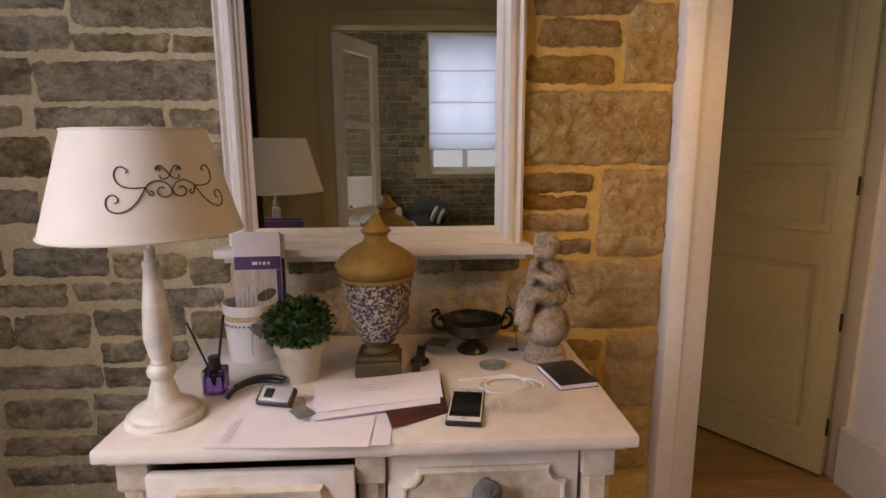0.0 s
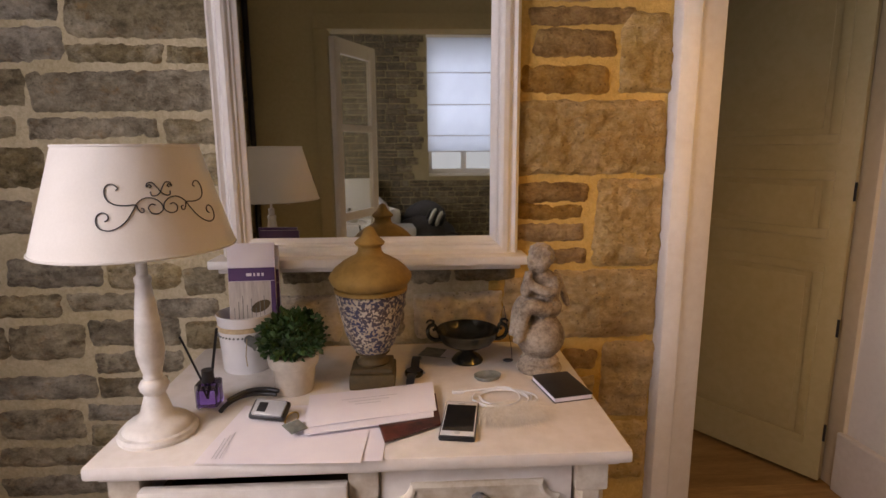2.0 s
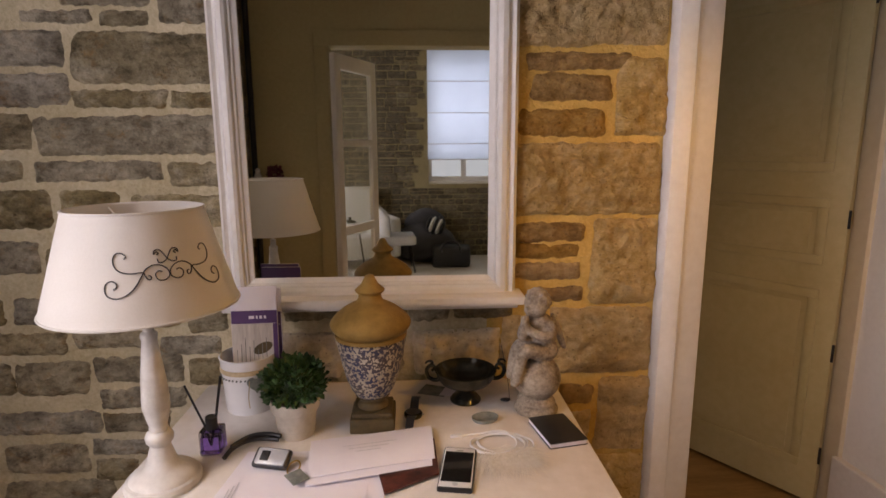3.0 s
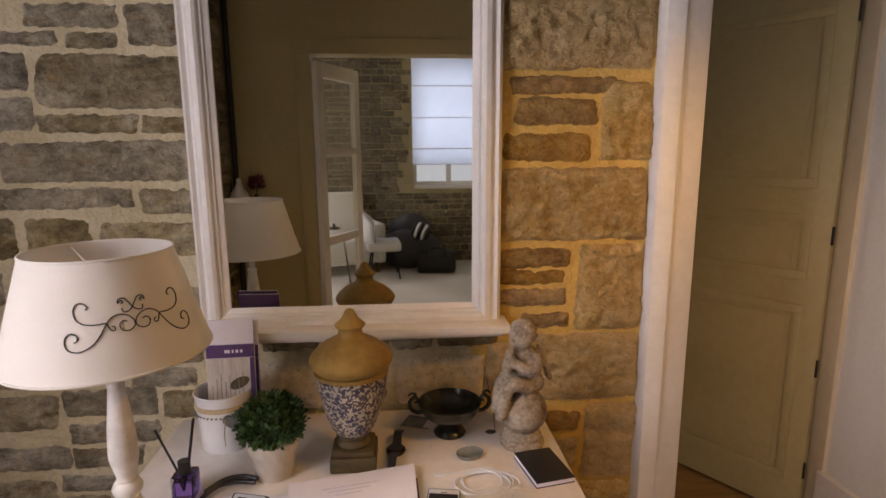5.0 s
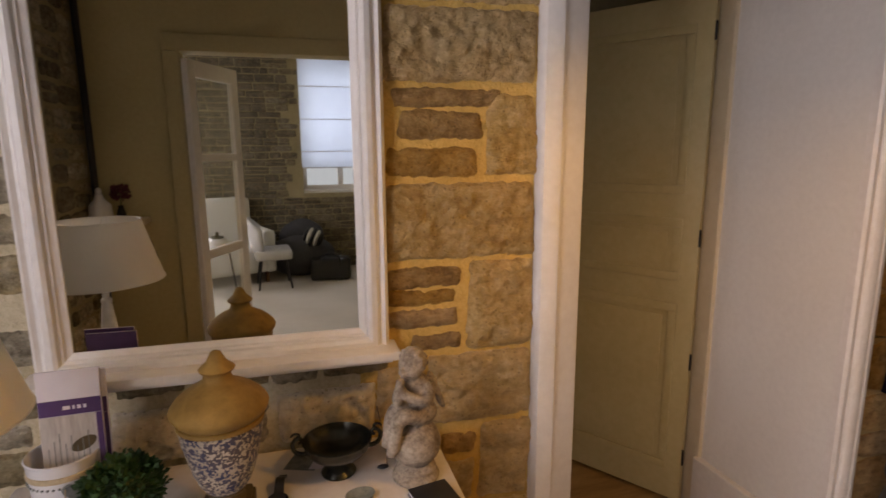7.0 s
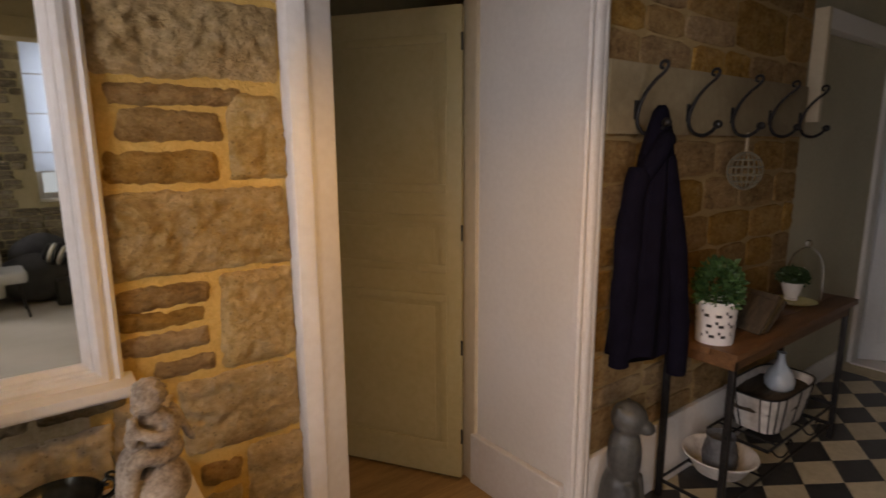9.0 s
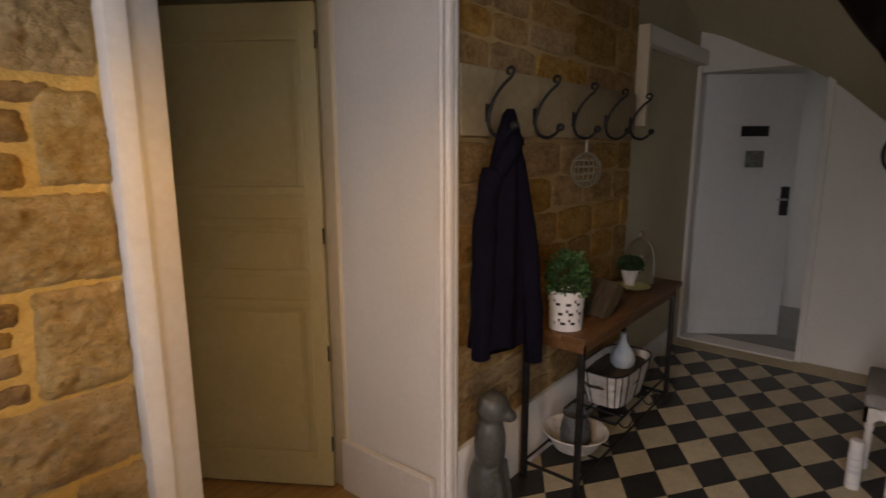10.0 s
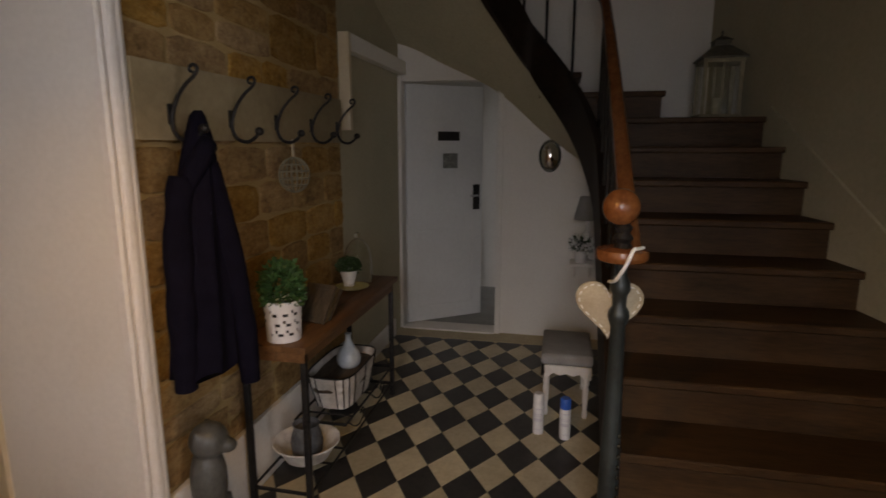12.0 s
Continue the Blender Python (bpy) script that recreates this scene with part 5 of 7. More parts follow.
coil = thing("charging_cable", pose(0.180, 1.035, TOP), "loosely coiled white charging cable", "cable")
rnd = random.Random(12)
pts = []
for k in range(86):
    a = 2 * math.pi * k / 20
    r = 0.049 + 0.012 * math.sin(k * 0.37) + rnd.uniform(-0.0015, 0.0015)
    pts.append((r * 1.12 * math.cos(a) + 0.006 * math.sin(k * 0.21), r * 0.80 * math.sin(a), 0.002 + 0.0018 * (k // 20) + 0.001 * math.sin(k)))
part("cord", tube(pts, 0.0019, 6), CABLE, coil, smooth=60)
part("cord_end", tube(smooth_path([pts[0], (0.02, 0.05, 0.003), (-0.03, 0.044, 0.003), (-0.08, 0.034, 0.003)], 6), 0.0019, 6), CABLE, coil, smooth=60)
part("plug", box(-0.098, -0.074, 0.0295, 0.0385, 0.0005, 0.0065, 0.0015), CABLE, coil, "white plug", 40)

tuft = thing("dried_tuft", pose(0.190, 0.955, TOP), "flat tuft of pale dried grass tied together", "dried grass")
own = bmesh.new()
for k in range(1100):
    a = rnd.uniform(-2.1, -0.25)
    L = rnd.uniform(0.035, 0.085)
    b0 = Vector((-0.050 + rnd.uniform(0, 0.085), 0.040 + rnd.uniform(-0.025, 0.025), 0.002))
    dirv = Vector((math.cos(a), math.sin(a) * 0.8, 0)).normalized()
    e = b0 + dirv * L + Vector((0, 0, rnd.uniform(0.0, 0.006)))
    mid = (b0 + e) / 2 + Vector((rnd.uniform(-0.006, 0.006), rnd.uniform(-0.006, 0.006), rnd.uniform(0.001, 0.006)))
    s = dirv.cross(Vector((0, 0, 1))) * 0.0008
    v = [own.verts.new(q) for q in (b0 - s, b0 + s, mid + s, mid - s, e)]
    own.faces.new(v[:4])
    own.faces.new((v[3], v[2], v[4]))
part("strands", own, STRAW, tuft)
tagged(tuft, kind="stuff")


# ---- hall: coat rack ----
rack = thing("coat_rack", pose(0, 0, 0), "cream painted board darkened for shade, with five black iron scroll hooks", "coat rack")
part("board", wobble(box(1.826, 3.50, 1.360, 1.386, 1.612, 1.870, 0.004), 0.001, 5), RACKPAINT, rack, "cream painted board darkened for the dim hall", 35)


def coat_hook(x, turn=0):
    """A scrolled hook; y runs out from the board, z up, from its mounting."""
    def P(o, z):
        return Matrix.Translation((x, 1.358, 1.725)) @ Matrix.Rotation(radians(turn), 4, "Z") @ Vector((0, -(1.38 if z < 0 else 1.12) * o, z))
    up = [P(0.004, -0.05), P(0.008, -0.02), P(0.030, 0.030), P(0.064, 0.074), P(0.094, 0.100), P(0.106, 0.122), P(0.098, 0.136), P(0.082, 0.132), P(0.080, 0.118), P(0.090, 0.112)]
    low = [P(0.004, -0.03), P(0.006, -0.072), P(0.022, -0.106), P(0.052, -0.116), P(0.078, -0.098), P(0.086, -0.082)]
    bm = tube(smooth_path(up, 4), 0.0075, 8, taper=lambda q: 1.05 - 0.35 * q)
    tube(smooth_path(low, 4), 0.0075, 8, bm=bm)
    h = part("hook", bm, IRON, rack, "black wrought iron hook", 60)
    part("hook_knob", ball(P(0.092, -0.074), (0.015, 0.019, 0.017), 14), IRON, h, smooth=180)
    part("rosette", box(x - 0.012, x + 0.012, 1.354, 1.360, 1.665, 1.735, 0.002), IRON, h, smooth=30)
    return h


for x in (1.985, 2.34, 2.705, 3.075, 3.42):
    coat_hook(x, 0)

coat = thing("coat", pose(1.965, 1.285, 0.79), "dark navy wool coat hanging from the first iron hook", "coat")
own = bmesh.new()
levels = [(0.925, 0.070, 0.00, 0.014, 0.014), (0.905, 0.064, 0.0, 0.030, 0.026), (0.83, 0.045, -0.01, 0.050, 0.044), (0.74, 0.025, -0.015, 0.072, 0.055), (0.60, 0.01, -0.015, 0.092, 0.064), (0.45, 0.0, -0.015, 0.108, 0.070), (0.25, -0.005, -0.018, 0.125, 0.078), (0.08, -0.01, -0.018, 0.140, 0.084), (0.01, -0.012, -0.018, 0.146, 0.086)]
seg = 56
rings = []
for li, (z, cx, cy, hx, hy) in enumerate(levels):
    f = min(1, li / 4)
    rings.append([own.verts.new((cx + hx * (1 + 0.11 * f * math.sin(6 * t + 0.6 * li) + 0.05 * f * math.sin(13 * t)) * math.cos(t), min(cy + hy * (1 + 0.14 * f * math.sin(7 * t + 1.0 + 0.25 * li)) * math.sin(t), 0.088), z + 0.012 * f * math.sin(5 * t) * (li > 7))) for t in (2 * math.pi * k / seg for k in range(seg))])
for a, c in zip(rings, rings[1:]):
    for k in range(seg):
        own.faces.new((a[k], a[(k + 1) % seg], c[(k + 1) % seg], c[k]))
own.faces.new(rings[0])
own.faces.new(rings[-1][::-1])
part("coat_body", own, NAVY, coat, smooth=80)
for pts in ([(0.050, -0.035, 0.74), (0.070, -0.060, 0.56), (0.090, -0.080, 0.34), (0.110, -0.098, 0.08), (0.115, -0.105, -0.09)], [(-0.06, -0.01, 0.70), (-0.10, -0.01, 0.52), (-0.125, -0.020, 0.28), (-0.140, -0.025, -0.02)]):
    part("sleeve", wobble(tube(smooth_path(pts, 5), 0.044, 16, taper=lambda q: 0.85 + 0.22 * math.sin(3 * q) + 0.05 * math.sin(19 * q)), 0.006, 14), NAVY, coat, smooth=80)
part("collar", wobble(tube(smooth_path([(-0.055, -0.02, 0.66), (-0.03, -0.055, 0.74), (0.02, -0.055, 0.80), (0.065, -0.03, 0.80)], 5), 0.030, 12), 0.008, 20), NAVY, coat, smooth=80)

ornament = thing("hanging_ornament", pose(2.76, 1.305, 1.455), "dull pale wire ball ornament hanging on a ribbon", "ornament")
for k in range(9):
    a = math.pi * k / 9
    bm = tube([(0.085 * math.sin(t) * math.cos(a), 0.07 * math.sin(t) * math.sin(a), 0.085 * math.cos(t)) for t in (2 * math.pi * i / 24 for i in range(24))], 0.003, 5, closed=True)
    part("hoop", bm, LANTERNWOOD, ornament, smooth=60)
for z in (-0.05, -0.018, 0.018, 0.05):
    r = math.sqrt(0.085 ** 2 - z * z)
    bm = tube([(r * math.cos(t), 0.82 * r * math.sin(t), z) for t in (2 * math.pi * i / 24 for i in range(24))], 0.003, 5, closed=True)
    part("hoop", bm, LANTERNWOOD, ornament, smooth=60)
part("ribbon", box(-0.012, 0.012, 0.0, 0.003, 0.085, 0.17, 0.001), CREAM, ornament)

# white bracket board at the end of the stone wall
bm = box(3.57, 3.61, 1.328, 1.398, 1.69, 2.275, 0.004)
structure("trim_post", bm, CREAM, "short white board at the end of the stone wall", "trim", 30)
bm = box(3.61, 4.83, 1.33, 1.398, 2.17, 2.275, 0.006)
structure("trim_beam", bm, PLASTER, "white beam over the recess", "trim", 30)
bm = box(1.826, 3.56, 1.372, 1.398, 0.0, 0.33, 0.005)
structure("baseboard_2", bm, WHITE, "white baseboard along the stone wall", "baseboard", 30)
bm = box(3.56, 4.60, 1.378, 1.398, 0.0, 0.14, 0.004)
structure("baseboard_3", bm, WHITE, "white baseboard along the recess", "baseboard", 30)

# ---- hall: console table ----
console = thing("console_table", pose(0, 0, 0), "narrow wooden console table on a black iron frame", "table")
CT = 0.775
bm = None
for k in range(3):
    bm = box(2.255, 3.56, 1.035 + 0.108 * k, 1.141 + 0.108 * k, CT - 0.028, CT, 0.003, bm=bm)
part("tabletop", wobble(bm, 0.0012, 6), TABLEWOOD, console, "worn brown plank top", 35)
bm = box(2.275, 3.50, 1.050, 1.066, CT - 0.075, CT - 0.0285)
box(2.275, 3.50, 1.330, 1.346, CT - 0.075, CT - 0.0285, bm=bm)
box(2.275, 2.291, 1.066, 1.330, CT - 0.075, CT - 0.0285, bm=bm)
part("apron", bm, TABLEWOOD, console)
for x, y in ((2.280, 1.050), (3.475, 1.050), (2.280, 1.325), (3.475, 1.335)):
    part("leg", box(x, x + 0.026, y, y + 0.026, 0.0, CT - 0.028, 0.003), IRON, console, "black iron leg", 30)
for z in (0.085, 0.200):
    x0 = 2.306 if z < 0.1 else 2.72
    part("shelf_rail", box(x0, 3.475, 1.056, 1.066, z - 0.010, z, 0.002), IRON, console)
    part("shelf_rail", box(x0, 3.475, 1.335, 1.345, z - 0.010, z, 0.002), IRON, console)
    part("shelf_rail", box(x0 - 0.020, x0 - 0.006, 1.056 if z > 0.1 else 1.076, 1.345 if z > 0.1 else 1.325, z - 0.012, z, 0.002), IRON, console)
    part("shelf_rail", box(3.480, 3.496, 1.076, 1.325, z - 0.016, z, 0.002), IRON, console)
    for x in ((2.52, 2.66) if z < 0.1 else (2.78, 3.06)):
        part("shelf_strap", box(x, x + 0.014, 1.062, 1.339, z, z + 0.004), IRON, console)
for x in (2.90, 3.24):
    bm = tube(smooth_path([(x - 0.16, 1.061, 0.192), (x - 0.08, 1.061, 0.13), (x, 1.061, 0.105), (x + 0.07, 1.061, 0.135), (x + 0.05, 1.061, 0.175), (x + 0.01, 1.061, 0.160)], 5), 0.0045, 6)
    part("scroll", bm, IRON, console, "wrought iron scroll", 60)


def openwork_pot(r, h):
    """A pot with rows of openings cut through its wall."""
    own = bmesh.new()
    n, rows_ = 40, 12
    out, inn = [], []
    for j in range(rows_ + 1):
        z = h * j / rows_
        rr = r * (0.90 + 0.10 * j / rows_)
        out.append([own.verts.new((rr * math.cos(2 * math.pi * i / n), rr * math.sin(2 * math.pi * i / n), z)) for i in range(n)])
        inn.append([own.verts.new(((rr - 0.006) * math.cos(2 * math.pi * i / n), (rr - 0.006) * math.sin(2 * math.pi * i / n), z)) for i in range(n)])
    rnd = random.Random(4)
    hole = {}
    for j in range(rows_):
        for i in range(n):
            hole[i, j] = j in (2, 3, 5, 6, 8, 9) and ((i + (j // 3)) % 4 in (1, 2) if j % 3 else (i + j // 3) % 4 == 1) and rnd.random() < 0.75
    for j in range(rows_):
        for i in range(n):
            k = (i + 1) % n
            if not hole[i, j]:
                own.faces.new((out[j][i], out[j][k], out[j + 1][k], out[j + 1][i]))
                own.faces.new((inn[j][i], inn[j + 1][i], inn[j + 1][k], inn[j][k]))
    for i in range(n):
        k = (i + 1) % n
        own.faces.new((out[rows_][i], out[rows_][k], inn[rows_][k], inn[rows_][i]))
    own.faces.new(inn[0][::-1])
    return own


pot_plant = thing("potted_plant", pose(2.355, 1.180, CT), "leafy green plant in a white openwork ceramic pot", "plant")
part("pot", openwork_pot(0.081, 0.172), CERAMIC, pot_plant, "white openwork pot", 40)
part("liner", lathe([(0, 0.004), (0.064, 0.004), (0.070, 0.150), (0, 0.150)], 28), BLACK, pot_plant, "dark inner pot", 60)
part("rim", tube([(0.079 * math.cos(2 * math.pi * k / 36), 0.079 * math.sin(2 * math.pi * k / 36), 0.172) for k in range(36)], 0.006, 8, closed=True), CERAMIC, pot_plant, smooth=60)
part("crown", leaves((0, 0, 0.225), (0.088, 0.088, 0.115), 900, 0.030, 21, -0.6), LEAF, pot_plant, "small green leaves")

frame_stack = thing("picture_crate", pose(2.575, 1.170, CT, 0, 0, -16), "dark weathered picture frames leaning against one another", "picture frame")
for k in range(3):
    h = 0.19 - 0.014 * k
    bm = box(-0.007, 0.007, -0.085, 0.085, 0, 0.024, 0.002)
    box(-0.007, 0.007, -0.085, 0.085, h - 0.024, h, 0.002, bm=bm)
    box(-0.007, 0.007, -0.085, -0.061, 0.024, h - 0.024, 0.002, bm=bm)
    box(-0.007, 0.007, 0.061, 0.085, 0.024, h - 0.024, 0.002, bm=bm)
    box(-0.002, 0.002, -0.061, 0.061, 0.024, h - 0.024, bm=bm)
    bm.transform(Matrix.Translation((0.030 * k, 0.006 * k, 0.004)) @ Matrix.Rotation(radians(33 + 3 * k), 4, "Y"))
    part("picture_frame", bm, (AGEDWOOD, BRONZE, AGEDWOOD)[k], frame_stack, smooth=30)
cup = thing("cup_plant", pose(3.235, 1.235, CT + 0.010), "small clipped plant in a white cup", "plant")
part("cup", lathe([(0, 0), (0.030, 0), (0.034, 0.008), (0.030, 0.014), (0.042, 0.05), (0.052, 0.092), (0.055, 0.094), (0.052, 0.088), (0.038, 0.040), (0, 0.030)], 32), CERAMIC, cup, "white footed cup", 45)
part("crown", leaves((0, 0, 0.118), (0.070, 0.070, 0.050), 700, 0.018, 31, -0.5), LEAF2, cup)
part("core", ball((0, 0, 0.110), (0.046, 0.046, 0.034), 14), LEAF2, cup, smooth=180)
solid("saucer", lathe([(0, 0), (0.050, 0), (0.060, 0.003), (0.095, 0.014), (0.100, 0.018), (0.094, 0.018), (0.055, 0.008), (0, 0.006)], 40), paint("yellow_green_glaze", (0.40, 0.40, 0.16), (0.52, 0.50, 0.22), 0.3, fine=30, broad=6, bump=0.05), pose(3.205, 1.205, CT), "yellow-green glazed saucer under the cup", "saucer", 45)
cloche = thing("glass_cloche", pose(3.385, 1.235, CT), "tall clear glass bell cloche with a glass knob", "cloche")
part("bell", lathe([(0.085, 0.0), (0.088, 0.004), (0.085, 0.10), (0.080, 0.17), (0.062, 0.225), (0.034, 0.255), (0.012, 0.266), (0.010, 0.268), (0.010, 0.265), (0.033, 0.252), (0.060, 0.222), (0.077, 0.17), (0.082, 0.10), (0.083, 0.0), (0.085, 0.0)], 40), GLASS, cloche, smooth=60)
part("knob", ball((0, 0, 0.286), (0.016, 0.016, 0.020), 16), GLASS, cloche, smooth=180)

basket = thing("wire_basket", pose(3.03, 1.200, 0.205), "oval white-lined basket with dark ribs and scrolled feet", "basket")


def soft_square(u, e=0.5):
    """A point on a rounded oblong of half-width 1."""
    c, q = math.cos(2 * math.pi * u), math.sin(2 * math.pi * u)
    return math.copysign(abs(c) ** e, c), math.copysign(abs(q) ** e, q)


own = bmesh.new()
n = 48
rings = []
for r, z in ((0.78, 0.0), (0.82, 0.03), (0.94, 0.10), (1.0, 0.155), (0.965, 0.155), (0.90, 0.10), (0.78, 0.03), (0.72, 0.012)):
    rings.append([own.verts.new((0.25 * r * soft_square(i / n)[0], 0.132 * r * soft_square(i / n)[1], z * 1.25)) for i in range(n)])
for a, c in zip(rings, rings[1:]):
    for i in range(n):
        own.faces.new((a[i], a[(i + 1) % n], c[(i + 1) % n], c[i]))
own.faces.new(rings[0][::-1])
own.faces.new(rings[-1])
part("lining", own, LAMPWOOD, basket, "chalky white lining", 50)
# dark mass made up for the dark look inside the basket
part("filling", wobble(slab([(0.235 * soft_square(k / 32)[0], 0.120 * soft_square(k / 32)[1]) for k in range(32)], 0.10, 0.160, 0.01), 0.012, 14), AGEDWOOD, basket, "added dark mass for the basket's dark inside", 60)
for k in range(18):
    a, c = soft_square((k + 0.5) / 18)
    part("rib", tube([(0.25 * r * a, 0.132 * r * c, z) for r, z in ((0.80, 0.003), (0.87, 0.05), (0.98, 0.135), (1.03, 0.194))], 0.0032, 6), IRON, basket, smooth=60)
part("rim", tube([(0.253 * soft_square(k / 48)[0], 0.135 * soft_square(k / 48)[1], 0.196) for k in range(48)], 0.005, 6, closed=True), IRON, basket, "dark wire rim", 60)
vase = solid("bottle_vase", lathe([(0, 0), (0.040, 0), (0.058, 0.020), (0.062, 0.050), (0.050, 0.085), (0.026, 0.115), (0.016, 0.140), (0.014, 0.165), (0.018, 0.175), (0.014, 0.175), (0, 0.165)], 32), paint("pale_blue_glaze", (0.42, 0.48, 0.52), (0.55, 0.60, 0.63), 0.25, fine=30, broad=6, bump=0.05), Matrix.Translation((3.05, 1.175, 0.362)) @ Matrix.Scale(1.12, 4), "pale blue-white glazed bottle vase in the basket", "vase", 50)
basin = solid("enamel_basin", lathe([(0, 0), (0.095, 0), (0.105, 0.006), (0.145, 0.075), (0.162, 0.088), (0.160, 0.094), (0.140, 0.084), (0.096, 0.016), (0, 0.012)], 44), LAMPWOOD, pose(2.56, 1.205, 0.0895), "chipped white enamel basin on the lower shelf", "basin", 45)
jug = thing("grey_jug", pose(2.56, 1.205, 0.1015), "dull grey metal jug standing in the basin", "jug")
part("body", lathe([(0, 0), (0.062, 0), (0.072, 0.02), (0.078, 0.07), (0.068, 0.12), (0.058, 0.145), (0.066, 0.165), (0.062, 0.166), (0.054, 0.145), (0, 0.13)], 32), GREYSTONE, jug, smooth=50)
part("handle", tube(smooth_path([(0.064, 0, 0.13), (0.105, 0, 0.125), (0.110, 0, 0.08), (0.078, 0, 0.05)], 5), 0.007, 8), GREYSTONE, jug, smooth=60)

own = ball((0, 0, 0.15), (0.085, 0.075, 0.17), 20)
ball((0, -0.01, 0.34), (0.066, 0.060, 0.14), 18, own)
ball((0.0, -0.02, 0.49), (0.064, 0.064, 0.062), 18, own)
ball((0.0, -0.080, 0.47), (0.028, 0.034, 0.026), 12, own)
for s in (-1, 1):
    ball((0.046 * s, 0.0, 0.50), (0.016, 0.018, 0.045), 10, own)
    own = merge(own, tube([(0.036 * s, -0.045, 0.26), (0.036 * s, -0.065, 0.12), (0.036 * s, -0.07, 0.015)], 0.024, 10))
    ball((0.036 * s, -0.085, 0.018), (0.026, 0.038, 0.018), 10, own)
box(-0.085, 0.085, -0.125, 0.085, 0, 0.02, 0.004, bm=own)
dog = solid("garden_statue", own, DARKSTONE, pose(1.905, 1.280, 0.0, 0, 0, 15) @ Matrix.Scale(1.09, 4), "grey cast-stone seated animal statue on the floor", "statue", 180)
rm = dog.modifiers.new("remesh", "REMESH")
rm.mode, rm.voxel_size, rm.use_smooth_shade = "VOXEL", 0.007, True

# ---- hall: by the far wall ----
cm = thing("convex_mirror", pose(4.829, 0.139, 1.515, 0, 0, -90) @ Matrix.Diagonal((0.76, 1.3, 1.1, 1)), "round convex mirror in a thin frame on the white wall", "mirror")
part("dome", lathe([(0, 0.031), (0.030, 0.029), (0.060, 0.023), (0.085, 0.014), (0.105, 0.004), (0.105, 0.0), (0, 0.0)], 48, m=X90), CHROME, cm, smooth=60)
part("rim", tube([(0.110 * math.cos(2 * math.pi * k / 48), -0.006, 0.110 * math.sin(2 * math.pi * k / 48)) for k in range(48)], 0.008, 8, closed=True), PEWTER, cm, smooth=60)

stool = thing("upholstered_stool", pose(3.63, -0.035, 0) @ Matrix.Diagonal((1, 1, 1.06, 1)), "low white stool with turned legs and a grey cushioned seat", "stool")
for sx in (-1, 1):
    for sy in (-1, 1):
        part("leg", lathe([(0, 0), (0.013, 0), (0.016, 0.02), (0.013, 0.05), (0.017, 0.10), (0.019, 0.17), (0.014, 0.185), (0.020, 0.20), (0.020, 0.235), (0, 0.235)], 16, m=Matrix.Translation((sx * 0.200, sy * 0.115, 0))), WHITE, stool, "white turned leg", 45)


def scallop(a, b, z0, z1, n=12):
    pts = [(a, z1), (a, z0)]
    for k in range(n + 1):
        t = k / n
        pts.append((a + 0.035 + (b - a - 0.07) * t, z0 + 0.020 * min(1, 3 * math.sin(math.pi * t)) - 0.006 * math.cos(6 * math.pi * t)))
    pts += [(b, z0), (b, z1)]
    return pts


for s in (-1, 1):
    part("apron", slab(scallop(-0.145, 0.145, 0.235, 0.305), -0.009, 0.009, m=Matrix.Translation((s * 0.216, 0, 0)) @ Matrix.Rotation(math.pi / 2, 4, "Z") @ X90), WHITE, stool, smooth=30)
    part("apron", slab(scallop(-0.225, 0.225, 0.235, 0.305), -0.009, 0.009, m=Matrix.Translation((0, s * 0.136, 0)) @ X90), WHITE, stool, smooth=30)
own = box(-0.232, 0.232, -0.150, 0.150, 0.305, 0.372, 0.022)
part("cushion", wobble(own, 0.003, 8), GREYCLOTH, stool, "grey fabric cushion", 60)


def spray_can(x, y, cap, label):
    can = thing("spray_can", pose(x, y, 0), label, "spray can", "spray cans on the floor")
    part("body", lathe([(0, 0), (0.029, 0), (0.031, 0.004), (0.031, 0.170), (0.028, 0.180), (0, 0.180)], 28), CERAMIC, can, "white printed can", 40)
    part("cap", lathe([(0.0, 0.178), (0.029, 0.178), (0.030, 0.182), (0.029, 0.232), (0.024, 0.238), (0, 0.238)], 28), cap, can, smooth=40)
    for z, h in ((0.150, 0.006), (0.120, 0.004), (0.110, 0.004), (0.080, 0.018), (0.030, 0.004)):
        bm = bmesh.new()
        n = 10
        lo = [bm.verts.new((0.0316 * math.cos(a), 0.0316 * math.sin(a), z)) for a in (radians(130 + 90 * k / n) for k in range(n + 1))]
        hi = [bm.verts.new((v.co.x, v.co.y, z + h)) for v in lo]
        for k in range(n):
            bm.faces.new((lo[k], lo[k + 1], hi[k + 1], hi[k]))
        part("print_bar", bm, INK, can)
    return can


spray_can(3.20, 0.112, CERAMIC, "white spray can with a white cap standing on the tiles")
spray_can(3.17, -0.035, BLUECAP, "white spray can with a blue cap standing on the tiles")

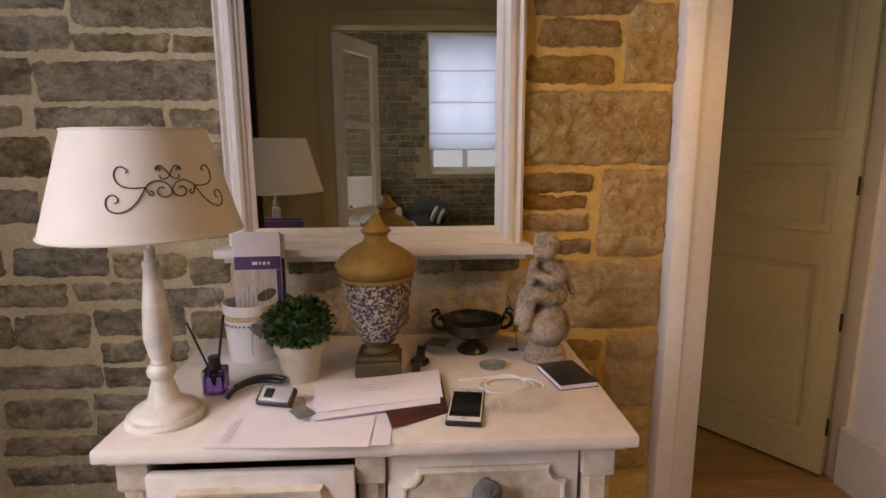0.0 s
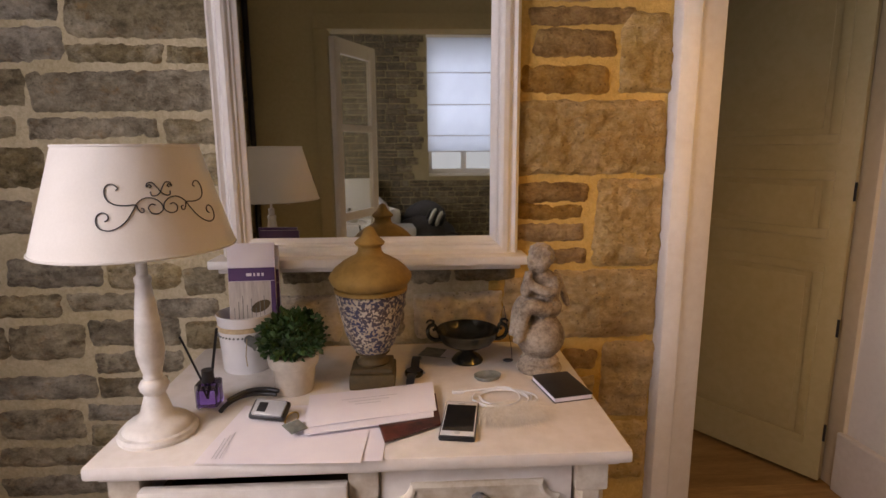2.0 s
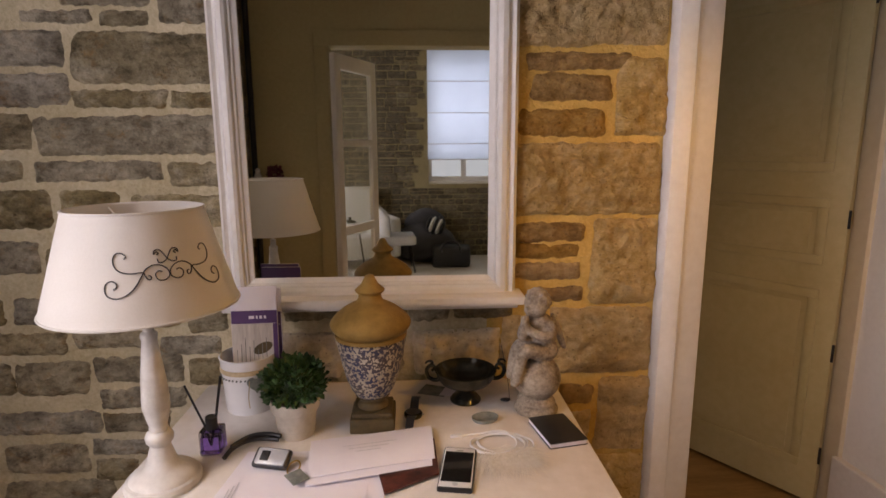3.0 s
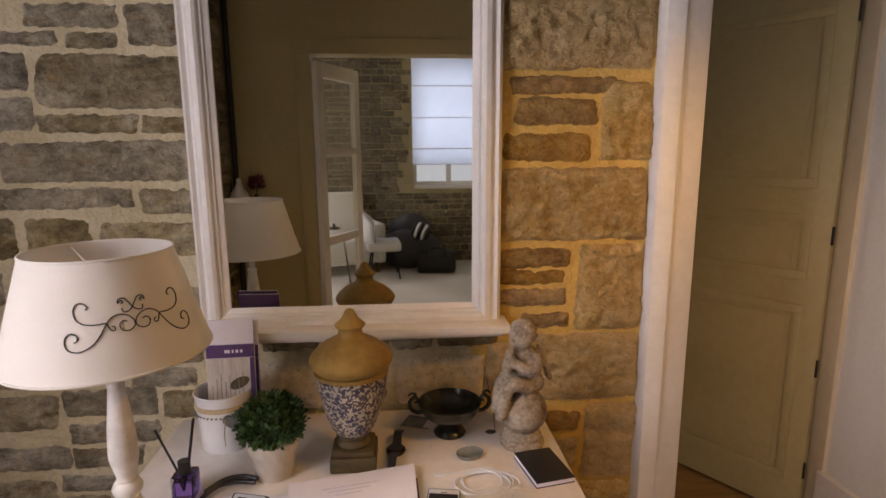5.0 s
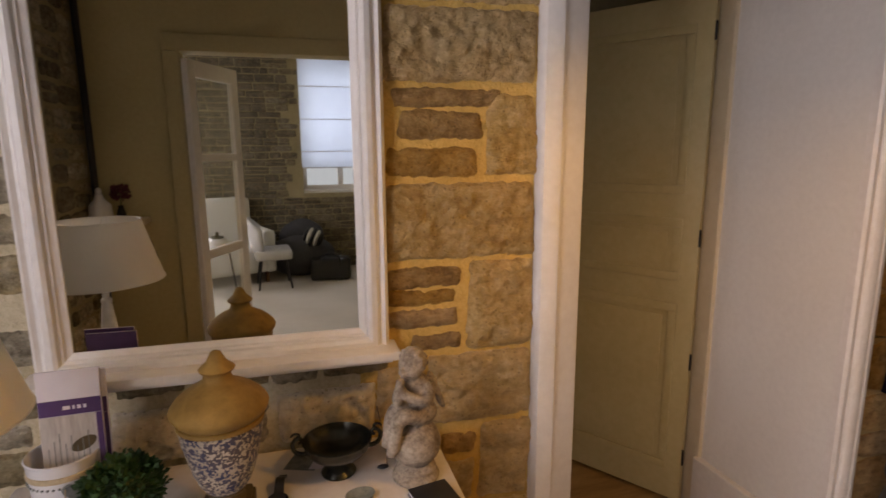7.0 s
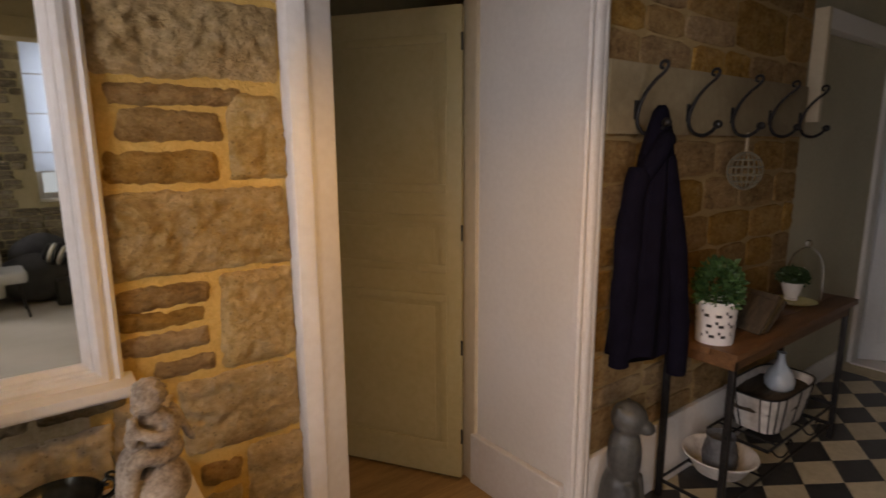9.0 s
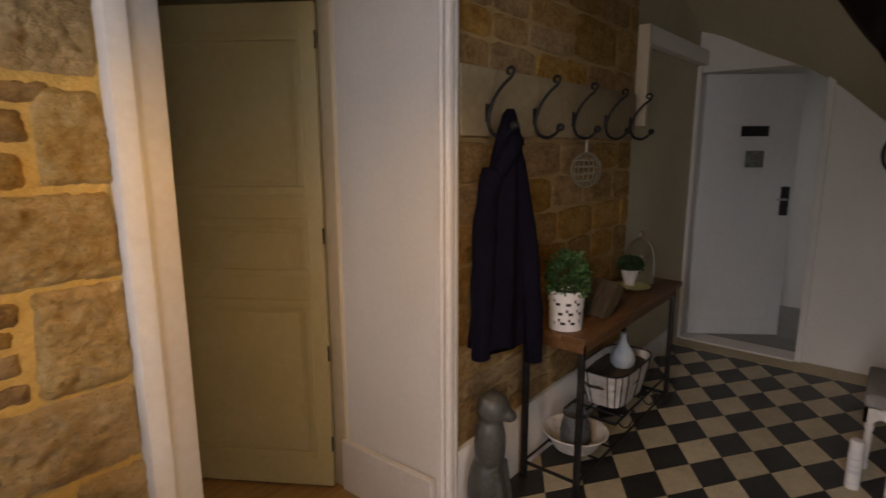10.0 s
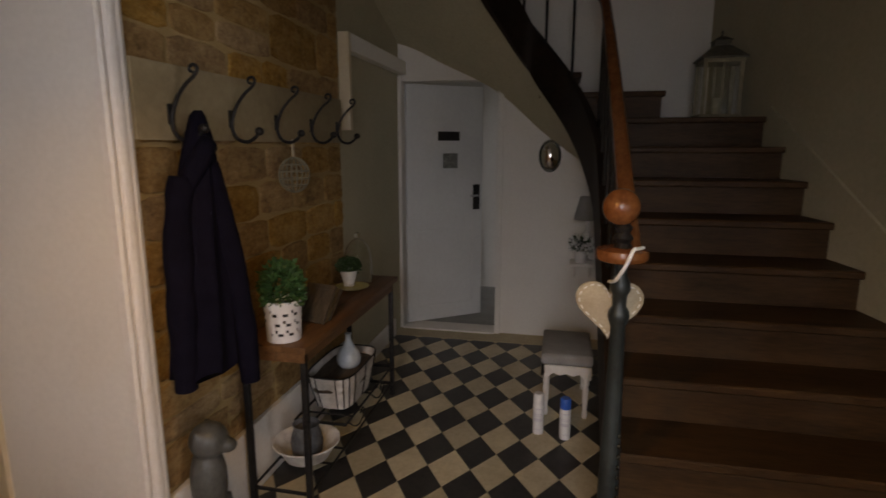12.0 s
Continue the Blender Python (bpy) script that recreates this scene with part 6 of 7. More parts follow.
stand = thing("wall_shelf", pose(4.72, -0.15, 0), "small white wall shelf beneath the stairs", "shelf")
part("board", box(-0.11, 0.108, -0.11, 0.10, 0.662, 0.685, 0.005), WHITE, stand, smooth=30)
for s_ in (-0.06, 0.06):
    part("bracket", slab([(0, 0), (0.15, 0), (0.03, -0.10), (0, -0.13)], -0.010, 0.010, 0.002, m=Matrix.Translation((0.108, s_, 0.662)) @ Matrix.Rotation(math.pi, 4, "Z") @ X90), WHITE, stand, smooth=30)
small_lamp = thing("table_lamp", pose(4.73, -0.17, 0.685), "small table lamp with a grey shade and pale foot", "lamp")
part("foot", lathe([(0, 0), (0.050, 0), (0.050, 0.012), (0.016, 0.03), (0.020, 0.14), (0.032, 0.20), (0.016, 0.27), (0.010, 0.36), (0, 0.36)], 24), LAMPWOOD, small_lamp, smooth=50)
part("shade", lathe([(0.105, 0.34), (0.062, 0.52), (0.060, 0.52), (0.103, 0.34), (0.105, 0.34)], 36), GREYCLOTH, small_lamp, "grey fabric shade", 60)
flowers = thing("flower_pot", pose(4.68, -0.13, 0.685), "white flowers in a small pale pot", "flowers")
part("pot", lathe([(0, 0), (0.040, 0), (0.055, 0.09), (0.058, 0.10), (0.05, 0.10), (0, 0.085)], 28), CERAMIC, flowers, smooth=40)
part("blossom", leaves((0, 0, 0.14), (0.085, 0.085, 0.075), 260, 0.040, 41, -0.6), FLOWERWHITE, flowers, "white petals")
part("foliage", leaves((0, 0, 0.14), (0.080, 0.080, 0.06), 160, 0.040, 42, -0.6), LEAF2, flowers)

# ---- newel, rail and heart ----
newel = thing("newel_post", pose(1.975, -0.155, 0), "dark green iron newel post with a varnished wooden ball", "newel")
part("shaft", lathe([(0, 0), (0.040, 0), (0.040, 0.03), (0.036, 0.06), (0.032, 0.20), (0.033, 0.50), (0.027, 0.80), (0.022, 1.05), (0.030, 1.07), (0.033, 1.085), (0.030, 1.10), (0.021, 1.115), (0.023, 1.15), (0.031, 1.165), (0.029, 1.19), (0.018, 1.21), (0.018, 1.255), (0, 1.255)], 20), GREENIRON, newel, "cast iron shaft", 50)
bm = None
for k in range(16):
    z = 0.16 + 0.036 * k
    bm = ball((-0.026, -0.022, z), (0.0055, 0.0055, 0.0085), 8, bm=bm)
part("beading", bm, PEWTER, newel, "row of cast beads", 60)
part("disc", lathe([(0, 1.255), (0.066, 1.255), (0.076, 1.262), (0.078, 1.275), (0.074, 1.290), (0.050, 1.297), (0, 1.297)], 36), RAILWOOD, newel, "varnished wooden disc", 50)
part("neck", lathe([(0, 1.297), (0.028, 1.297), (0.020, 1.31), (0.030, 1.325), (0.018, 1.340), (0.026, 1.356), (0.018, 1.366), (0, 1.368)], 24), IRON, newel, "dark turned neck", 40)
part("ball_finial", ball((0, 0.010, 1.416), (0.055, 0.055, 0.055), 32), RAILWOOD, newel, "varnished wooden ball", 180)

rail = thing("handrail", pose(0, 0, 0), "varnished wooden handrail over dark iron balusters", "handrail")
RP = [(1.985, -0.185, 1.275), (2.15, -0.185, 1.37), (2.8, -0.183, 1.79), (3.5, -0.175, 2.235), (3.85, -0.15, 2.47), (4.15, 0.0, 2.72), (4.36, 0.27, 3.03), (4.24, 0.48, 3.32), (4.06, 0.63, 3.52)]
path = smooth_path(RP, 6)
own = bmesh.new()
prof = [(-0.026, -0.018), (-0.030, 0.0), (-0.026, 0.016), (-0.012, 0.026), (0.012, 0.026), (0.026, 0.016), (0.030, 0.0), (0.026, -0.018)]
rings = []
for i, p in enumerate(path):
    t = path[min(i + 1, len(path) - 1)] - path[max(i - 1, 0)]
    s = Vector((-t.y, t.x, 0)).normalized()
    u = t.normalized().cross(s) * -1
    u = u if u.z > 0 else -u
    rings.append([own.verts.new(p + s * o + u * q) for o, q in prof])
for a, c in zip(rings, rings[1:]):
    for k in range(8):
        own.faces.new((a[k], a[(k + 1) % 8], c[(k + 1) % 8], c[k]))
own.faces.new(rings[0])
own.faces.new(rings[-1])
part("rail", own, RAILWOOD, rail, "varnished brown rail", 50)
for k in range(8):
    x, z0 = 2.20 + 0.25 * k, 0.57 + 0.17 * k
    zt = 1.37 + (x - 2.15) * 0.642 - 0.02
    bm = tube([(x, -0.175, z0), (x, -0.178, zt)], 0.009, 8)
    part("baluster", bm, IRON, rail, "dark iron baluster", 60)
for (x, y, z0, zt) in ((4.13, 0.0, 2.02, 2.68), (4.30, 0.18, 2.28, 2.90), (4.35, 0.34, 2.46, 3.10), (4.22, 0.50, 2.74, 3.32)):
    part("baluster", tube([(x, y, z0), (x, y, zt)], 0.009, 8), IRON, rail, "dark iron baluster", 60)

heart = thing("hanging_heart", pose(2.005, -0.128, 1.105, 0, 0, -88), "pale felt heart with white stitching hanging from the newel", "heart ornament")
part("felt", slab(heart_outline(0.205, 48), -0.008, 0.008, 0.004, m=X90), HEARTCLOTH, heart, smooth=60)
st = heart_outline(0.182, 60)
for k in range(0, 60, 2):
    (xa, za), (xb, zb) = st[k], st[(k + 1) % 60]
    part("stitch", tube([(xa, -0.009, za), (xb, -0.009, zb)], 0.0018, 5), FLOWERWHITE, heart)
ribbon = thing("ribbon", pose(1.93, -0.155, 1.297), "white ribbon tied over the wooden disc", "ribbon")
part("band", tube(smooth_path([(0.075, 0.03, -0.115), (-0.010, 0.02, -0.09), (-0.034, -0.004, -0.04), (-0.030, -0.022, 0.004), (0.000, -0.040, 0.004), (0.02, -0.055, 0.004)], 5), 0.0055, 6), FLOWERWHITE, ribbon, smooth=60)

lantern = thing("lantern", pose(4.18, -0.905, 1.76) @ Matrix.Diagonal((0.80, 0.80, 0.94, 1)), "large greyed wooden lantern with a dark pitched roof", "lantern")
for sx in (-1, 1):
    for sy in (-1, 1):
        part("post", box(sx * 0.13 - 0.014, sx * 0.13 + 0.014, sy * 0.13 - 0.014, sy * 0.13 + 0.014, 0.03, 0.36, 0.002), LANTERNWOOD, lantern)
part("base", box(-0.155, 0.155, -0.155, 0.155, 0, 0.03, 0.004), LANTERNWOOD, lantern, smooth=30)
part("top_frame", box(-0.150, 0.150, -0.150, 0.150, 0.36, 0.385, 0.004), LANTERNWOOD, lantern, smooth=30)
for a in range(4):
    mm = Matrix.Rotation(a * math.pi / 2, 4, "Z")
    p = part("pane", box(-0.116, 0.116, -0.132, -0.130, 0.03, 0.36, m=mm), GLASS, lantern)
    p.visible_shadow = False
    part("bar", box(-0.006, 0.006, -0.138, -0.133, 0.03, 0.36, m=mm), LANTERNWOOD, lantern)
own = bmesh.new()
rg = [[own.verts.new((r * sx, r * sy, z)) for sx, sy in ((-1, -1), (1, -1), (1, 1), (-1, 1))] for r, z in ((0.165, 0.385), (0.165, 0.395), (0.060, 0.475), (0.060, 0.505), (0.070, 0.508), (0.022, 0.535))]
for a, c in zip(rg, rg[1:]):
    for k in range(4):
        own.faces.new((a[k], a[(k + 1) % 4], c[(k + 1) % 4], c[k]))
own.faces.new(rg[0][::-1])
own.faces.new(rg[-1])
part("roof", own, ROOFTIN, lantern, "dark pitched roof", 20)
part("ring", tube([(0.02 * math.cos(t), 0, 0.552 + 0.02 * math.sin(t)) for t in (2 * math.pi * k / 20 for k in range(20))], 0.003, 6, closed=True), IRON, lantern, smooth=60)
part("candle", lathe([(0, 0.03), (0.04, 0.03), (0.04, 0.14), (0.03, 0.145), (0, 0.14)], 24), LANTERNWOOD, lantern, "dull beige candle", 40)

# unseen pendant, made up; its opaque shade keeps the warm light low
lampc = thing("added_pendant_lamp", pose(0.95, 0.55, 2.75), "added dark metal pendant lamp, out of view, warming the hall", "lamp")
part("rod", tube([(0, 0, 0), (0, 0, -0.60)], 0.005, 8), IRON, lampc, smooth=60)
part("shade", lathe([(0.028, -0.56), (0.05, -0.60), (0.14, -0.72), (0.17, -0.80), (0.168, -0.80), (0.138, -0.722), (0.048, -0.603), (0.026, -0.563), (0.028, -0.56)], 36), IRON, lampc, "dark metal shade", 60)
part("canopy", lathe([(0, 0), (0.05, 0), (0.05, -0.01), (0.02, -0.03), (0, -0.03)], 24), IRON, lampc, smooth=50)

# ---- back-room pipes seen through the far door ----
pipe = thing("wall_pipe", pose(6.38, 0.30, 0), "white pipe with a dark valve on the wall beyond the door", "pipe")
part("tube", tube([(0, 0, 0), (0, 0, 2.4)], 0.02, 10), WHITE, pipe, smooth=60)
part("valve", ball((-0.03, 0, 0.95), (0.03, 0.03, 0.03), 12), BLACK, pipe, smooth=180)

# ---- hall side shelf seen in the mirror ----
shelf = thing("mantel_shelf", pose(0, 0, 0), "beige mantel shelf on the plastered wall", "shelf")
part("board", box(-1.120, -0.80, -1.142, -0.96, 1.12, 1.155, 0.006), CREAM, shelf, smooth=30)
for x in (-1.05, -0.88):
    part("bracket", slab([(0, 0), (0.14, 0), (0.03, -0.12), (0, -0.14)], -0.012, 0.012, 0.002, m=Matrix.Translation((x, -1.142, 1.12)) @ Matrix.Rotation(math.pi / 2, 4, "Z") @ X90), CREAM, shelf, smooth=30)
bt = thing("decanter", pose(-1.045, -1.03, 1.155), "pale stoppered bottle on the mantel shelf", "bottle")
part("body", lathe([(0, 0), (0.06, 0), (0.065, 0.02), (0.06, 0.09), (0.03, 0.12), (0.02, 0.15), (0.024, 0.155), (0, 0.155)], 28), CERAMIC, bt, smooth=50)
part("stopper", ball((0, 0, 0.17), (0.018, 0.018, 0.022), 12), CERAMIC, bt, smooth=180)
rose = thing("dried_rose", pose(-0.94, -1.05, 1.155), "dark red dried flower in a small vase", "flowers")
part("vase", lathe([(0, 0), (0.02, 0), (0.026, 0.03), (0.014, 0.07), (0.017, 0.08), (0, 0.075)], 20), IRON, rose, smooth=50)
part("stem", tube([(0, 0, 0.06), (0.005, 0, 0.13)], 0.003, 6), LEAF2, rose)
part("petals", leaves((0.005, 0, 0.155), (0.045, 0.045, 0.04), 220, 0.024, 51, -0.8), REDPETAL, rose)
pole = thing("curtain_pole", pose(-1.085, -1.118, 0), "dark standing pole in the corner of the hall", "pole")
part("pole", tube([(0, 0, 0), (0.0, 0.0, 2.74)], 0.020, 10), BLACK, pole, smooth=60)

# ---- living room seen in the mirror ----
chair = thing("lounge_chair", pose(-0.20, -3.86, 0, 0, 0, 84) @ Matrix.Diagonal((0.82, 0.82, 0.99, 1)), "pale grey rounded lounge chair with slim legs", "chair")
own = box(-0.30, 0.30, -0.28, 0.28, 0.34, 0.45, 0.05)
for v in own.verts:
    r = math.hypot(v.co.x, v.co.y)
    if r > 0.30:
        k = 0.30 / r
        v.co.x, v.co.y = v.co.x * (0.4 + 0.6 * k), v.co.y * (0.4 + 0.6 * k)
part("seat", own, paint("pale_grey_fabric", (0.50, 0.50, 0.50), (0.62, 0.62, 0.62), 0.9, fine=200, broad=8, bump=0.3), chair, "pale grey seat", 60)
own = bmesh.new()
grid = []
for i in range(13):
    a = radians(-60 + 120 * i / 12)
    row = []
    for j in range(7):
        z = 0.42 + 0.40 * j / 6
        r = 0.28 + 0.07 * j / 6
        top = 1 - 0.35 * (abs(i - 6) / 6) ** 2 * (j / 6)
        row.append(own.verts.new((r * math.sin(a), r * math.cos(a), 0.42 + (z - 0.42) * top)))
    grid.append(row)
for i in range(12):
    for j in range(6):
        own.faces.new((grid[i][j], grid[i + 1][j], grid[i + 1][j + 1], grid[i][j + 1]))
bk = part("backrest", own, bpy.data.materials["pale_grey_fabric"], chair, "curved pale backrest", 60)
sd = bk.modifiers.new("thickness", "SOLIDIFY")
sd.thickness = 0.05
for sx in (-1, 1):
    for sy in (-1, 1):
        part("leg", tube([(sx * 0.17, sy * 0.16, 0.34), (sx * 0.23, sy * 0.22, 0.0)], 0.013, 8), IRON, chair, smooth=60)

pouf = thing("bean_bag", pose(0.12, -4.41, 0), "dark slumped bean bag against the stone wall", "bean bag")
own = ball((0, 0, 0.24), (0.42, 0.34, 0.26), 28)
ball((0.02, -0.12, 0.48), (0.28, 0.18, 0.20), 22, own)
part("bag", wobble(own, 0.03, 4), paint("dark_grey_cloth", (0.03, 0.03, 0.034), (0.07, 0.07, 0.075), 0.95, fine=120, broad=6, bump=0.4), pouf, smooth=180)
cush = thing("striped_cushion", pose(0.27, -4.20, 0.50, 30, 20, 15), "small black and white striped cushion on the bean bag", "cushion")
for k in range(5):
    part("stripe", ball((0.0 + 0.045 * (k - 2), 0, 0), (0.030, 0.10 - 0.012 * abs(k - 2), 0.13 - 0.02 * abs(k - 2)), 14), (FLOWERWHITE if k % 2 else BLACK), cush, smooth=180)
bag = thing("travel_bag", pose(0.46, -4.05, 0, 0, 0, 6), "black travel bag standing on the carpet", "bag")
part("body", wobble(box(-0.24, 0.24, -0.13, 0.13, 0, 0.27, 0.05), 0.008, 9), BLACK, bag, smooth=60)
part("strap", tube(smooth_path([(-0.12, 0.13, 0.20), (-0.10, 0.15, 0.30), (0.0, 0.12, 0.34), (0.10, 0.15, 0.30), (0.12, 0.13, 0.20)], 5), 0.012, 8), BLACK, bag, smooth=60)

rtable = thing("side_table", pose(-0.80, -3.55, 0), "small round metal side table with slim legs", "table")
part("tabletop", lathe([(0, 0.52), (0.24, 0.52), (0.25, 0.53), (0.24, 0.54), (0, 0.54)], 36), CERAMIC, rtable, smooth=50)
for k in range(3):
    a = 2 * math.pi * k / 3
    part("leg", tube([(0.16 * math.cos(a), 0.16 * math.sin(a), 0.52), (0.22 * math.cos(a), 0.22 * math.sin(a), 0.0)], 0.010, 8), PEWTER, rtable, smooth=60)
jar = thing("glass_jar", pose(-0.74, -3.52, 0.54), "pale ceramic jar with a lid on the side table", "jar")
part("body", lathe([(0, 0), (0.09, 0), (0.10, 0.03), (0.10, 0.08), (0.08, 0.10), (0, 0.10)], 28), CERAMIC, jar, smooth=50)
part("lid", lathe([(0, 0.10), (0.07, 0.10), (0.06, 0.12), (0.015, 0.13), (0.018, 0.16), (0, 0.165)], 28), PEWTER, jar, smooth=50)
arm = thing("armchair", pose(-0.72, -4.25, 0, 0, 0, 160), "white armchair with a draped back near the window", "armchair")
own = box(-0.36, 0.36, -0.34, 0.34, 0.12, 0.44, 0.06)
part("seat", own, FLOWERWHITE, arm, smooth=60)
part("backrest", box(-0.36, 0.36, 0.22, 0.40, 0.40, 0.98, 0.07), FLOWERWHITE, arm, smooth=60)
for s in (-1, 1):
    part("armrest", box(s * 0.40 - 0.07, s * 0.40 + 0.07, -0.34, 0.36, 0.12, 0.62, 0.05), FLOWERWHITE, arm, smooth=60)
    for y in (-0.28, 0.30):
        part("leg", box(s * 0.36 - 0.02, s * 0.36 + 0.02, y - 0.02, y + 0.02, 0, 0.12), TABLEWOOD, arm)


# ---- stones of the walls ----
def stone_mesh(seed, w=1.0, h=1.0, d=1.0, n=18, corner=5.0, rough=0.05):
    """A roughly squared stone facing -y, centred, w wide, h high, standing d proud."""
    rnd = random.Random(seed)
    own = bmesh.new()
    lobes = [(rnd.uniform(-1, 1), rnd.uniform(0, 6.3)) for _ in range(6)]

    def edge(a):
        c, s = math.cos(a), math.sin(a)
        r = (abs(c) ** corner + abs(s) ** corner) ** (-1 / corner)
        k = 1 + rough * sum(q * math.sin((i + 2) * a + p) for i, (q, p) in enumerate(lobes)) * 0.6
        return c * r * k * 0.5, s * r * k * 0.5

    rings = []
    steps = [(1.0, 0.6), (0.995, -0.20), (0.975, -0.62), (0.94, -0.88)]
    steps += [(0.80, -1.0), (0.45, -1.0)]
    for k, y in steps:
        ring = []
        for i in range(n):
            x, z = edge(2 * math.pi * i / n)
            out = y
            if k < 0.97:
                out += rnd.uniform(-0.22, 0.22)
            ring.append(own.verts.new((x * k * w, out * d, z * k * h)))
        rings.append(ring)
    for a, c in zip(rings, rings[1:]):
        for i in range(n):
            own.faces.new((a[i], a[(i + 1) % n], c[(i + 1) % n], c[i]))
    mid = own.verts.new((0, -1.0 * d, 0))
    for i in range(n):
        own.faces.new((rings[-1][i], rings[-1][(i + 1) % n], mid))
    return own


def rough_stone(seed, w, h, proud, rugged, corner):
    """A hewn stone facing -y: a domed face that dips into the mortar at an uneven edge."""
    rnd = random.Random(seed)
    step = 0.0055
    nx, nz = max(8, int((w + 0.03) / step)), max(6, int((h + 0.03) / step))
    skew, lean = rnd.uniform(-0.05, 0.05), rnd.uniform(-0.10, 0.10)
    soft = min(w, h) * corner * rnd.uniform(0.6, 1.3)
    at = Vector((seed * 3.7, seed * 1.3, 0))
    own = bmesh.new()
    grid = []
    for i in range(nx + 1):
        row = []
        for j in range(nz + 1):
            x, z = (i / nx - 0.5) * (w + 0.03), (j / nz - 0.5) * (h + 0.03)
            p = Vector((x, z, 0)) + at
            n1, n2 = noise.noise_vector(p * 9), noise.noise_vector(p * 58)
            u = x * (1 + skew * 2 * z / h) + lean * z + 0.006 * n1.x + 0.0045 * n2.x
            v = z + skew * x * 0.16 + 0.0045 * n1.y + 0.0045 * n2.y
            qx, qz = abs(u) - w / 2 + soft, abs(v) - h / 2 + soft
            d = math.hypot(max(qx, 0), max(qz, 0)) + min(max(qx, qz), 0) - soft
            if d > 0:
                out = -1.4 * d
            else:
                k = 1 - math.exp(d / 0.010)
                f = noise.fractal(p * 24, 0.55, 2.1, 5)
                ridge = 1 - abs(noise.noise(p * 24 + Vector((9, 4, 0)))) * 2
                out = proud * k + k * (rugged * f + 0.5 * rugged * ridge - 0.3 * rugged)
            row.append(own.verts.new((x, -out, z)))
        grid.append(row)
    for i in range(nx):
        for j in range(nz):
            own.faces.new((grid[i][j], grid[i + 1][j], grid[i + 1][j + 1], grid[i][j + 1]))
    return own


def mortar_sheet(x0, x1, z0, z1, seed):
    """Trowelled mortar between the stones, standing a little uneven."""
    step = 0.007
    nx, nz = int((x1 - x0) / step), int((z1 - z0) / step)
    own = bmesh.new()
    grid = []
    for i in range(nx + 1):
        row = []
        for j in range(nz + 1):
            x, z = x0 + (x1 - x0) * i / nx, z0 + (z1 - z0) * j / nz
            p = Vector((x, z, 2.3))
            out = 0.0042 + 0.0036 * noise.noise(p * 9) + 0.0034 * noise.fractal(p * 46, 0.8, 2.0, 3)
            row.append(own.verts.new((x, NORTH - out, z)))
        grid.append(row)
    for i in range(nx):
        for j in range(nz):
            own.faces.new((grid[i][j], grid[i + 1][j], grid[i + 1][j + 1], grid[i][j + 1]))
    return own


part("mortar", mortar_sheet(-1.25, 0.2, 0.3, 2.2, 1), MORTAR, wall_north, "uneven pale lime mortar", 60)
part("mortar", mortar_sheet(0.2, 0.652, 0.3, 2.2, 2), GOLD_MORTAR, wall_gold, "uneven yellow mortar", 60)
RIGHT = [(0.274, 0.645, 1.715, 1.878), (0.291, 0.553, 1.659, 1.699), (0.307, 0.512, 1.584, 1.648), (0.522, 0.652, 1.497, 1.690), (0.270, 0.496, 1.497, 1.564), (0.270, 0.648, 1.299, 1.480), (0.270, 0.456, 1.229, 1.279), (0.270, 0.441, 1.184, 1.222), (0.270, 0.448, 1.126, 1.172), (0.476, 0.650, 1.058, 1.288), (0.328, 0.456, 1.065, 1.106)]
RIGHT_LOW = [(0.372, 0.648, 0.863, 1.048), (0.405, 0.500, 0.772, 0.828), (0.510, 0.652, 0.632, 0.848), (0.24, 0.36, 0.90, 1.03), (0.274, 0.648, 1.892, 2.05), (0.34, 0.49, 0.64, 0.75), (0.38, 0.648, 0.44, 0.615)]
LEFT = [(-0.795, -0.44, 1.626, 1.742), (-1.02, -0.805, 1.572, 1.650), (-0.802, -0.58, 1.569, 1.611), (-0.575, -0.44, 1.569, 1.608), (-0.896, -0.45, 1.458, 1.551), (-1.03, -0.902, 1.471, 1.556), (-1.06, -0.936, 1.396, 1.448), (-0.911, -0.609, 1.394, 1.443), (-0.590, -0.44, 1.380, 1.438), (-1.08, -0.882, 1.280, 1.373), (-0.86, -0.715, 1.290, 1.372), (-0.695, -0.44, 1.278, 1.358)]
LEFT_MID = [(-1.10, -0.925, 1.164, 1.246), (-0.915, -0.73, 1.125, 1.235), (-0.71, -0.56, 1.19, 1.26), (-0.55, -0.43, 1.12, 1.20), (-1.10, -1.03, 1.03, 1.10), (-1.014, -0.776, 1.028, 1.101), (-0.770, -0.587, 1.018, 1.086), (-0.580, -0.475, 1.002, 1.071), (-0.868, -0.680, 0.965, 1.008), (-0.655, -0.500, 0.940, 0.990), (-1.08, -0.890, 0.947, 1.008), (-0.830, -0.600, 0.869, 0.940), (-0.586, -0.475, 0.856, 0.926), (-1.028, -0.840, 0.835, 0.931), (-1.12, -1.035, 0.836, 0.930)]
LEFT_LOW = [(-0.827, -0.710, 0.795, 0.850), (-0.69, -0.60, 0.795, 0.852), (-1.12, -0.828, 0.726, 0.790), (-0.818, -0.650, 0.727, 0.783), (-0.861, -0.700, 0.662, 0.708), (-1.09, -0.868, 0.613, 0.699), (-0.855, -0.74, 0.588, 0.650), (-1.10, -0.811, 0.535, 0.590), (-1.10, -0.820, 0.450, 0.510)]
LEFT_HIGH = [(-0.80, -0.597, 1.800, 1.849), (-0.585, -0.44, 1.765, 1.852), (-0.720, -0.604, 1.755, 1.789), (-0.90, -0.735, 1.765, 1.79), (-1.08, -0.81, 1.665, 1.745)]
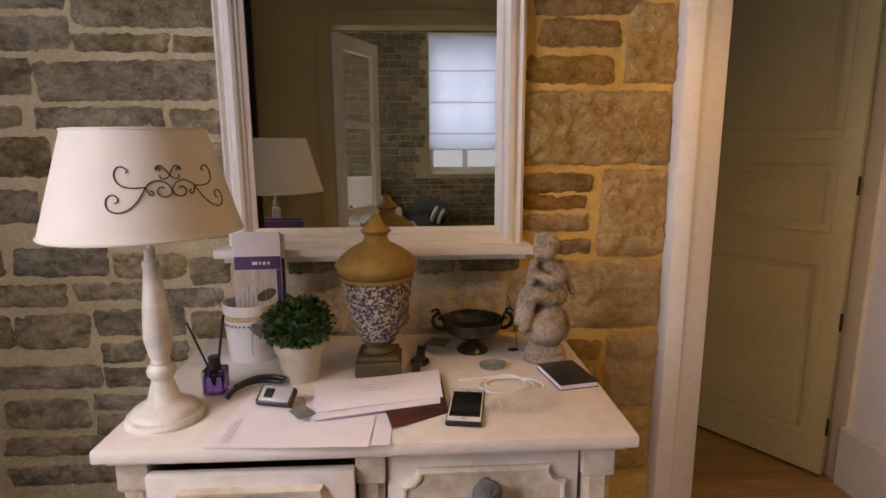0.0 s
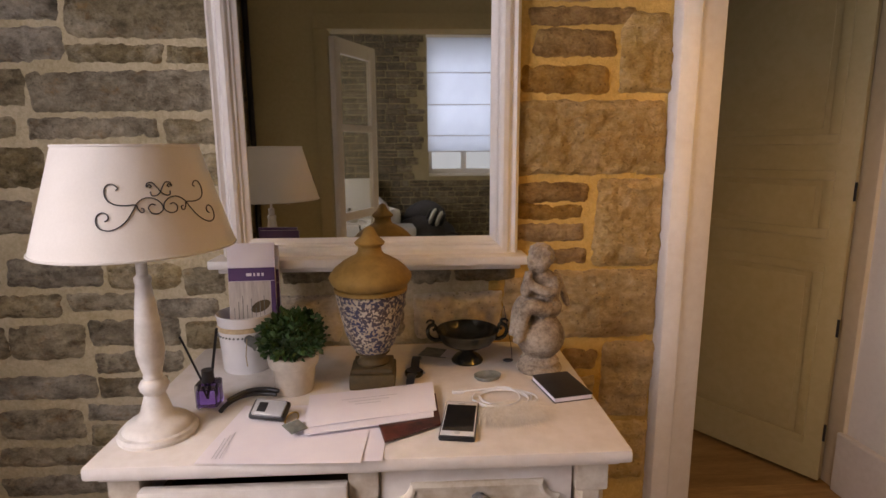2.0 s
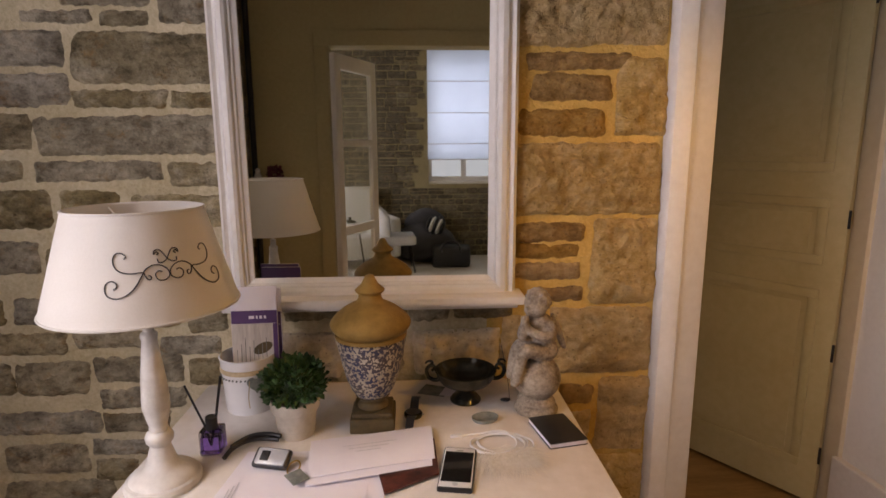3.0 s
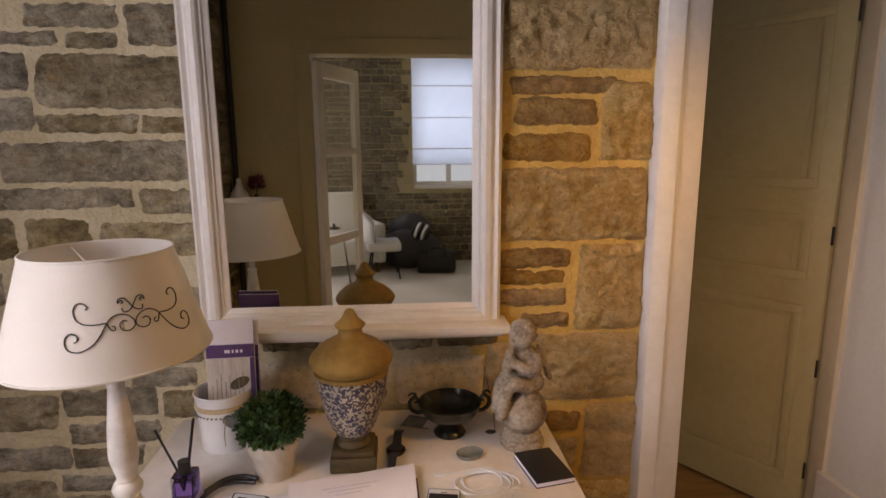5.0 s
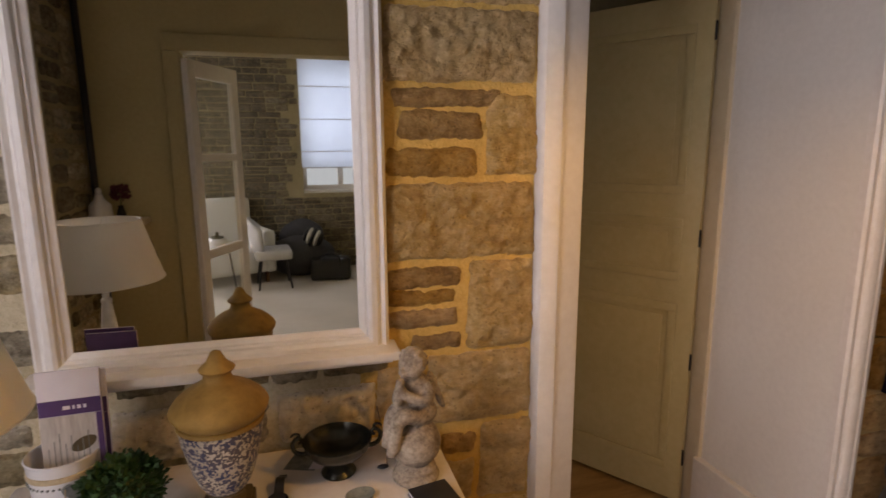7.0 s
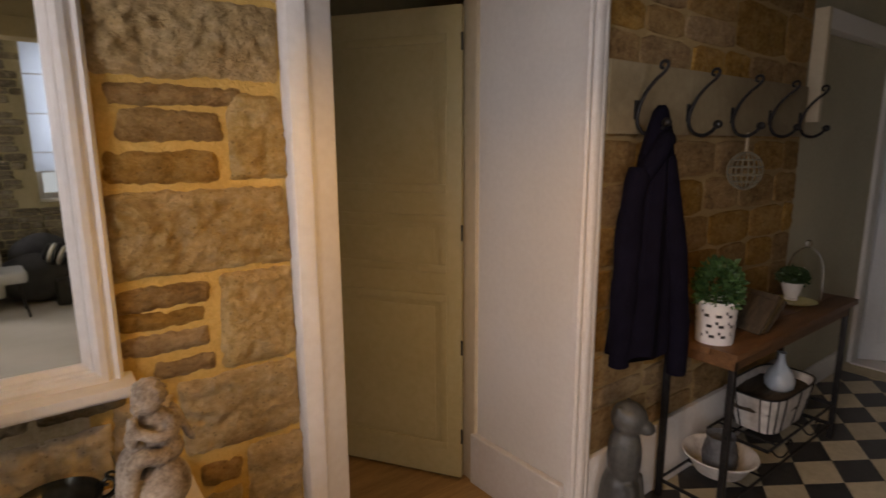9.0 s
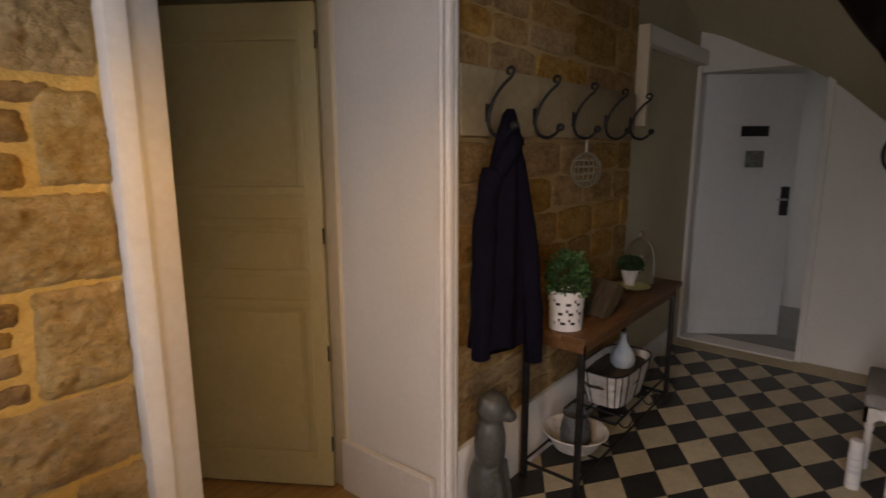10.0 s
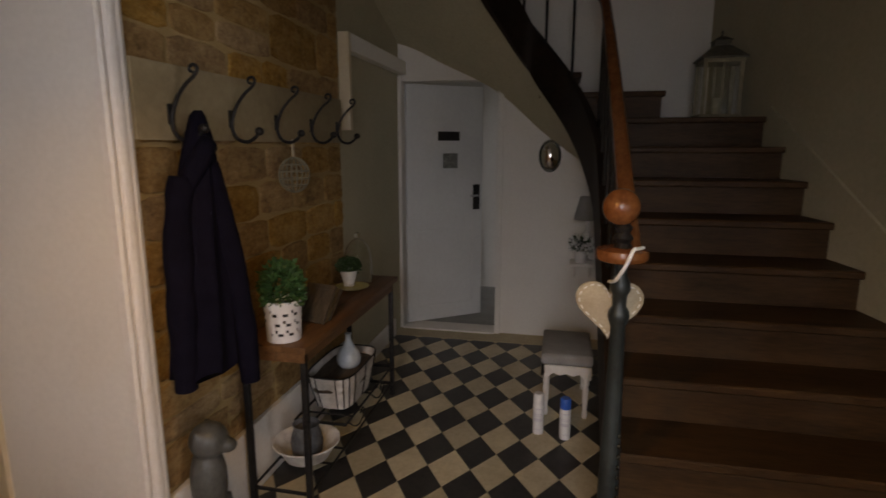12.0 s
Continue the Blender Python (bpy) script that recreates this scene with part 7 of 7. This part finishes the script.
UNDER_LEDGE = [(-0.333, -0.190, 1.027, 1.067), (-0.46, -0.36, 0.92, 1.00), (-0.17, -0.015, 1.022, 1.066), (-0.16, -0.02, 0.88, 0.985), (-0.005, 0.100, 1.020, 1.067), (0.111, 0.265, 1.022, 1.068)]
placed = []
seed = 100
for group, tone in ((RIGHT, GOLD_STONE), (RIGHT_LOW, GOLD_STONE), (LEFT, GREY_STONE), (LEFT_MID, GREY_STONE), (LEFT_LOW, GREY_STONE), (LEFT_HIGH, GREY_STONE), (UNDER_LEDGE, GREY_STONE), ([(0.005, 0.230, 0.872, 0.994), (-0.349, -0.181, 0.866, 0.994)], PALE_STONE)):
    for x0, x1, z0, z1 in group:
        seed += 1
        w, h = x1 - x0, z1 - z0
        mat_ = BROWN_STONE if tone is GOLD_STONE and h < 0.07 else tone
        big = mat_ is GOLD_STONE or tone is PALE_STONE
        me = finish("stone", rough_stone(seed, w + 0.006, h + 0.006, 0.022 if big else 0.017, 0.0125 if big else 0.0075, 0.07 if big else 0.20), mat_, 180)
        ob = new("stone", me)
        ob.parent = wall_gold if x0 > 0.2 else wall_north
        ob.location = ((x0 + x1) / 2, NORTH, (z0 + z1) / 2)
        placed.append((x0, x1, z0, z1))


def courses(x0, x1, z0, z1, seed, hs, ws, gap):
    """Uneven courses of stones: boxes (x0, x1, z0, z1)."""
    rnd = random.Random(seed)
    z = z0
    while z < z1 - hs[0] * 0.5:
        h = min(rnd.uniform(*hs), z1 - z)
        x = x0 - rnd.uniform(0, ws[0] * 0.5)
        while x < x1:
            w = rnd.uniform(*ws) * (0.7 + 0.6 * h / hs[1])
            a, b = max(x, x0), min(x + w, x1)
            if b - a > 0.05:
                split = h > hs[1] * 0.75 and rnd.random() < 0.3
                if split:
                    m_ = z + h * rnd.uniform(0.4, 0.6)
                    yield a + gap, b - gap, z + gap, m_ - gap * 0.6
                    yield a + gap, b - gap, m_ + gap * 0.6, z + h - gap
                else:
                    yield a + gap, b - gap, z + gap + rnd.uniform(-0.006, 0.006), z + h - gap
            x += w
        z += h


VARIANTS = {}


def lay(parent, boxes, place, tones, seed, depth, corner=4.5):
    """Lay shared stones in the boxes; place(x, z) gives the pose of a stone's centre."""
    rnd = random.Random(seed)
    for x0, x1, z0, z1 in boxes:
        if x1 - x0 < 0.03 or z1 - z0 < 0.02:
            continue
        tone = rnd.choice(tones)
        kind = (tone.name, rnd.randrange(6), corner)
        if kind not in VARIANTS:
            VARIANTS[kind] = finish("stone", stone_mesh(hash(kind[1]) + len(VARIANTS) * 7, 1, 1, 1, 18, corner, 0.045), tone, 40)
        ob = new("stone", VARIANTS[kind])
        ob.parent = parent
        ob.matrix_basis = place((x0 + x1) / 2, (z0 + z1) / 2) @ Matrix.Diagonal((x1 - x0, depth * rnd.uniform(0.7, 1.3), z1 - z0, 1))


def clear(b):
    return all(b[1] < p[0] + 0.004 or b[0] > p[1] - 0.004 or b[3] < p[2] + 0.004 or b[2] > p[3] - 0.004 for p in placed)


rest = [b for b in courses(-1.25, 0.645, 0.0, 2.70, 5, (0.07, 0.15), (0.14, 0.34), 0.010) if clear(b)]
lay(wall_north, [b for b in rest if b[0] < 0.2], lambda x, z: pose(x, NORTH, z), [GREY_STONE], 6, 0.012)
lay(wall_gold, [b for b in rest if b[0] >= 0.2], lambda x, z: pose(x, NORTH, z), [GOLD_STONE, BROWN_STONE], 7, 0.012)
hall = list(courses(1.825, 3.555, 0.33, 3.2, 11, (0.14, 0.24), (0.20, 0.42), 0.006))
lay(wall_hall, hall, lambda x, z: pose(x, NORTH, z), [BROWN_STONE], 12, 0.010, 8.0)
west = [b for b in courses(-1.14, -0.63, 0.3, 2.74, 15, (0.08, 0.16), (0.14, 0.32), 0.010)]
lay(wall_west, west, lambda x, z: pose(-1.125, x, z, 0, 0, 90), [GREY_STONE, SMALL_STONE], 16, 0.012)
far = [b for b in courses(-1.40, 1.35, 0.0, 2.98, 21, (0.06, 0.12), (0.09, 0.30), 0.005) if b[1] < WX0 or b[0] > WX1 or b[3] < WZ0 - 0.03 or b[2] > WZ1]
lay(wall_far, [b for b in far if b[0] > -0.25], lambda x, z: pose(x, FARY, z, 0, 0, 180), [SMALL_STONE], 22, 0.014, 7.0)
bm = None
for x0, x1, z0, z1 in far:
    if x0 <= -0.25:
        bm = box(x0, x1, FARY - 0.01, FARY + 0.012, z0, z1, 0.008, bm=bm)
tagged(part("rubble", wobble(bm, 0.008, 22), SMALL_STONE, wall_far, "far stretch of rubble stones", 60), kind="stuff")

# ---- floor tiles ----
O, A, B = Vector((3.083, 0.641)), Vector((0.1670, -0.1105)), Vector((-0.1625, -0.1080))


def tile_mesh(bm=None, shift=Vector((0, 0))):
    own = bmesh.new()
    c = (A + B) / 2
    low, top = [], []
    for q in (Vector((0, 0)), A, A + B, B):
        e = (q - c) * 0.988
        low.append(own.verts.new((e.x + shift.x, e.y + shift.y, -0.008)))
        t = (q - c) * 0.978
        top.append(own.verts.new((t.x + shift.x, t.y + shift.y, 0.0)))
    own.faces.new(low[::-1])
    own.faces.new(top)
    for i in range(4):
        own.faces.new((low[i], low[(i + 1) % 4], top[(i + 1) % 4], top[i]))
    return merge(bm, own)


TILES = [finish("tile", tile_mesh(), TILE_LIGHT), finish("tile", tile_mesh(), TILE_DARK)]
for i in range(-40, 41):
    for j in range(-40, 41):
        c = O + A * (i + 0.5) + B * (j + 0.5)
        if not (1.72 < c.x < 4.70 and -1.12 < c.y < 1.42) or (c.x > 1.75 and c.y < -0.32):
            continue
        k = (i + j) % 2
        ob = new("tile", TILES[k])
        ob.parent = floor
        ob.location = (c.x, c.y, 0.0)
# ---- boards of the front part of the hall ----
rnd = random.Random(77)
for i in range(19):
    y = -1.140 + i * 0.1336
    x = -1.248
    while x < 1.78:
        e = min(x + rnd.uniform(0.7, 1.3), 1.785)
        if 1.785 - e < 0.25:
            e = 1.785
        part("plank", box(x + 0.001, e - 0.001, y + 0.001, y + 0.1326, -0.003, rnd.uniform(0.0, 0.0012), 0.0), BOARDS, floor_room)
        x = e
